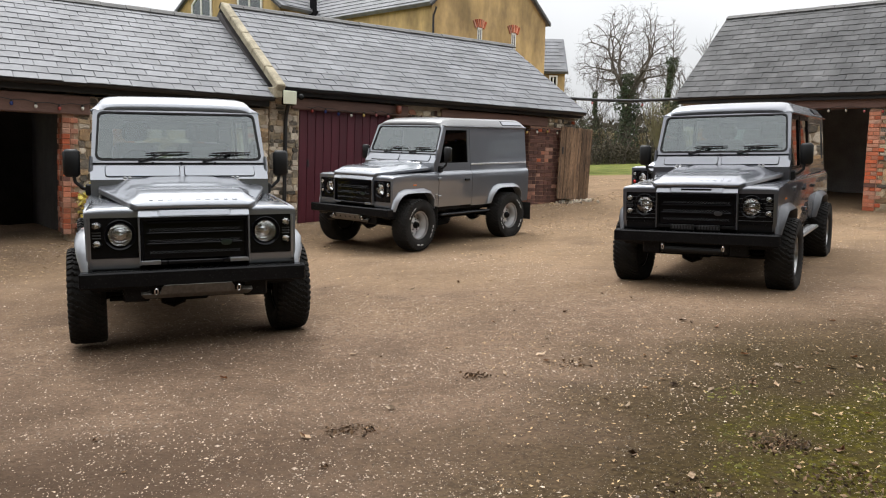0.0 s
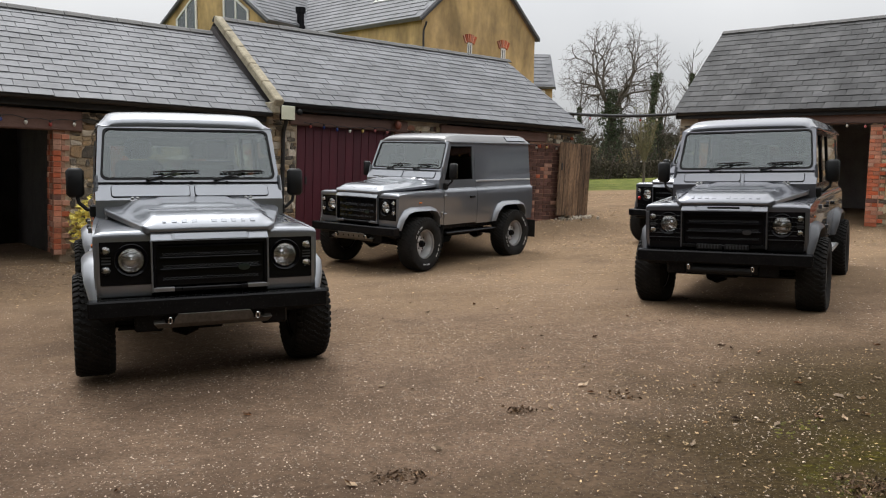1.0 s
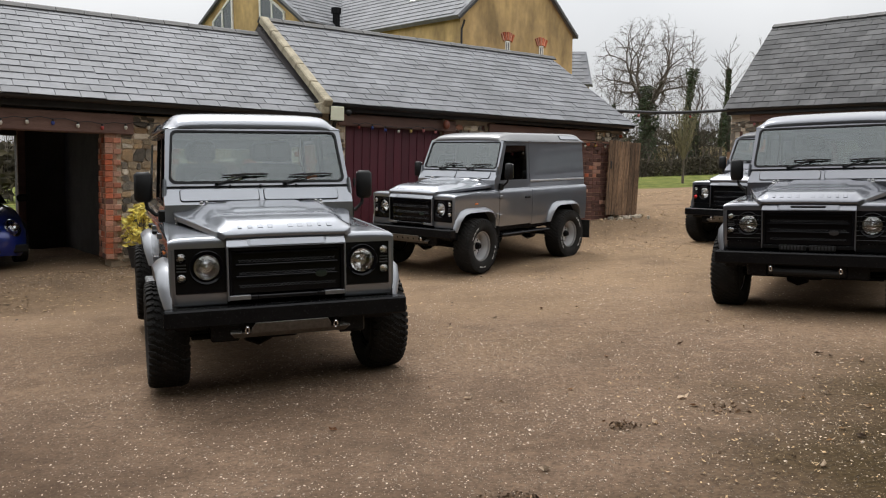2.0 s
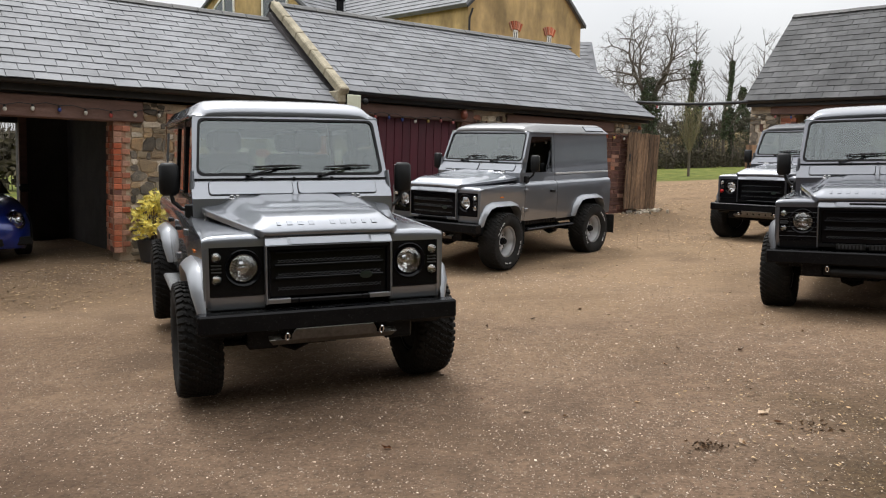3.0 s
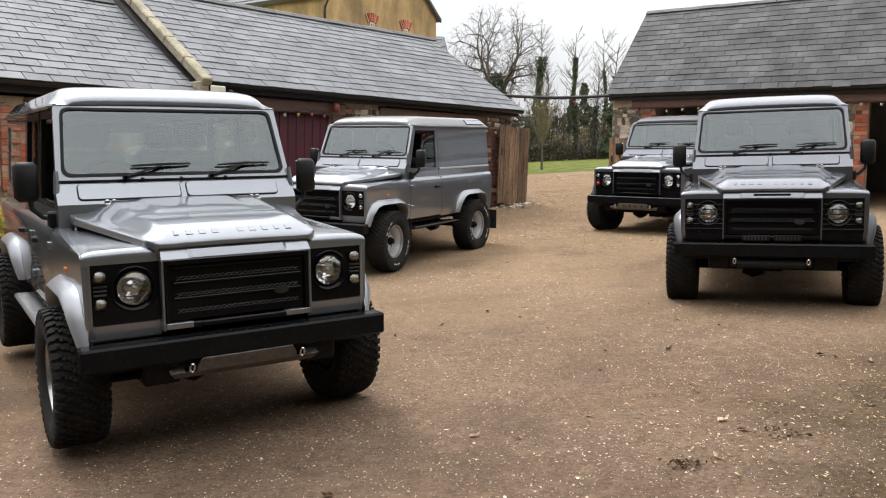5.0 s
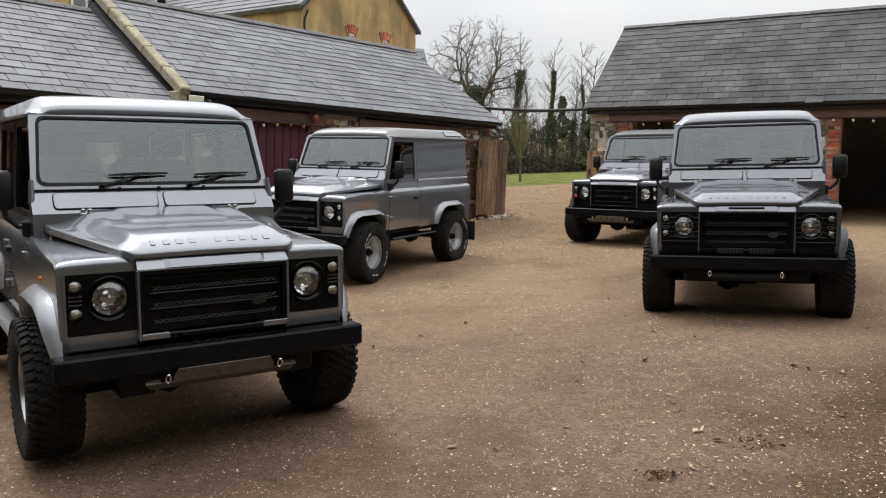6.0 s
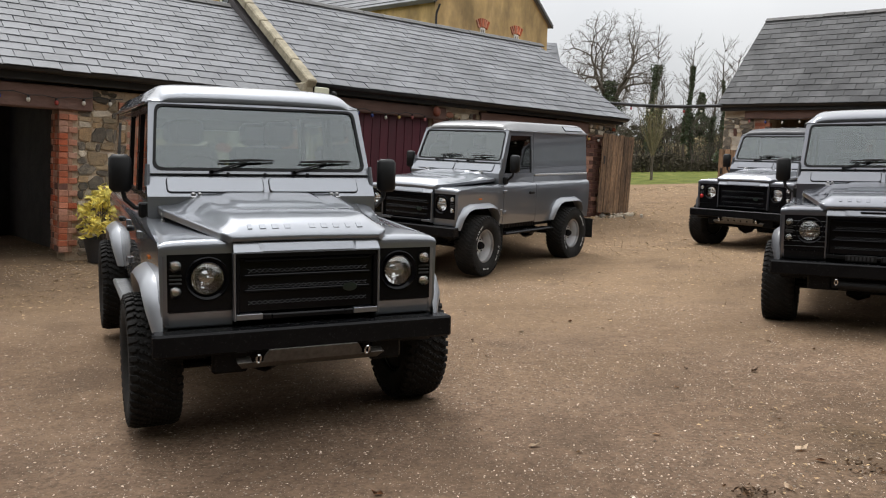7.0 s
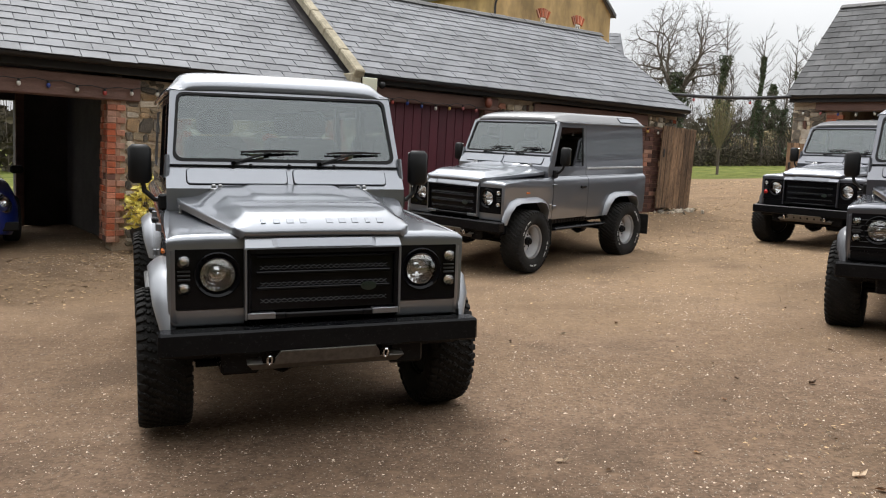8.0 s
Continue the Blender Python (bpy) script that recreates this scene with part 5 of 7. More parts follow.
def off_roader(m, base, style, label, paint_mat, lamp_mat, dark_nose=False, ribbed=False, amber=False, dark_low=False, holes=True, roof_mat=None, steer=0):
    car = thing("off_road_vehicle", m, label, "car", "parked off-road vehicles")
    P = paint_mat
    back = base + (0.7 if base < 2.5 else 0.93)
    # chassis and underside
    bm = bmesh.new()
    for x in (-0.36, 0.36):
        rbox(bm, (x - 0.05, -0.55, 0.5), (x + 0.05, back - 0.05, 0.64), 0.01)
    rbox(bm, (-0.74, 0.5, 0.6), (0.74, back - 0.03, 0.68), 0.01)
    rbox(bm, (-0.55, -0.35, 0.55), (0.55, 0.5, 0.8), 0.02)
    part("chassis", bm, SATIN_BLACK, car)
    bm = bmesh.new()
    rbox(bm, (-0.22, 0.2, 0.42), (0.2, 1.5, 0.62), 0.05)
    rbox(bm, (-0.62, 1.1, 0.44), (-0.3, 1.75, 0.62), 0.03)
    part("gearbox", bm, SATIN_BLACK, car)
    # sump with a wide tray, added to keep light from under the nose
    bm = bmesh.new()
    rbox(bm, (-0.5, -0.44, 0.43), (0.5, 0.46, 0.56), 0.04)
    rbox(bm, (-0.2, -0.3, 0.36), (0.15, 0.3, 0.5), 0.05)
    part("engine_sump", bm, SATIN_BLACK, car)
    for x in (-0.46, 0.46):
        bm = bmesh.new()
        rbox(bm, (x - 0.1, -0.56, 0.42), (x + 0.1, -0.3, 0.56), 0.015)
        part("chassis_horn", bm, SATIN_BLACK, car)
    bm = bmesh.new()
    tube(bm, [(0.28, 0.4, 0.5), (0.3, 1.2, 0.46), (0.3, base - 0.4, 0.48), (0.42, base + 0.2, 0.62), (0.5, back - 0.1, 0.5)], 0.03, 8)
    tube(bm, [(0.3, 1.25, 0.46), (0.3, 1.85, 0.46)], 0.085, 12)
    part("exhaust", bm, SATIN_BLACK, car, angle=50)
    for y in (0, base):
        bm = bmesh.new()
        tube(bm, [(-0.7, y, AXLE_Z), (0.7, y, AXLE_Z)], 0.05, 10)
        lathe(bm, [(-0.12, 0.02), (-0.1, 0.11), (0.0, 0.15), (0.1, 0.11), (0.12, 0.02)], 16, "X", pose(-0.15 if y == 0 else 0.1, y, AXLE_Z))
        part("axle", bm, SATIN_BLACK, car, angle=50)
        for x in (-0.5, 0.5):
            bm = bmesh.new()
            tube(bm, [(x, y - 0.05 + 0.1, AXLE_Z + 0.02), (x * 0.9, y + 0.06, 0.8)], 0.03, 8)
            part("damper", bm, SATIN_BLACK, car)
    bm = bmesh.new()
    tube(bm, [(-0.66, -0.16, AXLE_Z - 0.02), (0.66, -0.16, AXLE_Z - 0.02)], 0.022, 8)
    part("steering_rod", bm, SATIN_BLACK, car)
    for x in (-TRACK, TRACK):
        wheel(car, x, 0, steer, 13 if x > 0 else 40, style == "van")
        wheel(car, x, base, 0, 77 if x > 0 else 21, style == "van")
        s = 1 if x > 0 else -1
        for cy in (0, base):
            # inner arch liner
            bm = bmesh.new()
            cut = arch_cut(cy)
            loft(bm, [[(s * 0.78, y, z) for y, z in cut], [(s * 0.42, y, z) for y, z in cut]])
            part("arch_liner", bm, CABIN, car)
        bm = bmesh.new()
        o, q = (1.0, 0.52) if style == "van" else (0.92, 0.45)
        rbox(bm, (-o if s < 0 else 0.66, base + q, 0.3), (-0.66 if s < 0 else o, base + q + 0.015, 0.6), 0.005)
        part("mud_flap", bm, RUBBER, car)
        bm = bmesh.new()
        rbox(bm, (s * 0.9 if s < 0 else 0.66, 0.46, 0.32), (-0.66 if s < 0 else 0.9, 0.472, 0.66), 0.005)
        part("mud_flap", bm, RUBBER, car)
    for side in (-1, 1):
        a0 = arch_cut(0)
        a1 = arch_cut(base)
        wing = part("front_wing", bmesh.new(), None, car)
        panel("wing_side", wing, [(-0.47, 0.7), (-0.45, 0.7)] + a0 + [(0.5, 0.62), (0.575, 0.62), (0.575, 1.2), (0.2, 1.175), (-0.4, 1.14), (-0.445, 1.128), (-0.463, 1.1), (-0.47, 1.05)], P, side)
        # wing top, from the rounded outer edge to the bonnet
        bm = bmesh.new()
        rings = []
        for y, z, drop in ((-0.4745, 1.075, 0.0), (-0.4755, 1.105, 0.001), (-0.4745, 1.122, 0.003), (-0.47, 1.135, 0.006), (-0.461, 1.1455, 0.011), (-0.448, 1.152, 0.016), (-0.425, 1.156, 0.021), (-0.1, 1.168, 0.026), (0.3, 1.184, 0.028), (0.575, 1.197, 0.028)):
            o = 0.812
            rings.append([(side * (o + 0.006), y, z - 2.2 * drop), (side * o, y, z - drop), (side * (o - 0.03), y, z - drop * 0.25), (side * (o - 0.07), y, z), (side * 0.62, y, z + 0.004), (side * 0.42, y, z + 0.004)])
        loft(bm, rings)
        facing_up(bm)
        part("wing_top", bm, P, wing, angle=30)
        flare(car, 0, side, FLARE_SILVER if P == PAINT else FLARE_DARK)
        flare(car, base, side, FLARE_SILVER if P == PAINT else FLARE_DARK)
        # doors
        d0, d1 = 0.585, 1.43
        doors = [(d0, d1)]
        if style == "wagon" and base > 2.5:
            doors.append((1.44, 2.22))
        for i, (a, b) in enumerate(doors):
            door = part("door", bmesh.new(), None, car)
            low = [(a, 0.64), (b, 0.64)]
            if i == 1:
                low = [(a, 0.64), (base - 0.5, 0.64), (base - 0.46, 0.8), (b, 0.9)]
            panel("door_skin", door, low + [(b, 1.3), (a, 1.3)], P, side)
            # window frame with rounded opening
            lean = 0.16 if i == 0 else 0
            bm = bmesh.new()
            o = [(a, 1.3), (b, 1.3), (b, 1.935), (a + lean + 0.05, 1.935)]
            h = [(a + 0.075, 1.335), (b - 0.055, 1.335), (b - 0.055, 1.88), (a + lean + 0.095, 1.88)]
            for q in range(4):
                w2 = (q + 1) % 4
                quad = [o[q], o[w2], h[w2], h[q]]
                out_ = [bm.verts.new((side * side_x(z), y, z)) for y, z in quad]
                in_ = [bm.verts.new((side * (side_x(z) - 0.03), y, z)) for y, z in quad]
                for f in (out_, in_[::-1], (out_[2], out_[3], in_[3], in_[2]), (out_[0], in_[0], in_[1], out_[1])):
                    bm.faces.new(f)
            bmesh.ops.recalc_face_normals(bm, faces=bm.faces[:])
            part("window_frame", bm, P if style == "van" else SATIN_BLACK, door)
            bm = bmesh.new()
            vs = [bm.verts.new((side * (side_x(z) - 0.016), y, z)) for y, z in h]
            bm.faces.new(vs)
            facing(bm, (side, 0, 0))
            part("side_glass", bm, DARK_GLASS, door)
            bm = bmesh.new()
            rbox(bm, (side * 0.828 - 0.02, b - 0.2, 1.04), (side * 0.828 + 0.02, b - 0.08, 1.075), 0.008)
            part("door_handle", bm, BLACK_PLASTIC, door, "black door handle")
            for z in (0.78, 1.06):
                bm = bmesh.new()
                rbox(bm, (side * 0.826 - 0.014, a - 0.03, z), (side * 0.826 + 0.014, a + 0.05, z + 0.05), 0.006)
                part("hinge", bm, P, door)
        d_end = doors[-1][1]
        # rear quarter
        if d_end > base - 0.45:
            low = [(d_end + 0.008, 0.9), (base + 0.21, 0.9), (base + 0.32, 0.87), (base + 0.41, 0.77), (base + 0.45, 0.62)]
        else:
            low = [(d_end + 0.008, 0.62)] + a1
        panel("rear_quarter", car, low + [(back, 0.62), (back, 1.3), (d_end + 0.008, 1.3)], P, side)
        # upper side
        up = [(d_end + 0.008, 1.305), (back - 0.005, 1.305), (back - 0.03, 1.94), (d_end + 0.008, 1.94)]
        if style == "van":
            panel("upper_side", car, up, P, side)
            bm = bmesh.new()
            rbox(bm, (side * 0.764 - 0.01, d_end + 0.02, 1.292), (side * 0.764 + 0.01, back - 0.02, 1.32), 0.004)
            part("waist_trim", bm, SILVER, car)
        else:
            panel("upper_side", car, [(d_end + 0.008, 1.305), (back - 0.005, 1.305), (back - 0.01, 1.38), (d_end + 0.008, 1.38)], P, side)
            panel("upper_side", car, [(d_end + 0.008, 1.86), (back - 0.025, 1.86), (back - 0.03, 1.94), (d_end + 0.008, 1.94)], P, side)
            panel("rear_pillar", car, [(back - 0.12, 1.375), (back - 0.008, 1.375), (back - 0.028, 1.865), (back - 0.12, 1.865)], P, side)
            panel("rear_pillar", car, [(d_end + 0.008, 1.375), (d_end + 0.09, 1.375), (d_end + 0.09, 1.865), (d_end + 0.008, 1.865)], P, side)
            bm = bmesh.new()
            vs = [bm.verts.new((side * (side_x(z) - 0.012), y, z)) for y, z in ((d_end + 0.08, 1.37), (back - 0.1, 1.37), (back - 0.1, 1.87), (d_end + 0.08, 1.87))]
            bm.faces.new(vs)
            facing(bm, (side, 0, 0))
            part("rear_side_glass", bm, DARK_GLASS, car)
        # gutter under the roof
        bm = bmesh.new()
        rbox(bm, (side * 0.742 - 0.012, 0.8, 1.935), (side * 0.742 + 0.012, back - 0.02, 1.955), 0.004)
        part("rain_gutter", bm, P, car)
        # skylight let into the side of the roof
        bm = bmesh.new()
        mm = pose(side * 0.698, back - 1.0 if base > 2.5 else back - 0.72, 2.016, 0, side * 50.7, 0)
        rbox(bm, (-0.052, 0, -0.004), (0.052, 0.56, 0.007), 0.003, mm)
        sk = part("roof_window", bm, SATIN_BLACK, car)
        bm = bmesh.new()
        rbox(bm, (-0.042, 0.012, 0.002), (0.042, 0.548, 0.013), 0.004, mm)
        part("pane", bm, GLOSS_BLACK if style == "wagon" else P, sk)
        # mirror
        mir = part("door_mirror", bmesh.new(), None, car, "black rectangular door mirror")
        bm = bmesh.new()
        rbox(bm, (side * 0.925 - 0.07, 0.62, 1.355), (side * 0.925 + 0.07, 0.695, 1.6), 0.026)
        part("shell", bm, BLACK_PLASTIC, mir, angle=65)
        bm = bmesh.new()
        rbox(bm, (side * 0.925 - 0.058, 0.693, 1.37), (side * 0.925 + 0.058, 0.699, 1.585), 0.003)
        part("mirror_glass", bm, CHROME, mir)
        bm = bmesh.new()
        tube(bm, [(side * 0.77, 0.63, 1.25), (side * 0.84, 0.64, 1.255), (side * 0.9, 0.65, 1.31), (side * 0.912, 0.655, 1.37)], 0.016, 8)
        rbox(bm, (side * 0.79 - 0.03, 0.6, 1.19), (side * 0.79 + 0.03, 0.68, 1.29), 0.012)
        part("arm", bm, BLACK_PLASTIC, mir)
        # side step
        step = part("side_step", bmesh.new(), None, car, "side step with a chequered tread")
        bm = bmesh.new()
        rbox(bm, (side * 0.82 - 0.075, 0.56, 0.5), (side * 0.82 + 0.075, base - 0.52, 0.535), 0.012)
        for k in range(int((base - 1.1) / 0.045)):
            rbox(bm, (side * 0.82 - 0.06, 0.58 + k * 0.045, 0.53), (side * 0.82 + 0.06, 0.6 + k * 0.045, 0.541), 0.002)
        part("tread_plate", bm, ALUMINIUM if style == "wagon" else SATIN_BLACK, step)
        for y in (0.75, base - 0.75):
            bm = bmesh.new()
            rbox(bm, (side * 0.55 - 0.2, y - 0.02, 0.49), (side * 0.55 + 0.22, y + 0.02, 0.52), 0.005)
            part("bracket", bm, SATIN_BLACK, step)
        # sill with drain slots
        bm = bmesh.new()
        rbox(bm, (side * 0.765 - 0.015, 0.5, 0.575), (side * 0.765 + 0.015, base - 0.47, 0.635), 0.006)
        for k in range(int((base - 1.1) / 0.07)):
            rbox(bm, (side * 0.783 - 0.004, 0.55 + k * 0.07, 0.58), (side * 0.783 + 0.004, 0.585 + k * 0.07, 0.645), 0.003)
        part("sill", bm, SATIN_BLACK, car)
        # side repeater and wing badge
        bm = bmesh.new()
        rbox(bm, (side * 0.821 - 0.008, -0.02, 1.0), (side * 0.821 + 0.008, 0.05, 1.02), 0.004)
        part("side_repeater", bm, AMBER, car, "small orange side lamp")
        bm = bmesh.new()
        rbox(bm, (side * 0.82 - 0.008, 0.5, 0.76), (side * 0.82 + 0.008, 0.55, 0.85), 0.006)
        part("wing_badge", bm, ALUMINIUM if style == "van" else BLACK_PLASTIC, car)
    # nose
    NP = lamp_mat
    for s in (-1, 1):
        bm = bmesh.new()
        lamp_panel(bm, min(s * 0.43, s * 0.778), max(s * 0.43, s * 0.778), -0.478, -0.42, 0.765, 1.082, s * 0.565, 0.945, 0.118)
        lp = part("lamp_panel", bm, NP, car, "lamp surround panel")
        bm = bmesh.new()
        hull(bm, [(s * x, y, z) for x in (0.43, 0.79) for y, z in ((-0.4745, 0.76), (-0.47, 0.682), (-0.464, 0.674), (-0.43, 0.674), (-0.43, 0.76))])
        part("lower_panel", bm, SATIN_BLACK if dark_low else P, car)
        bm = bmesh.new()
        turn = [(0.772, -0.44), (0.772, -0.476), (0.786, -0.4755), (0.798, -0.471), (0.808, -0.463), (0.8145, -0.452), (0.8175, -0.438), (0.8185, -0.42)]
        levels = [(0.675, 0.975, 0.02), (0.69, 0.995, 0.006), (0.71, 1.0, 0.0), (1.05, 1.0, 0.0), (1.1, 0.999, 0.001), (1.12, 0.996, 0.006), (1.135, 0.989, 0.016), (1.146, 0.978, 0.03)]
        loft(bm, [[(s * x * k, y + d, z) for x, y in turn] for z, k, d in levels])
        facing(bm, (s, -1, 0))
        part("wing_corner", bm, P, car, angle=50)
        headlamp(car, s * 0.565, -0.482, 0.945)
        small_lamp(car, s * 0.735, -0.482, 1.018, mat=None)
        small_lamp(car, s * 0.735, -0.482, 0.875, mat=RED_LENS if amber and s < 0 else None)
        for k in range(3):
            bm = bmesh.new()
            rbox(bm, (s * 0.735 - 0.032, -0.487, 0.918 + k * 0.022), (s * 0.735 + 0.032, -0.476, 0.928 + k * 0.022), 0.002)
            part("lamp_louvre", bm, MESH_GREY, lp)
        if dark_nose:
            for k in range(6):
                bm = bmesh.new()
                rbox(bm, (s * 0.6 - 0.175, -0.486, 0.795 + k * 0.046), (s * 0.6 + 0.175, -0.478, 0.802 + k * 0.046), 0.002)
                part("lamp_louvre", bm, MESH_GREY, lp)
    grille = part("grille", bmesh.new(), None, car, "black grille with three mesh bands")
    bm = bmesh.new()
    for lo, hi in (((-0.42, -0.52, 0.7), (-0.395, -0.45, 1.08)), ((0.395, -0.52, 0.7), (0.42, -0.45, 1.08)), ((-0.42, -0.52, 1.05), (0.42, -0.45, 1.085)), ((-0.42, -0.515, 0.695), (0.42, -0.45, 0.735)), ((-0.22, -0.522, 0.7), (0.22, -0.47, 0.735)), ((-0.4, -0.49, 0.74), (0.4, -0.46, 1.05))):
        rbox(bm, lo, hi, 0.008)
    for z in (0.83, 0.915, 1.0):
        rbox(bm, (-0.37, -0.516, z + 0.03), (0.37, -0.49, z + 0.046), 0.004)
    hull(bm, [(x * k, y, z) for x in (-1, 1) for k, y, z in ((0.42, -0.522, 1.081), (0.418, -0.5, 1.083), (0.385, -0.503, 1.04), (0.385, -0.48, 1.04))])
    part("frame", bm, GLOSS_BLACK, grille)
    for s in (-1, 1):
        bm = bmesh.new()
        rbox(bm, (min(s * 0.418, s * 0.432), -0.523, 0.7), (max(s * 0.418, s * 0.432), -0.45, 1.085), 0.004)
        part("side_trim", bm, P, grille)
        bm = bmesh.new()
        rbox(bm, (min(s * 0.27, s * 0.418), -0.524, 0.706), (max(s * 0.27, s * 0.418), -0.47, 0.738), 0.002)
        part("lower_strip", bm, SATIN_BLACK if dark_low else P, grille)
    bm = bmesh.new()
    for z in (0.795, 0.885, 0.975):
        for row in (0, 1):
            pts = [(-0.35 + 0.7 * k / 44, -0.512, z + row * 0.012 + (0.0045 if (k + row) % 2 else -0.0045)) for k in range(45)]
            tube(bm, pts, 0.0017, 4)
    part("mesh_band", bm, MESH_GREY, grille)
    bm = bmesh.new()
    lathe(bm, [(-0.515, 0.0), (-0.535, 0.03), (-0.537, 0.0)], 20, "Y", pose(0.24, 0, 0.87) @ Matrix.Diagonal((1.5, 1, 0.85, 1)))
    part("badge", bm, BADGE_GREEN if not dark_nose else MESH_GREY, grille, "small oval badge", angle=60)
    # slam panel over the grille
    bm = bmesh.new()
    loft(bm, [[(x * k, y, z) for k, y, z in ((1.0, -0.524, 1.082), (1.0, -0.522, 1.09), (0.99, -0.482, 1.138), (0.99, -0.47, 1.145), (0.99, -0.42, 1.145))] for x in (-0.43, 0.43)])
    facing_up(bm)
    slam = part("slam_panel", bm, P, car)
    bm = bmesh.new()
    hull(bm, [(x * k, y, z) for x in (-1, 1) for k, y, z in ((0.255, -0.5255, 1.0935), (0.265, -0.5, 1.136), (0.285, -0.5175, 1.093), (0.29, -0.484, 1.1345), (0.285, -0.5, 1.09))])
    part("slam_inset", bm, P, slam)
    if dark_nose:
        for a, b in ((-0.26, -0.01), (0.02, 0.26)):
            bm = bmesh.new()
            rbox(bm, (a, -0.535, 0.685), (b, -0.515, 0.742), 0.004)
            pl = part("plate", bm, BLACK_PLASTIC, car, "black plate")
            bm = bmesh.new()
            for k in range(7):
                rbox(bm, (a + 0.02 + k * 0.031, -0.5375, 0.697), (a + 0.037 + k * 0.031, -0.534, 0.73), 0.001)
            tagged(part("plate_marking", bm, MESH_GREY, pl), kind="stuff")
        bm = bmesh.new()
        rbox(bm, (-0.16, -0.516, 1.1), (0.16, -0.49, 1.13), 0.004)
        part("plate", bm, SATIN_BLACK, car)
    bm = bmesh.new()
    bonnet(bm)
    bon = part("bonnet", bm, P, car, "raised bonnet with a broad bulge", angle=55)
    # nine raised shapes across the bonnet's nose
    for k in range(10):
        if k == 4:
            continue
        bm = bmesh.new()
        w = (0.013, 0.018, 0.019, 0.019, 0, 0.018, 0.02, 0.018, 0.013, 0.018)[k]
        rbox(bm, (-w, -0.0025, -0.02), (w, 0.006, 0.02), 0.002, pose(-0.325 + k * 0.0722, -0.44, 1.2235, -55))
        part("raised_emblem", bm, P, bon)
    for x in (-0.47, 0.47):
        bm = bmesh.new()
        rbox(bm, (x - 0.034, 0.485, 1.335), (x - 0.006, 0.53, 1.362), 0.007)
        rbox(bm, (x + 0.006, 0.485, 1.335), (x + 0.034, 0.53, 1.362), 0.007)
        rbox(bm, (x - 0.04, 0.47, 1.318), (x + 0.04, 0.545, 1.338), 0.005)
        part("bonnet_hinge", bm, ALUMINIUM, bon)
    bm = bmesh.new()
    lathe(bm, [(1.17, 0.013), (1.195, 0.012), (1.2, 0.007), (1.225, 0.007), (1.228, 0.012), (1.24, 0.011), (1.245, 0.005), (1.268, 0.003), (1.27, 0.0)], 10, "Z", pose(-0.7, 0.36, 0))
    part("aerial_base", bm, ALUMINIUM, car, angle=40)
    # bulkhead with two flaps
    bm = bmesh.new()
    loft(bm, [[(x, 0.503, 1.18), (x, 0.5, 1.335), (x, 0.588, 1.472), (x, 0.6, 1.485), (x, 0.63, 1.485), (x, 0.63, 1.15)] for x in (-0.775, -0.74, 0.74, 0.775)], closed=True, cap=True)
    bmesh.ops.recalc_face_normals(bm, faces=bm.faces[:])
    part("bulkhead", bm, P, car)
    for s in (-1, 1):
        def flap_plate(grow, y0, y1):
            bm = bmesh.new()
            x0, x1, z0, z1, r = 0.022 - grow, 0.65 + grow, 0.01 - grow, 0.122 + grow, 0.024 + grow
            pts = []
            for cx, cz, a0 in ((x1 - r, z1 - r, 0), (x0 + r, z1 - r, 90), (x0 + r, z0 + r, 180), (x1 - r, z0 + r, 270)):
                pts += [(cx + r * math.cos(radians(a0 + a)), cz + r * math.sin(radians(a0 + a))) for a in (0, 22, 45, 68, 90)]
            at = pose(0, 0.509, 1.352, -33)
            mid_x, mid_z = (x0 + x1) / 2, (z0 + z1) / 2
            hull(bm, [at @ Vector((s * (mid_x + (x - mid_x) * (1 - q / 0.3)), y, mid_z + (z - mid_z) * (1 - q / 0.06))) for x, z in pts for y, q in ((y0, 0.0025), (y0 + 0.0025, 0.0), (y1, 0.0))])
            return bm
        flap = part("vent_flap", flap_plate(0, -0.011, 0.01), P, car, angle=25)
        part("seam", flap_plate(0.005, -0.0045, 0.016), BLACK_PLASTIC, flap)
    # windscreen
    ws = part("windscreen", bmesh.new(), None, car, "flat windscreen in a painted frame with black seal")
    lo_y, lo_z, hi_y, hi_z = 0.595, 1.475, 0.79, 1.965

    def on_screen(x, k, out=0.0):
        return (x, lo_y + (hi_y - lo_y) * k - out * 0.93, lo_z + (hi_z - lo_z) * k + out * 0.36)

    def hoop(outer, inner, d0, d1):
        """A rounded frame between two outlines given as (half width low, half width high, k low, k high, radius)."""
        def outline(o):
            wl, wh, k0, k1, r = o
            pts = []
            for cx, cy, a0 in ((1, 1, 0), (-1, 1, 90), (-1, -1, 180), (1, -1, 270)):
                w = wh if cy > 0 else wl
                kk = (k1 - r / 0.527) if cy > 0 else (k0 + r / 0.527)
                for a in range(0, 91, 30):
                    t = radians(a0 + a)
                    pts.append((cx * (w - r) + r * math.cos(t), kk + r / 0.527 * math.sin(t)))
            return pts
        bm = bmesh.new()
        o, i = outline(outer), outline(inner)
        rings = [[on_screen(x, k, d) for x, k in q] for q, d in ((o, d0), (o, d1), (i, d1), (i, d0))]
        loft(bm, rings, closed=True)
        bmesh.ops.recalc_face_normals(bm, faces=bm.faces[:])
        return bm

    part("screen_frame", hoop((0.765, 0.735, 0.0, 1.0, 0.03), (0.725, 0.695, 0.05, 0.935, 0.05), -0.03, 0.012), P, ws, angle=40)
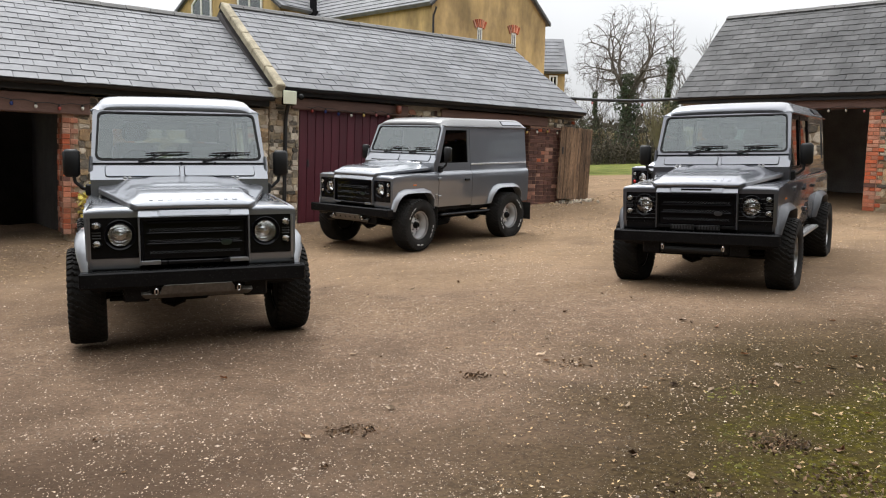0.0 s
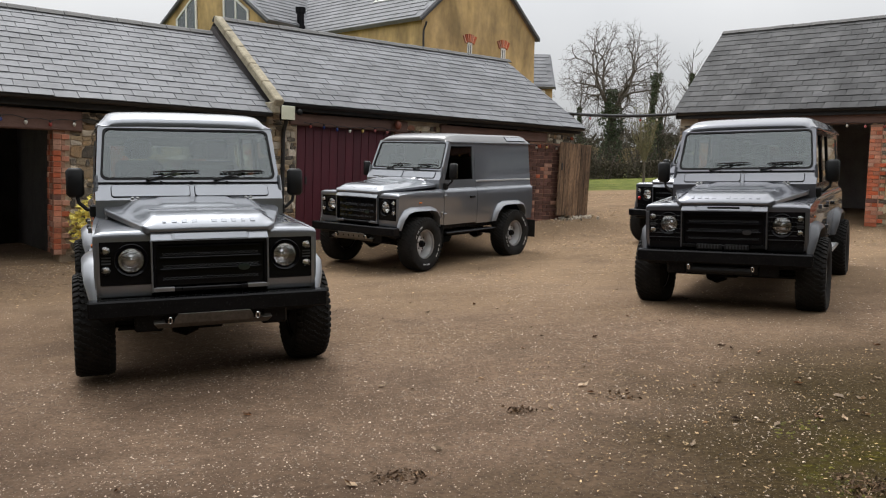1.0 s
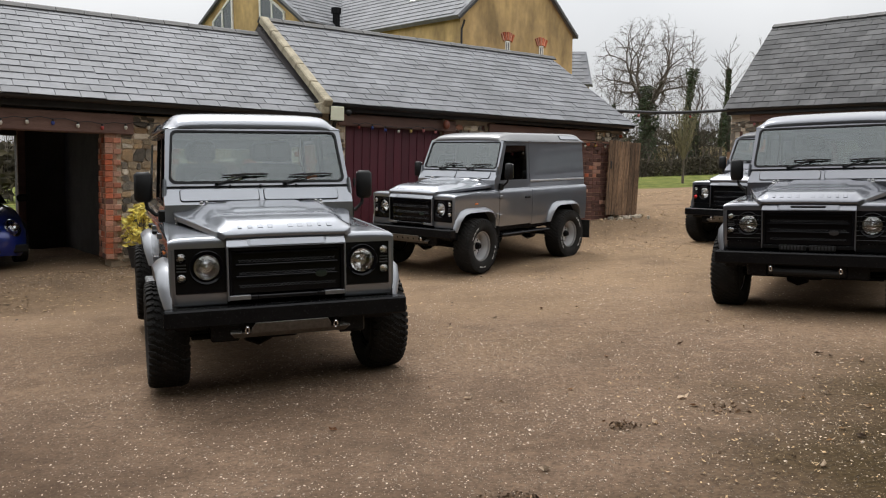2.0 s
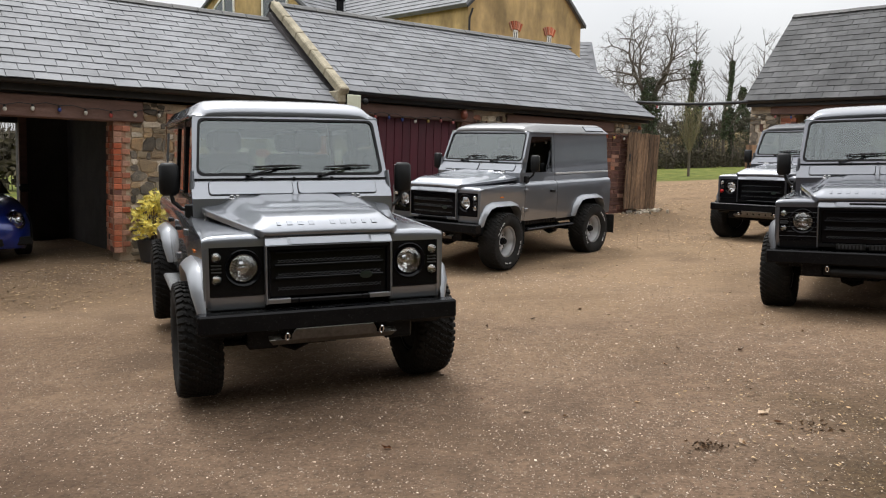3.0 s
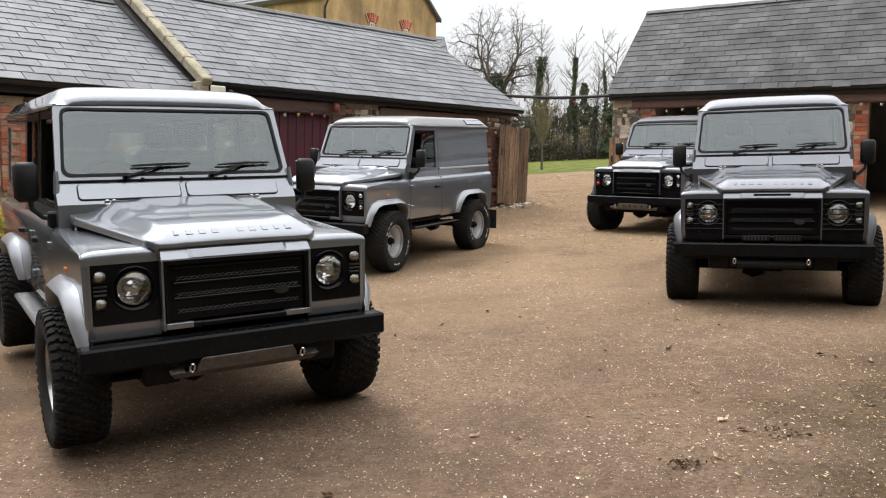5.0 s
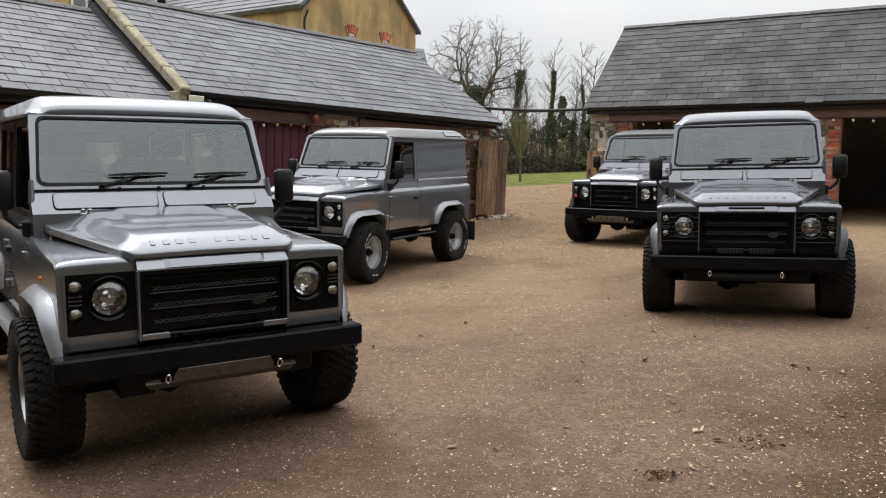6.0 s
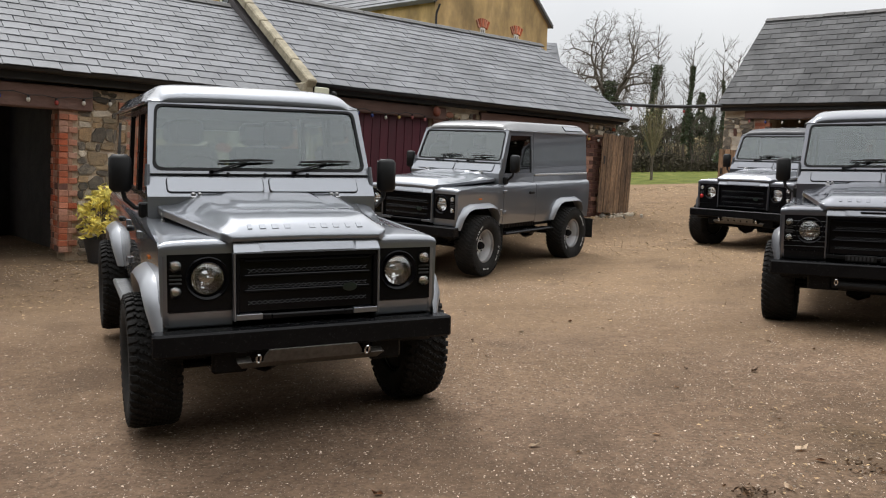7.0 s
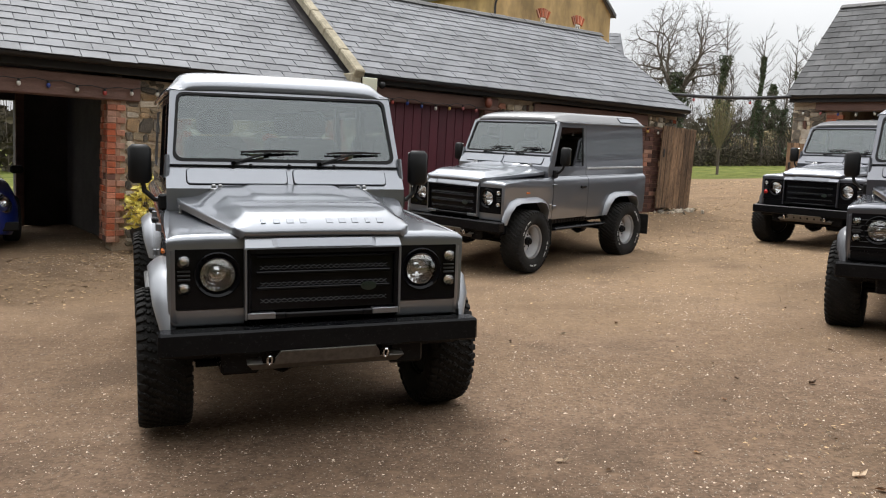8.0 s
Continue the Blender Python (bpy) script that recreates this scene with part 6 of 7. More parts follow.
    part("seal", hoop((0.73, 0.7, 0.045, 0.94, 0.05), (0.71, 0.682, 0.085, 0.91, 0.045), -0.015, 0.017), BLACK_PLASTIC, ws, angle=40)
    bm = bmesh.new()
    bm.faces.new([bm.verts.new(on_screen(x, k, 0.004)) for x, k in ((-0.72, 0.06), (0.72, 0.06), (0.692, 0.925), (-0.692, 0.925))])
    facing(bm, (0, -1, 0))
    part("pane", bm, CAR_GLASS, ws)
    for x, d in ((-0.36, 1), (0.2, 1)):
        wp = part("wiper", bmesh.new(), None, ws)
        bm = bmesh.new()
        a, b = Vector(on_screen(x, 0.02, 0.03)), Vector(on_screen(x + 0.24, 0.16, 0.045))
        tube(bm, [a, b], [0.01, 0.007], 6)
        part("arm", bm, BLACK_PLASTIC, wp)
        bm = bmesh.new()
        tube(bm, [on_screen(x + 0.05, 0.165, 0.03), on_screen(x + 0.24, 0.175, 0.04), on_screen(x + 0.43, 0.185, 0.03)], [0.006, 0.011, 0.006], 6)
        part("blade", bm, RUBBER, wp)
        bm = bmesh.new()
        lathe(bm, [(-0.02, 0.014), (0.015, 0.013), (0.02, 0.0)], 12, "Y", Matrix.Translation(a))
        part("spindle", bm, BLACK_PLASTIC, wp)
    bm = bmesh.new()
    rbox(bm, (-0.75, 0.572, 1.474), (0.75, 0.598, 1.483), 0.003)
    part("gasket", bm, BLACK_PLASTIC, ws)
    for x in (-0.25, 0, 0.3):
        bm = bmesh.new()
        rbox(bm, (x - 0.01, 0.565, 1.468), (x + 0.01, 0.597, 1.492), 0.004)
        part("screen_clamp", bm, BLACK_PLASTIC, ws)
    for s in (-1, 1):
        bm = bmesh.new()
        tube(bm, [(s * 0.768, 0.565, 1.4), (s * 0.764, 0.585, 1.54)], [0.022, 0.014], 8)
        part("screen_hinge", bm, P, ws)
    # roof and rear
    bm = bmesh.new()
    roof(bm, 0.8, back - 0.02, ribbed)
    part("roof", bm, roof_mat or P, car, angle=42)
    if ribbed:
        for x in (-0.42, -0.14, 0.14, 0.42):
            bm = bmesh.new()
            rbox(bm, (x - 0.03, 1.05, 2.088), (x + 0.03, back - 0.12, 2.106), 0.008)
            part("roof_rib", bm, roof_mat or P, car)
    bm = bmesh.new()
    rbox(bm, (-0.755, back - 0.035, 0.64), (0.755, back - 0.005, 1.3), 0.01)
    rbox(bm, (-0.72, back - 0.045, 1.82), (0.72, back - 0.02, 1.95), 0.01)
    for s in (-1, 1):
        rbox(bm, (s * 0.64 - 0.09, back - 0.045, 1.28), (s * 0.64 + 0.09, back - 0.015, 1.82), 0.01)
    part("tail_panel", bm, P, car)
    bm = bmesh.new()
    bm.faces.new([bm.verts.new(p) for p in ((-0.6, back - 0.03, 1.28), (0.6, back - 0.03, 1.28), (0.6, back - 0.03, 1.82), (-0.6, back - 0.03, 1.82))])
    facing(bm, (0, 1, 0))
    part("tail_glass", bm, CAR_GLASS, car)
    # bumper, guard and towing eyes
    bm = bmesh.new()
    rbox(bm, (-0.87, -0.625, 0.545), (0.87, -0.5, 0.672), 0.012)
    part("front_bumper", bm, SATIN_BLACK, car, "square black steel bumper")
    bm = bmesh.new()
    rbox(bm, (-0.8, -0.5, 0.5), (0.8, -0.36, 0.662), 0.02)
    part("valance", bm, SATIN_BLACK, car)
    guard = part("steering_guard", bmesh.new(), None, car, "bare aluminium steering guard with round holes" if not dark_nose else "black drum below the bumper with chrome shackles")
    bm = bmesh.new()
    gm = pose(0, -0.628, 0.543, 20)
    if dark_nose:
        tube(bm, [(-0.3, -0.55, 0.475), (0.3, -0.55, 0.475)], 0.045, 12)
        rbox(bm, (-0.36, -0.56, 0.44), (-0.3, -0.5, 0.55), 0.01)
        rbox(bm, (0.3, -0.56, 0.44), (0.36, -0.5, 0.55), 0.01)
    else:
        hull(bm, [gm @ Vector(p) for p in ((-0.43, -0.004, -0.062), (0.43, -0.004, -0.062), (0.43, 0.002, -0.062), (-0.43, 0.002, -0.062), (-0.4, 0.018, -0.112), (0.4, 0.018, -0.112), (0.4, 0.024, -0.11), (-0.4, 0.024, -0.11))])
        hull(bm, [gm @ Vector(p) for y in (-0.006, 0.0045) for p in ((-0.29, y, -0.066), (0.29, y, -0.066), (0.285, y, -0.03), (0.26, y, 0.012), (-0.26, y, 0.012), (-0.285, y, -0.03))])
        rbox(bm, (-0.43, -0.002, -0.067), (-0.35, 0.07, -0.06), 0.002, gm)
        rbox(bm, (0.35, -0.002, -0.067), (0.43, 0.07, -0.06), 0.002, gm)
    plate = part("plate" if not dark_nose else "winch_drum", bm, DUSTY_ALLOY if not dark_nose else BLACK_PLASTIC, guard)
    # black discs set on the plate in place of shaded openings
    if holes and not dark_nose:
        for k in range(6):
            bm = bmesh.new()
            lathe(bm, [(-0.0075, 0.0), (-0.0075, 0.014), (-0.003, 0.014)], 12, "Y", gm @ pose(-0.27 + 0.108 * k, 0, -0.034))
            part("hole", bm, SATIN_BLACK, plate)
    for x in (-0.318, 0.318):
        bm = bmesh.new()
        ring = [gm @ Vector((x + 0.013 * math.cos(q), -0.012, -0.035 + 0.026 * math.sin(q))) for q in [math.pi * 2 * k / 10 for k in range(11)]]
        tube(bm, ring, 0.006, 6)
        part("shackle", bm, CHROME, guard)
    # cabin
    bm = bmesh.new()
    rbox(bm, (-0.72, 0.62, 1.15), (0.72, 0.86, 1.44), 0.04)
    part("dashboard", bm, CABIN, car)
    bm = bmesh.new()
    rbox(bm, (-0.7, 0.6, 0.66), (0.7, back - 0.06, 0.72), 0.01)
    rbox(bm, (-0.69, 0.9, 1.92), (0.69, back - 0.1, 1.95), 0.01)
    part("cabin_lining", bm, CABIN, car)
    seat(car, -0.36, 1.02)
    seat(car, 0.36, 1.02)
    if style == "wagon" and base > 2.5:
        seat(car, -0.33, 1.85)
        seat(car, 0.33, 1.85)
    if style == "van":
        bm = bmesh.new()
        rbox(bm, (-0.69, 1.72, 0.7), (0.69, 1.75, 1.4), 0.01)
        part("cab_partition", bm, CABIN, car)
    sw = part("steering_wheel", bmesh.new(), None, car)
    bm = bmesh.new()
    ring = []
    mm = pose(-0.36, 0.95, 1.42, 62)
    for k in range(24):
        a = 2 * math.pi * k / 24
        c = Vector((0.2 * math.cos(a), 0.2 * math.sin(a), 0))
        u = c.normalized()
        ring.append([mm @ (c + u * (0.014 * math.cos(b)) + Vector((0, 0, 0.014 * math.sin(b)))) for b in [2 * math.pi * q / 6 for q in range(6)]])
    loft(bm, ring + [ring[0]], closed=True)
    tube(bm, [mm @ Vector((-0.2, 0, 0)), mm @ Vector((0.2, 0, 0))], 0.014, 6)
    tube(bm, [mm @ Vector((0, 0, 0)), mm @ Vector((0, 0, -0.25))], 0.03, 6)
    part("rim", bm, CABIN, sw)
    # the short cars stand a little lower above the waist
    for piece in car.children_recursive if base < 2.5 else []:
        for v in piece.data.vertices:
            if v.co.z > 1.475:
                v.co.z = 1.475 + (v.co.z - 1.475) * 0.945
    return car


off_roader(pose(-2.208, 6.779, -0.06, 0.0, -0.3, 23.4), 2.794, "wagon", "grey metallic off-road wagon with black grille and wide all-terrain tyres", PAINT, GLOSS_BLACK, holes=False)
off_roader(pose(-1.187, 12.833, 0.0, 0.6, 0.6, -39.6), 2.36, "van", "short grey metallic hard-top off-roader parked by maroon doors", PAINT, GLOSS_BLACK, steer=4, roof_mat=PAINT_DARK_REFLECTION)
off_roader(pose(2.946, 9.017, 0.073, 0.6, -1.6, -30.4), 2.794, "wagon", "dark grey off-road wagon with louvred black nose, on the open yard", PAINT_DARK, GLOSS_BLACK, dark_nose=True, dark_low=True)
off_roader(pose(4.316, 15.045, 0.123, 0.2, -0.3, -49.0), 2.36, "wagon", "dark grey off-roader with ribbed roof, parked before the barn", PAINT_DARK, GLOSS_BLACK, ribbed=True, amber=True, dark_low=True, roof_mat=ROOF_DARK, steer=-10)

# ---- the ochre house ----
HOUSE = pose(-0.87, 29.57, 0.176, 0, 0, 45.2)
gable_block("ochre_house", HOUSE, 6.42, 12.0, 6.45, 9.1, "ochre rendered farmhouse with slate roof and narrow arched windows", [(2.48, 5.2), (4.43, 5.2)], 0.2)
gable_block("ochre_house_wing", pose(-12.55, 36.83, 0, 0, 0, -33.1), 6.5, 7.0, 7.05, 9.5, "ochre rendered gabled wing of the farmhouse with slate roof")
gable_block("ochre_lean_to", pose(5.4, 41.0, 0, 0, 0, 90), 4.0, 5.0, 5.3, 7.0, "small ochre annexe with slate roof behind the farmhouse")
downpipe(HOUSE @ pose(0.03, 0, 0), 6.3, "dark downpipe on the corner of the ochre house")


def sloped_light(m, w, h0, h1, label):
    """A white-framed gable light whose head follows the roof."""
    top = thing("gable_window", m, label, "window")
    bm = bmesh.new()

    def bar(xa, xb, z0, f):
        hull(bm, [(x, y, z) for x in (xa, xb) for y in (-0.06, 0.0) for z in (z0(x), f(x))])

    def head(x):
        return h0 + (h1 - h0) * x / w

    bar(0, 0.09, lambda x: 0, head)
    bar(w - 0.09, w, lambda x: 0, head)
    bar(w / 2 - 0.04, w / 2 + 0.04, lambda x: 0, head)
    bar(0.0, w, lambda x: head(x) - 0.1, lambda x: head(x) + 0.004)
    bar(0.0, w, lambda x: 0, lambda x: 0.08)
    part("frame", bm, WHITE_PAINT, top)
    for k in (0, 1):
        xa, xb = k * w / 2 + 0.03, (k + 1) * w / 2 - 0.03
        bm = bmesh.new()
        hull(bm, [(x, y, z) for x in (xa, xb) for y in (-0.03, -0.024) for z in (0.03, head(x) - 0.03)])
        part("pane", bm, CAR_GLASS, top)
        # pale sheet added behind the glass in place of the sky seen in it
        bm = bmesh.new()
        hull(bm, [(x, y, z) for x in (xa, xb) for y in (-0.012, -0.006) for z in (0.03, head(x) - 0.03)])
        part("blind", bm, WHITE_PAINT, top)
    return top


WING = pose(-12.05, 36.5, 0, 0, 0, -33.1)
sloped_light(WING @ pose(0.6, -0.01, 5.6), 1.3, 1.9, 2.95, "white-framed glazing under the verge of the ochre gable")
sloped_light(WING @ pose(3.5, -0.01, 5.6), 1.46, 3.0, 1.92, "white-framed tall glazing in the ochre gable")
rooflight(pose(-6.97, 36.2, 8.14, 0, 0, -33.1) @ pose(0, 0, 0.1, 0, 37, 0), "white-framed rooflight in the slate roof")
rooflight(HOUSE @ pose(1.41, 3.28, 7.62) @ pose(0, 0, 0.16, 0, -39.5, 0), "white-framed rooflight high in the slate roof")
flue = thing("flue", pose(-6.0, 34.75, 6.85), "short black metal flue on the slate roof", "chimney")
flue_bm = bmesh.new()
lathe(flue_bm, [(0.0, 0.2), (0.25, 0.2), (0.25, 0.15), (0.75, 0.15), (0.75, 0.21), (0.98, 0.21), (0.98, 0.0)], 16, "Z")
part("pipe", flue_bm, SATIN_BLACK, flue, angle=40)
glazed_light(pose(4.62, 40.97, 4.5), 0.42, 0.62, "small white window in the ochre annexe")


# ---- trees and growth ----
def leaf(bm, p, rnd, s):
    """A small folded leaf or clump."""
    m = Matrix.Translation(p) @ Euler((rnd.uniform(0, 6), rnd.uniform(0, 6), rnd.uniform(0, 6))).to_matrix().to_4x4()
    s *= rnd.uniform(0.6, 1.3)
    vs = [bm.verts.new(m @ Vector(q)) for q in ((0, -s, 0), (s * 0.5, 0, s * 0.15), (0, s, 0), (-s * 0.5, 0, s * 0.15))]
    bm.faces.new((vs[0], vs[1], vs[2]))
    bm.faces.new((vs[0], vs[2], vs[3]))


def thicket(name, x0, x1, y, depth, h, count, mat, label, seed, size=0.14, stems=60):
    """A hedge or bank of growth: stems and many small leaves."""
    rnd = random.Random(seed)
    top = tagged(thing(name, pose(0, 0, 0), label, "hedge"), kind="stuff")
    bm = bmesh.new()
    for k in range(count):
        x = rnd.uniform(x0, x1)
        hh = h * (0.7 + 0.45 * noise.noise((x * 0.25, seed, 0)) + 0.15 * noise.noise((x * 1.1, seed, 3)))
        z = hh * rnd.random() ** 0.7
        yy = y + rnd.uniform(-0.5, 0.5) * depth * (1.1 - z / (h * 1.4))
        leaf(bm, Vector((x, yy, land(x, yy) + z)), rnd, size)
    part("leaves", bm, mat, top)
    bm = bmesh.new()
    for k in range(stems):
        x = rnd.uniform(x0, x1)
        yy = y + rnd.uniform(-0.4, 0.4) * depth
        z0 = land(x, yy)
        tube(bm, [(x, yy, z0), (x + rnd.uniform(-0.3, 0.3), yy, z0 + h * 0.6), (x + rnd.uniform(-0.6, 0.6), yy, z0 + h * rnd.uniform(0.9, 1.4))], [0.03, 0.02, 0.008], 4, cap=False)
    part("stems", bm, TWIG, top)
    return top


def conifer(x, y, h, r, seed, label):
    """A dark evergreen: drooping tiers of small needle clumps round a trunk."""
    rnd = random.Random(seed)
    top = thing("evergreen_tree", pose(x, y, land(x, y)), label, "tree")
    bm = bmesh.new()
    tube(bm, [(0, 0, 0), (0.1, 0, h * 0.5), (0, 0, h)], [0.16, 0.1, 0.02], 7)
    part("trunk", bm, BARK, top, angle=60)
    bm = bmesh.new()
    for k in range(1500):
        z = h * (0.12 + 0.88 * rnd.random())
        rr = r * (1 - (z / h) ** 1.6) * (0.55 + 0.45 * math.sin(z * 3.1 + seed)) * math.sqrt(rnd.random()) + 0.1
        a = rnd.uniform(0, 2 * math.pi)
        leaf(bm, Vector((rr * math.cos(a), rr * math.sin(a), z - rr * 0.25)), rnd, 0.2)
    part("crown", bm, IVY, top)
    return top


def crown_tree(x, y, h, foot, half, seed, label, trunk=0.3, ivy=0.0, tips=2600):
    """A bare tree whose boughs fork again and again until their twigs fill a rounded crown: foot is the crown's lower edge, half its half width."""
    rnd = random.Random(seed)
    top = thing("bare_tree", pose(x, y, land(x, y) - 0.1), label, "tree")
    big, fine = bmesh.new(), bmesh.new()
    mid, tall = foot + (h - foot) * 0.46, (h - foot) * 0.54
    ends = []
    while len(ends) < tips:
        d = Vector((rnd.gauss(0, 1), rnd.gauss(0, 1), rnd.gauss(0, 1))).normalized()
        r = rnd.random() ** 0.42 * (1 + 0.16 * noise.noise(d * 2.6 + Vector((seed, 0, 0))))
        z = d.z * tall * (1.0 if d.z > 0 else 0.7)
        ends.append(Vector((d.x * half * r, d.y * half * r, mid + z * r)))
    least = trunk / tips ** 0.47

    def fork(p, way, group):
        n = len(group)
        if n == 1:
            q = group[0]
            bow = p.lerp(q, 0.5) + Vector((rnd.gauss(0, 1), rnd.gauss(0, 1), rnd.gauss(-0.3, 1))) * 0.09 * (q - p).length
            tube(fine, [p, bow, q], [least, least * 0.8, least * 0.5], 3, cap=False)
            return
        c = sum(group, Vector()) / n
        step = (c - p) * (0.3 if n > 60 else 0.42)
        q = p + (step + way * step.length * 0.35) * 0.85 + Vector((rnd.gauss(0, 1), rnd.gauss(0, 1), rnd.gauss(0.2, 0.5))) * 0.065 * step.length
        r = least * n ** 0.47
        bow = p.lerp(q, 0.5) + Vector((rnd.gauss(0, 1), rnd.gauss(0, 1), rnd.gauss(0, 1))) * 0.05 * step.length
        tube(big if n > 25 else fine, [p, bow, q], [r, r * 0.93, r * 0.86], 7 if n > 200 else 5 if n > 25 else 3, cap=False)
        axis = Vector((rnd.gauss(0, 1), rnd.gauss(0, 1), rnd.gauss(0, 0.8)))
        for _ in range(3):  # the direction in which the ends spread most
            axis = sum(((e - c) * (e - c).dot(axis) for e in group), Vector()).normalized()
        group.sort(key=lambda e: (e - c).dot(axis))
        k = max(1, min(n - 1, round(n * rnd.uniform(0.3, 0.7))))
        for side in (group[:k], group[k:]):
            fork(q, (q - p).normalized(), side)

    base = Vector((0.1, 0, foot * 0.8))
    tube(big, [Vector((0, 0, 0)), Vector((-0.06, 0.05, foot * 0.4)), base], [trunk * 1.25, trunk * 1.08, trunk], 9, cap=False)
    fork(base, Vector((0, 0, 1)), ends)
    part("trunk", big, BARK, top, angle=60)
    part("crown", fine, TWIG, top, "fine bare winter twigs")
    if ivy:
        bm = bmesh.new()
        for k in range(int(2600 * ivy)):
            z = rnd.uniform(0.2, mid * 0.9)
            a = rnd.uniform(0, 2 * math.pi)
            rr = (0.25 + 0.75 * rnd.random()) * (1.05 - 0.6 * z / h) * (1 + 0.3 * math.sin(z * 2.1 + seed))
            leaf(bm, Vector((rr * math.cos(a), rr * math.sin(a), z)), rnd, 0.13)
        part("ivy", bm, IVY, top, "dark green ivy on the trunk")
    return top


crown_tree(12.9, 62, 11.9, 3.6, 4.3, 11, "large bare winter tree with fine rounded crown and ivied trunk", 0.31, 1.0, 5200)
crown_tree(7.4, 68, 8.4, 2.5, 2.6, 12, "smaller bare winter tree beside the hedge", 0.18, 0.3, 1500)


def slim_tree(x, y, h, lean, ivy_from, ivy_to, ivy_r, seed, label):
    """A tall thin pole with fine upswept twigs and a sleeve of ivy."""
    rnd = random.Random(seed)
    top = thing("bare_tree", pose(x, y, land(x, y) - 0.1), label, "tree")
    stem = [Vector((lean * (k / 6) ** 1.5 + 0.12 * math.sin(k * 1.7 + seed), 0.1 * math.sin(k * 2.1), h * k / 6)) for k in range(7)]
    bm = bmesh.new()
    tube(bm, stem, [0.13, 0.11, 0.095, 0.075, 0.055, 0.035, 0.012], 7, cap=False)
    part("trunk", bm, BARK, top, angle=60)
    bm = bmesh.new()
    for k in range(34):
        f = rnd.uniform(0.25, 0.97)
        i = min(5, int(f * 6))
        p = stem[i].lerp(stem[i + 1], f * 6 - i)
        a = rnd.uniform(0, 6.28)
        n = rnd.uniform(0.14, 0.3) * h * (1.15 - 0.75 * f)
        d = Vector((math.cos(a), math.sin(a), rnd.uniform(0.5, 1.3))).normalized()
        pts = [p, p + d * n * 0.5, p + d * n + Vector((0, 0, 0.16 * n))]
        tube(bm, pts, [0.024, 0.015, 0.006], 4, cap=False)
        for j in range(9):
            q = pts[0].lerp(pts[2], rnd.uniform(0.3, 1.0))
            e = (d + Vector((rnd.gauss(0, 0.6), rnd.gauss(0, 0.6), rnd.gauss(0.3, 0.4)))).normalized()
            tube(bm, [q, q + e * n * rnd.uniform(0.2, 0.45)], [0.008, 0.004], 3, cap=False)
    part("crown", bm, TWIG, top, "sparse bare winter twigs")
    bm = bmesh.new()
    for k in range(int(420 * (ivy_to - ivy_from) * (0.4 + ivy_r))):
        z = rnd.uniform(ivy_from, ivy_to)
        i = min(5, int(z / h * 6))
        p = stem[i].lerp(stem[i + 1], z / h * 6 - i)
        a = rnd.uniform(0, 6.28)
        r = ivy_r * math.sqrt(rnd.random()) * (0.75 + 0.45 * noise.noise((z * 0.9, seed, 0)) + 0.25 * math.sin(a * 2 + z))
        leaf(bm, Vector((p.x + r * math.cos(a), p.y + r * math.sin(a), z)), rnd, 0.1)
    part("ivy", bm, IVY, top, "dark green ivy on the trunk")
    return top


def young_tree(x, y, h, seed, label):
    """A vase of upright shoots on a short clean stem, with a few small leaves."""
    rnd = random.Random(seed)
    top = thing("young_tree", pose(x, y, land(x, y) - 0.05), label, "tree")
    bm = bmesh.new()
    fork = Vector((0, 0, h * 0.3))
    tube(bm, [(0, 0, 0), fork * 0.5, fork], [0.07, 0.06, 0.055], 7, cap=False)
    part("trunk", bm, BARK, top, angle=60)
    bm, lv = bmesh.new(), bmesh.new()
    for k in range(22):
        a = k * 2.4
        out = rnd.uniform(0.15, 0.95)
        tip = Vector((out * math.cos(a), out * math.sin(a), h * rnd.uniform(0.6, 1.0) - 0.3 * out))
        mid = fork.lerp(tip, 0.45) + Vector((0.18 * out * math.cos(a), 0.18 * out * math.sin(a), 0))
        pts = [fork * rnd.uniform(0.85, 1.05), mid, tip]
        tube(bm, pts, [0.03, 0.02, 0.009], 4, cap=False)
        for j in range(16):
            f = rnd.uniform(0.2, 1.0)
            q = pts[0].lerp(mid, f * 2) if f < 0.5 else mid.lerp(tip, f * 2 - 1)
            e = Vector((rnd.gauss(0, 0.6), rnd.gauss(0, 0.6), rnd.uniform(0.4, 1.2))).normalized()
            w = q + e * rnd.uniform(0.15, 0.4)
            tube(bm, [q, w], [0.01, 0.006], 3, cap=False)
            if rnd.random() < 0.35:
                leaf(lv, w, rnd, 0.06)
    part("crown", bm, SHOOT, top, "upright bare shoots")
    part("leaves", lv, SPRING_LEAF, top, "sparse yellow-green leaves")
    return top


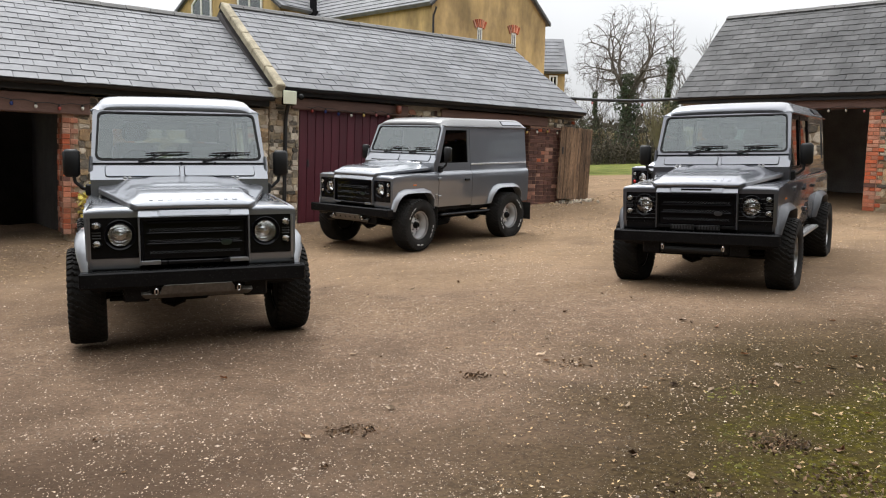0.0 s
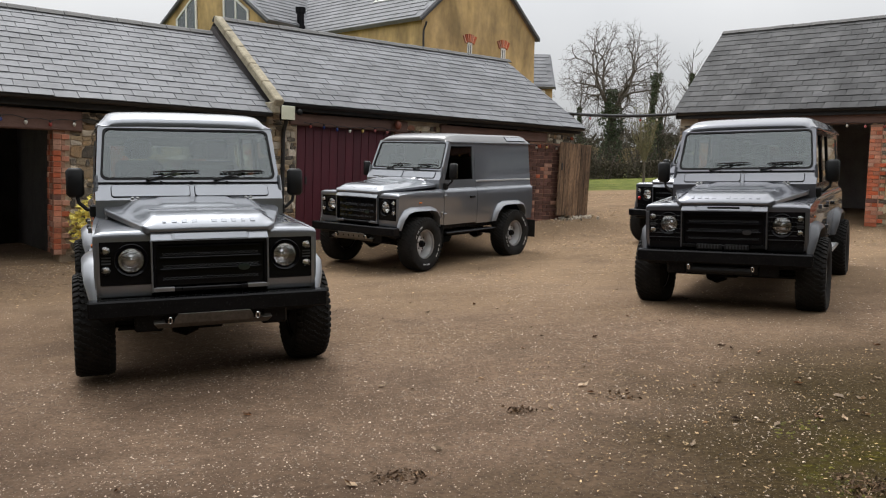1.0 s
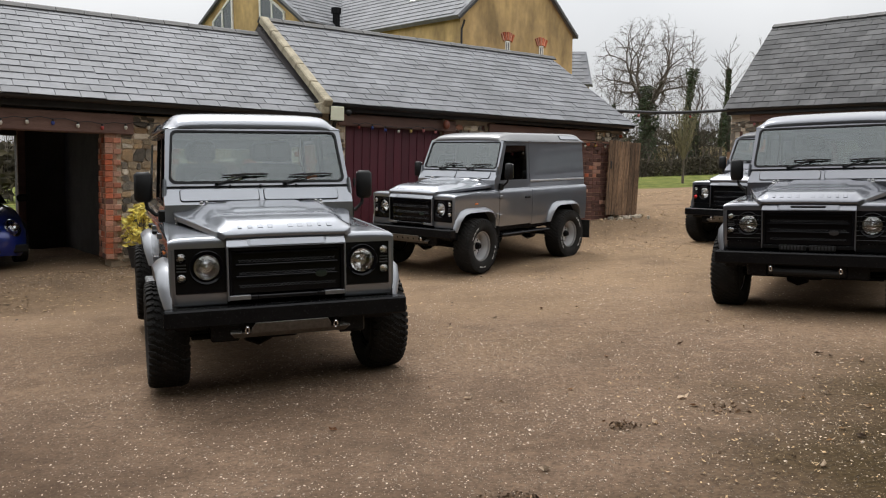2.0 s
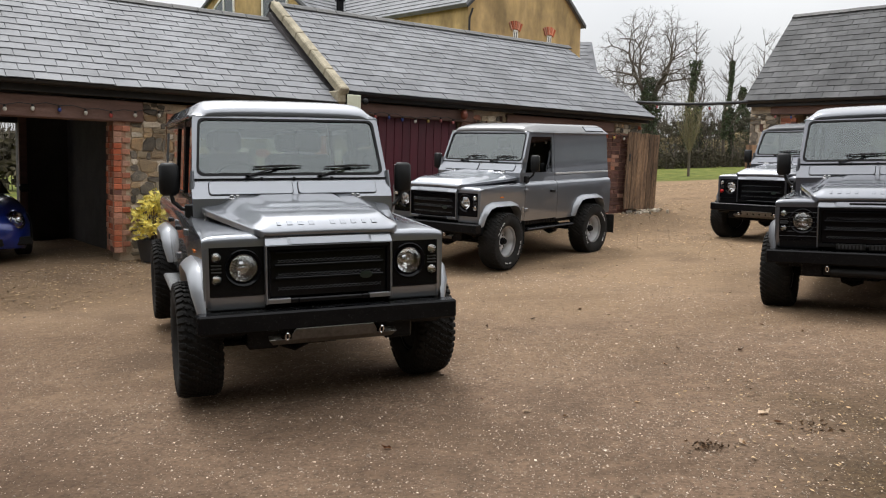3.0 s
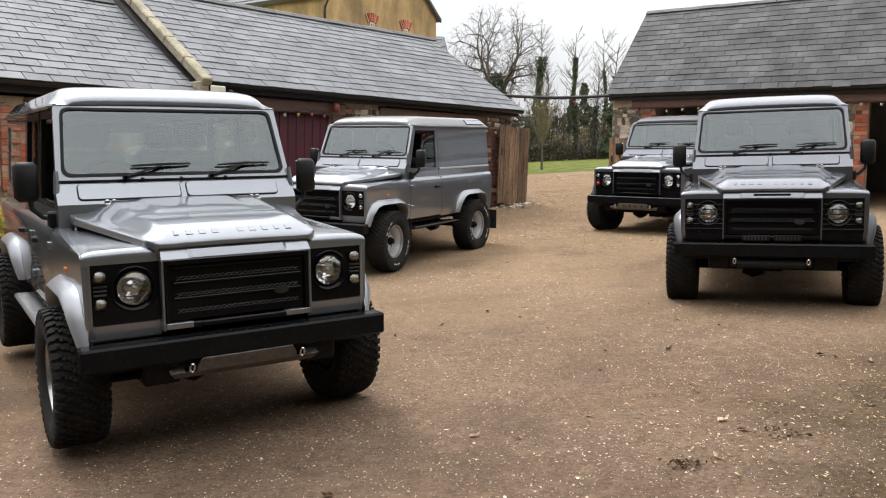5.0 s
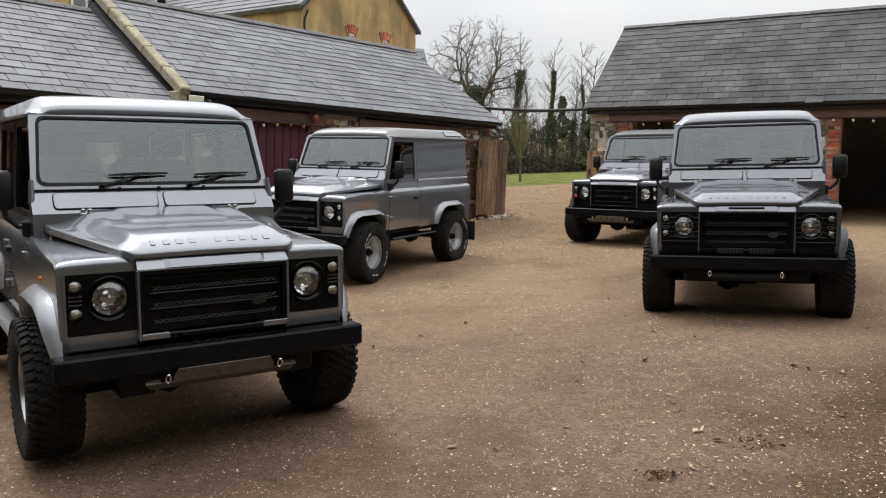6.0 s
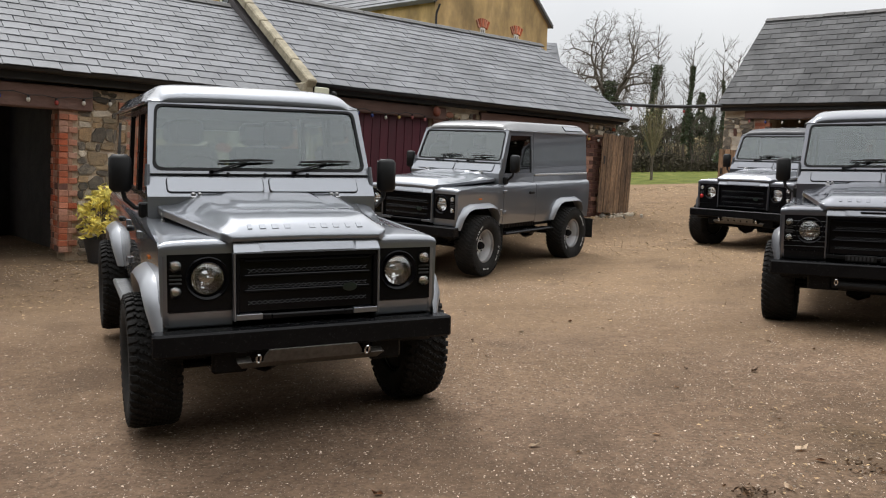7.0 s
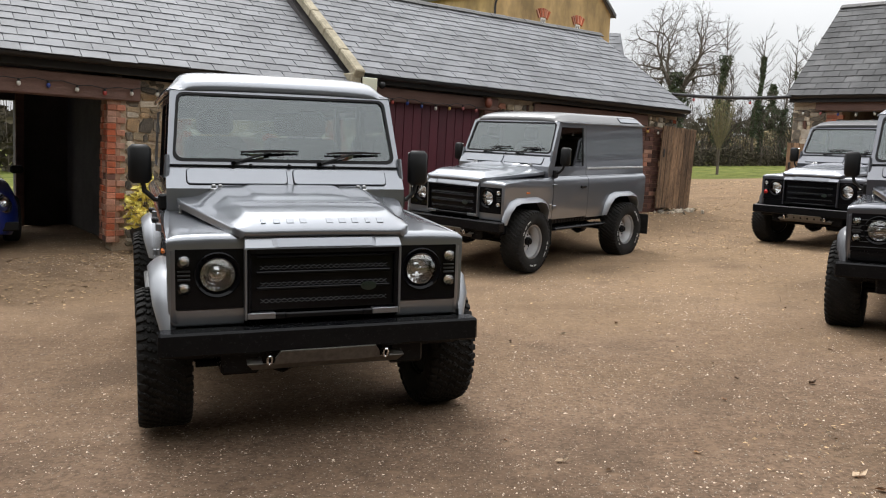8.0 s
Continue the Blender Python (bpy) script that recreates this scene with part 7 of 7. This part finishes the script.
def brush(name, x0, x1, y, depth, h, count, label, seed, gaps=(), green=0.3):
    """Tangled undergrowth of thin rising twigs, with some leaf."""
    rnd = random.Random(seed)
    top = tagged(thing(name, pose(0, 0, 0), label, "undergrowth"), kind="stuff")
    bm, lv = bmesh.new(), bmesh.new()
    for k in range(count):
        x, yy = rnd.uniform(x0, x1), y + rnd.uniform(-0.5, 0.5) * depth
        tall = h * rnd.uniform(0.45, 1.0) * (0.8 + 0.4 * noise.noise((x * 0.3, seed, 1)))
        if any(a < x < b for a, b in gaps):
            tall *= 0.3
        p = Vector((x, yy, land(x, yy)))
        d = Vector((rnd.gauss(0, 0.22), rnd.gauss(0, 0.2), 1)).normalized()
        mid = p + d * tall * 0.5
        tip = p + d * tall + Vector((rnd.gauss(0, 0.2), 0, 0)) * tall
        tube(bm, [p, mid, tip], [0.03, 0.02, 0.007], 3, cap=False)
        for j in range(7):
            f = rnd.uniform(0.15, 1.0)
            q = p.lerp(mid, f * 2) if f < 0.5 else mid.lerp(tip, f * 2 - 1)
            e = Vector((rnd.gauss(0, 0.8), rnd.gauss(0, 0.5), rnd.uniform(0.1, 1.1))).normalized()
            w = q + e * rnd.uniform(0.3, 0.9) * min(1, tall / 2)
            tube(bm, [q, w], [0.012, 0.005], 3, cap=False)
            if rnd.random() < green:
                for _ in range(3):
                    leaf(lv, q.lerp(w, rnd.random()) + Vector((rnd.gauss(0, 0.1), rnd.gauss(0, 0.1), rnd.gauss(0, 0.1))), rnd, 0.085)
    part("twigs", bm, BRUSH, top)
    part("leaves", lv, IVY, top)
    return top


slim_tree(14.8, 58, 9.4, 0.3, 0.5, 7.4, 0.42, 13, "tall thin tree wrapped in dark ivy")
slim_tree(17.2, 58, 9.0, 0.5, 2.0, 7.3, 0.24, 14, "slender leaning tree with an ivied stem")
slim_tree(21.4, 62, 9.2, -0.2, 3.0, 6.6, 0.2, 15, "slender birch with upright twigs beyond the barn")
slim_tree(22.9, 64, 9.0, 0.2, 3.5, 6.4, 0.2, 16, "slender birch with thin ivy beyond the barn")
slim_tree(11.0, 64, 8.0, -0.3, 1.0, 5.5, 0.3, 18, "thin ivied tree beside the large bare tree")
slim_tree(15.9, 60, 6.4, 0.2, 0.5, 4.6, 0.34, 24, "thin ivied tree in the coppice")
slim_tree(18.4, 60, 6.2, -0.3, 0.5, 4.2, 0.3, 25, "thin ivied tree in the coppice")
slim_tree(20.2, 61, 7.6, 0.3, 0.5, 4.0, 0.3, 26, "thin ivied tree in the coppice")
slim_tree(19.0, 70, 7.5, 0.3, 1.0, 3.0, 0.2, 19, "thin bare tree in the coppice")
slim_tree(16.0, 72, 8.0, -0.4, 1.0, 3.0, 0.2, 20, "thin bare tree in the coppice")
young_tree(9.97, 40.5, 4.2, 17, "young upright tree planted on the lawn")
conifer(22.5, 70, 6.2, 1.7, 21, "dark spreading evergreen tree beyond the lawn")
conifer(19.7, 55.6, 4.9, 1.3, 23, "dark evergreen shrub at the end of the hedge")
conifer(5.5, 52, 4.4, 1.6, 22, "dark evergreen shrub beside the hedge")
thicket("hedge", -6, 34, 57, 2.2, 1.7, 26000, HEDGE, "brown winter hedge along the far side of the lawn", 31, 0.09, 300)
brush("undergrowth", -4, 34, 59.5, 3.0, 5.2, 850, "tangled olive-brown undergrowth behind the hedge", 37, gaps=((12.6, 14.0), (17.3, 19.2)))
thicket("dry_bank", -6, 40, 64, 3, 3.3, 16000, REED, "pale dry growth in the field beyond the hedge", 32, 0.12, 60)
brush("coppice", -10, 44, 78, 8, 6.5, 900, "bare brown coppice behind the dry bank", 36, green=0.1)
thicket("far_wood", -60, 70, 100, 14, 6.0, 12000, HEDGE, "distant bare woodland on the skyline", 33, 0.4, 900)
thicket("evergreen_shrubs", 2.5, 6.5, 50, 2.5, 2.2, 5000, IVY, "dark evergreen shrubs at the edge of the lawn", 34, 0.1, 30)
thicket("field_hedge", -40, -8, 40, 2.5, 4.5, 5000, HEDGE, "bare hedge seen beyond the cart bay", 35, 0.3, 120)


# ---- unseen hedges, added behind the camera to block sky and darken reflections ----
def tall_hedge(x0, y0, x1, y1, h, seed):
    rnd = random.Random(seed)
    top = tagged(thing("tall_hedge", pose(0, 0, 0), "unseen tall hedge added to block sky light and darken reflections", "hedge"), kind="stuff")
    a, b = Vector((x0, y0, 0)), Vector((x1, y1, 0))
    d = (b - a).normalized()
    side = Vector((-d.y, d.x, 0))
    n = int((b - a).length / 1.2)
    rings = []
    for i in range(n + 1):
        p = a.lerp(b, i / n)
        hh = h * (1 + 0.18 * noise.noise((p.x * 0.4, p.y * 0.4, seed)))
        rings.append([p + side * o + Vector((0, 0, z)) for o, z in ((-0.9, -1.5), (-1.0, hh * 0.5), (-0.5, hh * 0.95), (0, hh), (0.5, hh * 0.95), (1.0, hh * 0.5), (0.9, -1.5))])
    bm = bmesh.new()
    loft(bm, rings)
    part("thick_inside", bm, HEDGE, top)
    bm = bmesh.new()
    for k in range(int((b - a).length * 90)):
        p = a.lerp(b, rnd.random())
        hh = h * (1 + 0.18 * noise.noise((p.x * 0.4, p.y * 0.4, seed)))
        z = rnd.random() * hh * 1.06
        leaf(bm, p + side * rnd.choice((-1, 1)) * (1.1 - 0.6 * max(0, z / hh - 0.6)) * rnd.uniform(0.9, 1.1) + Vector((0, 0, z)), rnd, 0.24)
    part("leaves", bm, IVY, top)
    return top


tall_hedge(-20, -8, 24, -10, 15.0, 41)
tall_hedge(-20, -8, -16, 4, 11.0, 42)
tall_hedge(24, -10, 22, 8, 10.0, 43)


# ---- planter ----
def planter(m):
    top = thing("planter", m, "black planter with a yellow variegated shrub by the brick jamb", "plant pot")
    bm = bmesh.new()
    lathe(bm, [(0.0, 0.0), (0.0, 0.17), (0.27, 0.215), (0.3, 0.225), (0.3, 0.2), (0.25, 0.195), (0.25, 0.0)], 24, "Z")
    part("pot", bm, POT, top, angle=40)
    rnd = random.Random(9)
    for k in range(18):
        bm = bmesh.new()
        a = rnd.uniform(0, 6.3)
        r = rnd.uniform(0.05, 0.24)
        tube(bm, [(0, 0, 0.22), (r * 0.5 * math.cos(a), r * 0.5 * math.sin(a), 0.42), (r * math.cos(a), r * math.sin(a), rnd.uniform(0.5, 0.78))], [0.008, 0.006, 0.003], 4)
        part("woody_stem", bm, TWIG, top)
    bm = bmesh.new()
    for k in range(46):  # tufts of upright leaves on the shoot tips
        a, b = rnd.uniform(0, 6.3), rnd.uniform(-0.5, 1.5)
        r = 0.29 * rnd.uniform(0.5, 1.0) * (1 + 0.25 * math.sin(3 * a))
        c = Vector((r * math.cos(a) * math.cos(b), r * math.sin(a) * math.cos(b), 0.52 + 0.3 * math.sin(b) * rnd.uniform(0.6, 1.25)))
        for _ in range(20):
            leaf(bm, c + Vector((rnd.gauss(0, 0.035), rnd.gauss(0, 0.035), rnd.gauss(0.01, 0.04))), rnd, rnd.uniform(0.03, 0.05))
    part("foliage", bm, YELLOW_LEAF, top, "bright yellow variegated leaves")
    return top


def at_range(x, y, z=None):
    p = RANGE @ Vector((x, y, 0))
    return pose(p.x, p.y, land(p.x, p.y) if z is None else z)


planter(at_range(-5.55, -0.34) @ Matrix.Diagonal((1.12, 1.12, 1.05, 1)))


# ---- modern cars under cover ----
def road_car(m, mat, label, long_lamp):
    car = thing("parked_car", m, label, "car")
    rings = []
    for y, w, z0, z1 in ((-0.95, 0.45, 0.3, 0.5), (-0.9, 0.62, 0.2, 0.62), (-0.7, 0.8, 0.17, 0.72), (-0.3, 0.87, 0.17, 0.82), (0.3, 0.88, 0.2, 0.92), (0.9, 0.88, 0.2, 0.96), (2.4, 0.88, 0.2, 0.98), (3.1, 0.84, 0.25, 0.95), (3.3, 0.7, 0.35, 0.85)):
        h = z1 - z0
        half = [(0, z0), (w * 0.9, z0), (w, z0 + h * 0.25), (w, z0 + h * 0.6), (w * 0.93, z0 + h * 0.85), (w * 0.7, z1 - h * 0.03), (0, z1)]
        rings.append([(x, y, z) for x, z in half] + [(-x, y, z) for x, z in half[-2:0:-1]])
    bm = bmesh.new()
    loft(bm, rings, closed=True, cap=True)
    bmesh.ops.recalc_face_normals(bm, faces=bm.faces[:])
    part("body", bm, mat, car, angle=40)
    bm = bmesh.new()
    cab = [(0.5, 0.78, 0.93), (1.2, 0.66, 1.28), (1.9, 0.62, 1.32), (2.9, 0.7, 0.98)]
    loft(bm, [[(-w, y, 0.9), (-w * 0.92, y, z), (w * 0.92, y, z), (w, y, 0.9)] for y, w, z in cab])
    facing_up(bm)
    part("cabin_glass", bm, DARK_GLASS, car, angle=30)
    bm = bmesh.new()
    loft(bm, [[(-w * 0.88, y, z + 0.012), (w * 0.88, y, z + 0.012)] for y, w, z in cab[1:3]])
    facing_up(bm)
    part("roof", bm, mat, car)
    for s in (-1, 1):
        bm = bmesh.new()
        mm = pose(s * 0.61, -0.8, 0.6, -28, 0, s * 28) @ Matrix.Diagonal((1.25 if long_lamp else 1.0, 1, 0.75 if long_lamp else 1.15, 1))
        lathe(bm, [(0.06, 0.135), (-0.02, 0.13), (-0.07, 0.09), (-0.09, 0.0)], 24, "Y", mm)
        facing(bm, (0, -1, 0))
        lamp = part("headlamp", bm, LENS_GLASS, car, "clear headlamp", angle=60)
        bm = bmesh.new()
        lathe(bm, [(0.03, 0.0), (0.0, 0.07), (-0.03, 0.115), (-0.025, 0.12)], 24, "Y", mm)
        part("reflector", bm, REFLECTOR, lamp, angle=60)
        bm = bmesh.new()
        lathe(bm, [(0.0, 0.05), (-0.045, 0.06), (-0.05, 0.045), (-0.02, 0.0)], 20, "Y", mm)
        part("projector", bm, CHROME, lamp, angle=60)
        for y in (0.0, 2.45):
            bm = bmesh.new()
            lathe(bm, [(-0.1, 0.2), (-0.1, 0.3), (-0.08, 0.325), (0.08, 0.325), (0.1, 0.3), (0.1, 0.2)], 28, "X", pose(s * 0.8, y, 0.325))
            w = part("wheel", bm, RUBBER, car, angle=40)
            bm = bmesh.new()
            lathe(bm, [(s * 0.08, 0.2), (s * 0.1, 0.2), (s * 0.085, 0.15), (s * 0.07, 0.04), (s * 0.09, 0.0)], 20, "X", pose(s * 0.8, y, 0.325))
            part("rim", bm, SILVER, w, angle=40)
        bm = bmesh.new()
        rbox(bm, (s * 0.98 - 0.09, 0.62, 0.94), (s * 0.98 + 0.09, 0.72, 1.06), 0.03)
        part("door_mirror", bm, mat if long_lamp else BLACK_PLASTIC, car)
    bm = bmesh.new()
    rbox(bm, (-0.42, -0.955, 0.24), (0.42, -0.9, 0.36), 0.02)
    for s in (-1, 1):
        rbox(bm, (s * 0.66 - 0.14, -0.9, 0.24), (s * 0.66 + 0.14, -0.8, 0.36), 0.02)
    part("air_intake", bm, BLACK_PLASTIC, car)
    return car


p_blue = RANGE @ Vector((-7.78, 1.75, 0))
road_car(pose(p_blue.x, p_blue.y, -0.02, 0, 0, 37), BLUE_PAINT, "deep blue sports car parked inside the cart bay", False)
p_silver = BARN @ Vector((7.2, 1.2, 0))
road_car(pose(p_silver.x, p_silver.y, land(p_silver.x, p_silver.y) - 0.03, 0, 0, -45), LIGHT_SILVER, "silver saloon parked inside the open barn bay", True)


# ---- pipe slung between the two roofs, side gate by the barn ----
pipe = thing("overhead_pipe", pose(0, 0, 0), "dark flexible pipe slung between the stable and barn eaves", "pipe")
a_, b_ = RANGE @ Vector((4.95, 0.7, 2.9)), BARN @ Vector((0.0, -0.2, 2.78))
pipe_bm = bmesh.new()
tube(pipe_bm, [a_.lerp(b_, k / 12) - Vector((0, 0, 0.06 * math.sin(math.pi * k / 12))) for k in range(13)], 0.035, 8)
part("hose", pipe_bm, GUTTER, pipe, angle=50)
span_ = b_ - a_
light_string(pose(a_.x, a_.y, a_.z, 0, 0, math.degrees(math.atan2(span_.y, span_.x))), 0.2, math.hypot(span_.x, span_.y) - 0.2, -0.04, -0.05, 0.42, "festoon of bulbs hung along the overhead pipe", 5)
board_gate(BARN @ pose(-0.1, -0.1, 0.3), 0.8, 1.5, 6, "weathered board gate open beside the barn wall")


# ---- loose leaves and chips on the yard ----
def scatter():
    rnd = random.Random(77)
    metas = []
    for k in range(4):
        bm = bmesh.new()
        s = 0.04
        pts = [(-s, 0, 0), (-s * 0.3, s * 0.55, 0.012), (s * 0.5, s * 0.5, 0.004), (s * 1.1, 0, 0.02), (s * 0.4, -s * 0.55, 0.008), (-s * 0.4, -s * 0.45, 0.014)]
        vs = [bm.verts.new((x + rnd.uniform(-0.006, 0.006), y + rnd.uniform(-0.006, 0.006), z + rnd.uniform(0, 0.01))) for x, y, z in pts]
        c = bm.verts.new((0, 0, 0.002))
        for i in range(6):
            bm.faces.new((vs[i], vs[(i + 1) % 6], c))
        r = bmesh.ops.solidify(bm, geom=bm.faces[:], thickness=0.0015)
        me = bpy.data.meshes.new("fallen_leaf")
        bm.to_mesh(me)
        bm.free()
        me.materials.append(LEAF_DEAD)
        metas.append(me)
        pale = me.copy()
        pale.materials.clear()
        pale.materials.append(LEAF_PALE)
        metas.append(pale)
    spots = [(-0.47, 5.95), (0.75, 5.9), (0.97, 5.74), (-0.3, 4.7), (0.45, 5.4), (1.5, 5.2)]
    spots += [(rnd.uniform(-2.5, 4), rnd.uniform(3.2, 9.5)) for _ in range(60)] + [(rnd.uniform(1.0, 3.2), rnd.uniform(3.0, 6.0)) for _ in range(50)]
    for x, y in spots:
        ob = shared("fallen_leaf", metas[2 * rnd.randrange(4) + (rnd.random() < 0.6)])
        k = rnd.uniform(0.35, 1.0)
        ob.matrix_world = pose(x, y, land(x, y) + 0.006 + 0.02 * noise.noise((x * 0.5, y * 0.5, 0)), rnd.uniform(-8, 8), rnd.uniform(-8, 8), rnd.uniform(0, 360)) @ Matrix.Diagonal((k, k, k, 1))
        tagged(ob, "curled dead leaf lying on the gravel", "leaf", "fallen leaves")
    # clumps of litter and twigs
    bm = bmesh.new()
    for x, y, r, count in ((0.25, 5.35, 0.1, 90), (-0.47, 4.32, 0.13, 150), (1.81, 3.99, 0.16, 260), (1.93, 3.49, 0.22, 200), (1.2, 3.25, 0.3, 260), (0.95, 5.6, 0.12, 60)):
        for _ in range(count):
            px, py = x + rnd.gauss(0, r * 0.6), y + rnd.gauss(0, r * 0.45)
            leaf(bm, Vector((px, py, land(px, py) + 0.02 * noise.noise((px * 0.5, py * 0.5, 0)) + rnd.uniform(0, 0.025))), rnd, rnd.uniform(0.006, 0.02))
        for _ in range(count // 14):
            px, py, a = x + rnd.gauss(0, r * 0.7), y + rnd.gauss(0, r * 0.5), rnd.uniform(0, 6.3)
            z = land(px, py) + 0.012
            q = rnd.uniform(0.03, 0.08)
            tube(bm, [(px, py, z), (px + q * math.cos(a), py + q * math.sin(a), z + 0.012)], 0.002, 4)
    tagged(part("leaf_litter", bm, LITTER), "dark clumps of leaf litter and twigs on the gravel", "leaf litter", kind="stuff")
    # straw and crumbled leaves drifted towards the gate
    bm = bmesh.new()
    for k in range(42000):
        x, y = rnd.uniform(-3, 9), rnd.uniform(14, 34)
        if k >= 30000:  # along the foot of the stable range
            x, y = rnd.uniform(-8, -1.5), rnd.uniform(6, 14)
        elif k >= 16000:  # thinner, in patches, over the middle of the yard
            x, y = rnd.uniform(-2.5, 7.5), 8 + 12 * math.sqrt(rnd.random())
            if noise.noise((x * 0.9, y * 0.9, 3)) + rnd.uniform(-0.6, 0.5) < -0.1:
                continue
        elif k >= 2600 and noise.noise((x * 0.7, y * 0.7, 6)) + rnd.uniform(-0.5, 0.5) < -0.1 - (y - 16) * 0.03:
            continue
        if k < 2600:
            x, y = rnd.uniform(0.3, 4.2), rnd.uniform(2.0, 6.8)
        before = -((x - RANGE_FOOT[0]) * RN.x + (y - RANGE_FOOT[1]) * RN.y)
        if before < 0.1 and x < 3.4 or k >= 30000 and before > rnd.uniform(0.2, 2.6):
            continue
        q, a = rnd.uniform(0.008, 0.026), rnd.uniform(0, 6.3)
        q *= 0.9 if k >= 30000 else 0.42 if y < 8 else 0.65 if k >= 16000 else 1.0
        z = land(x, y) + 0.008 + (0.02 * noise.noise((x * 0.5, y * 0.5, 0)) if y < 25 else 0)
        ring = [(q * math.cos(a + t) * (1.5 if i % 2 else 0.7), q * math.sin(a + t) * (1.5 if i % 2 else 0.7)) for i, t in enumerate((0, 1.57, 3.14, 4.71))]
        bm.faces.new([bm.verts.new((x + u, y + v, z + rnd.uniform(0, 0.012))) for u, v in ring])
    facing_up(bm)
    tagged(part("straw_litter", bm, STRAW), "straw-coloured leaf crumbs drifted over the gravel", "leaf litter", kind="stuff")
    # a few pale stones heaped under the open gate
    for k in range(46):
        t = rnd.random()
        p = Vector((2.36, 18.3, 0)) + Vector((math.cos(radians(35.5)), math.sin(radians(35.5)), 0)) * (1.1 * t - 0.05) + Vector((rnd.gauss(0.1, 0.14), rnd.gauss(-0.12, 0.12), 0))
        ob = shared("loose_stone", rnd.choice(STONES_PALE))
        q = rnd.uniform(0.03, 0.085)
        ob.matrix_world = pose(p.x, p.y, land(p.x, p.y) + q * 0.15, 90 + rnd.uniform(-20, 20), rnd.uniform(0, 360), 0) @ Matrix.Diagonal((q * 1.4, q, q, 1))
        tagged(ob, "pale rubble stone lying under the open gate", "stone", "loose stones by the gate")
    # low cushions of moss at the edge of the gravel
    bm = bmesh.new()
    for k in range(9000):
        x, y = rnd.uniform(0.6, 4.6), rnd.uniform(1.4, 6.2)
        lush = x - 0.55 * y + 2.6 * noise.noise((x * 1.5, y * 1.5, 4)) + 0.9 * noise.noise((x * 6, y * 6, 9))
        if lush < 0.05 + max(0, y - 4.6) * 0.8:
            continue
        z = land(x, y) + 0.02 * noise.noise((x * 0.5, y * 0.5, 0)) - 0.003
        s = rnd.uniform(0.006, 0.02)
        n6 = [bm.verts.new((x + s * math.cos(q) * rnd.uniform(0.7, 1.2), y + s * math.sin(q) * rnd.uniform(0.7, 1.2), z)) for q in (0, 1.25, 2.5, 3.75, 5)]
        tip = bm.verts.new((x + rnd.uniform(-0.4, 0.4) * s, y + rnd.uniform(-0.4, 0.4) * s, z + s * rnd.uniform(0.5, 0.9)))
        for i in range(5):
            bm.faces.new((n6[i], n6[(i + 1) % 5], tip))
    tagged(part("moss", bm, MOSS), "yellow-green moss cushions at the edge of the gravel", "moss", kind="stuff")
    def s_patch(x, y):
        return noise.noise((x * 0.8, y * 0.8, 11)) + 0.5 * noise.noise((x * 3, y * 3, 12))

    verts, faces = [], []
    for k in range(100000):
        y = 2.0 + 16 * rnd.random() ** 1.6 + rnd.gauss(0, 0.6)
        x = rnd.gauss(0, 0.6) * (0.75 * y + 1.2) - 0.3
        if k > 94000:  # swept up along the foot of the stable
            p = RANGE @ Vector((rnd.uniform(-9.5, 4.8), -0.05 - abs(rnd.gauss(0, 0.55)), 0))
            x, y = p.x, p.y
        mossy = x - 0.55 * y > -0.9 + 1.2 * noise.noise((x, y, 2)) and y < 6
        if mossy and rnd.random() < 0.45 or s_patch(x, y) < rnd.uniform(-0.75, -0.1):
            continue
        z = land(x, y) + 0.02 * noise.noise((x * 0.5, y * 0.5, 0))
        s = (0.004 + 0.0095 * rnd.random() ** 2.2) * (1.6 if rnd.random() < 0.04 else 1)
        a, thin = rnd.uniform(0, 6.3), rnd.uniform(0.3, 0.75)
        c, q = math.cos(a) * s, math.sin(a) * s
        n = len(verts)
        verts += [(x + c, y + q, z - 0.002), (x - q * thin, y + c * thin, z - 0.002), (x - c, y - q, z - 0.002), (x + q * thin, y - c * thin, z - 0.002), (x + rnd.uniform(-0.3, 0.3) * s, y + rnd.uniform(-0.3, 0.3) * s, z + s * rnd.uniform(0.22, 0.4))]
        faces += [(n, n + 1, n + 4), (n + 1, n + 2, n + 4), (n + 2, n + 3, n + 4), (n + 3, n, n + 4)]
    chips = bpy.data.meshes.new("stone_chips")
    chips.from_pydata(verts, [], faces)
    tagged(shared("stone_chips", chips, CHIP), "pale and brown stone chips strewn over the yard", "gravel", kind="stuff")


scatter()
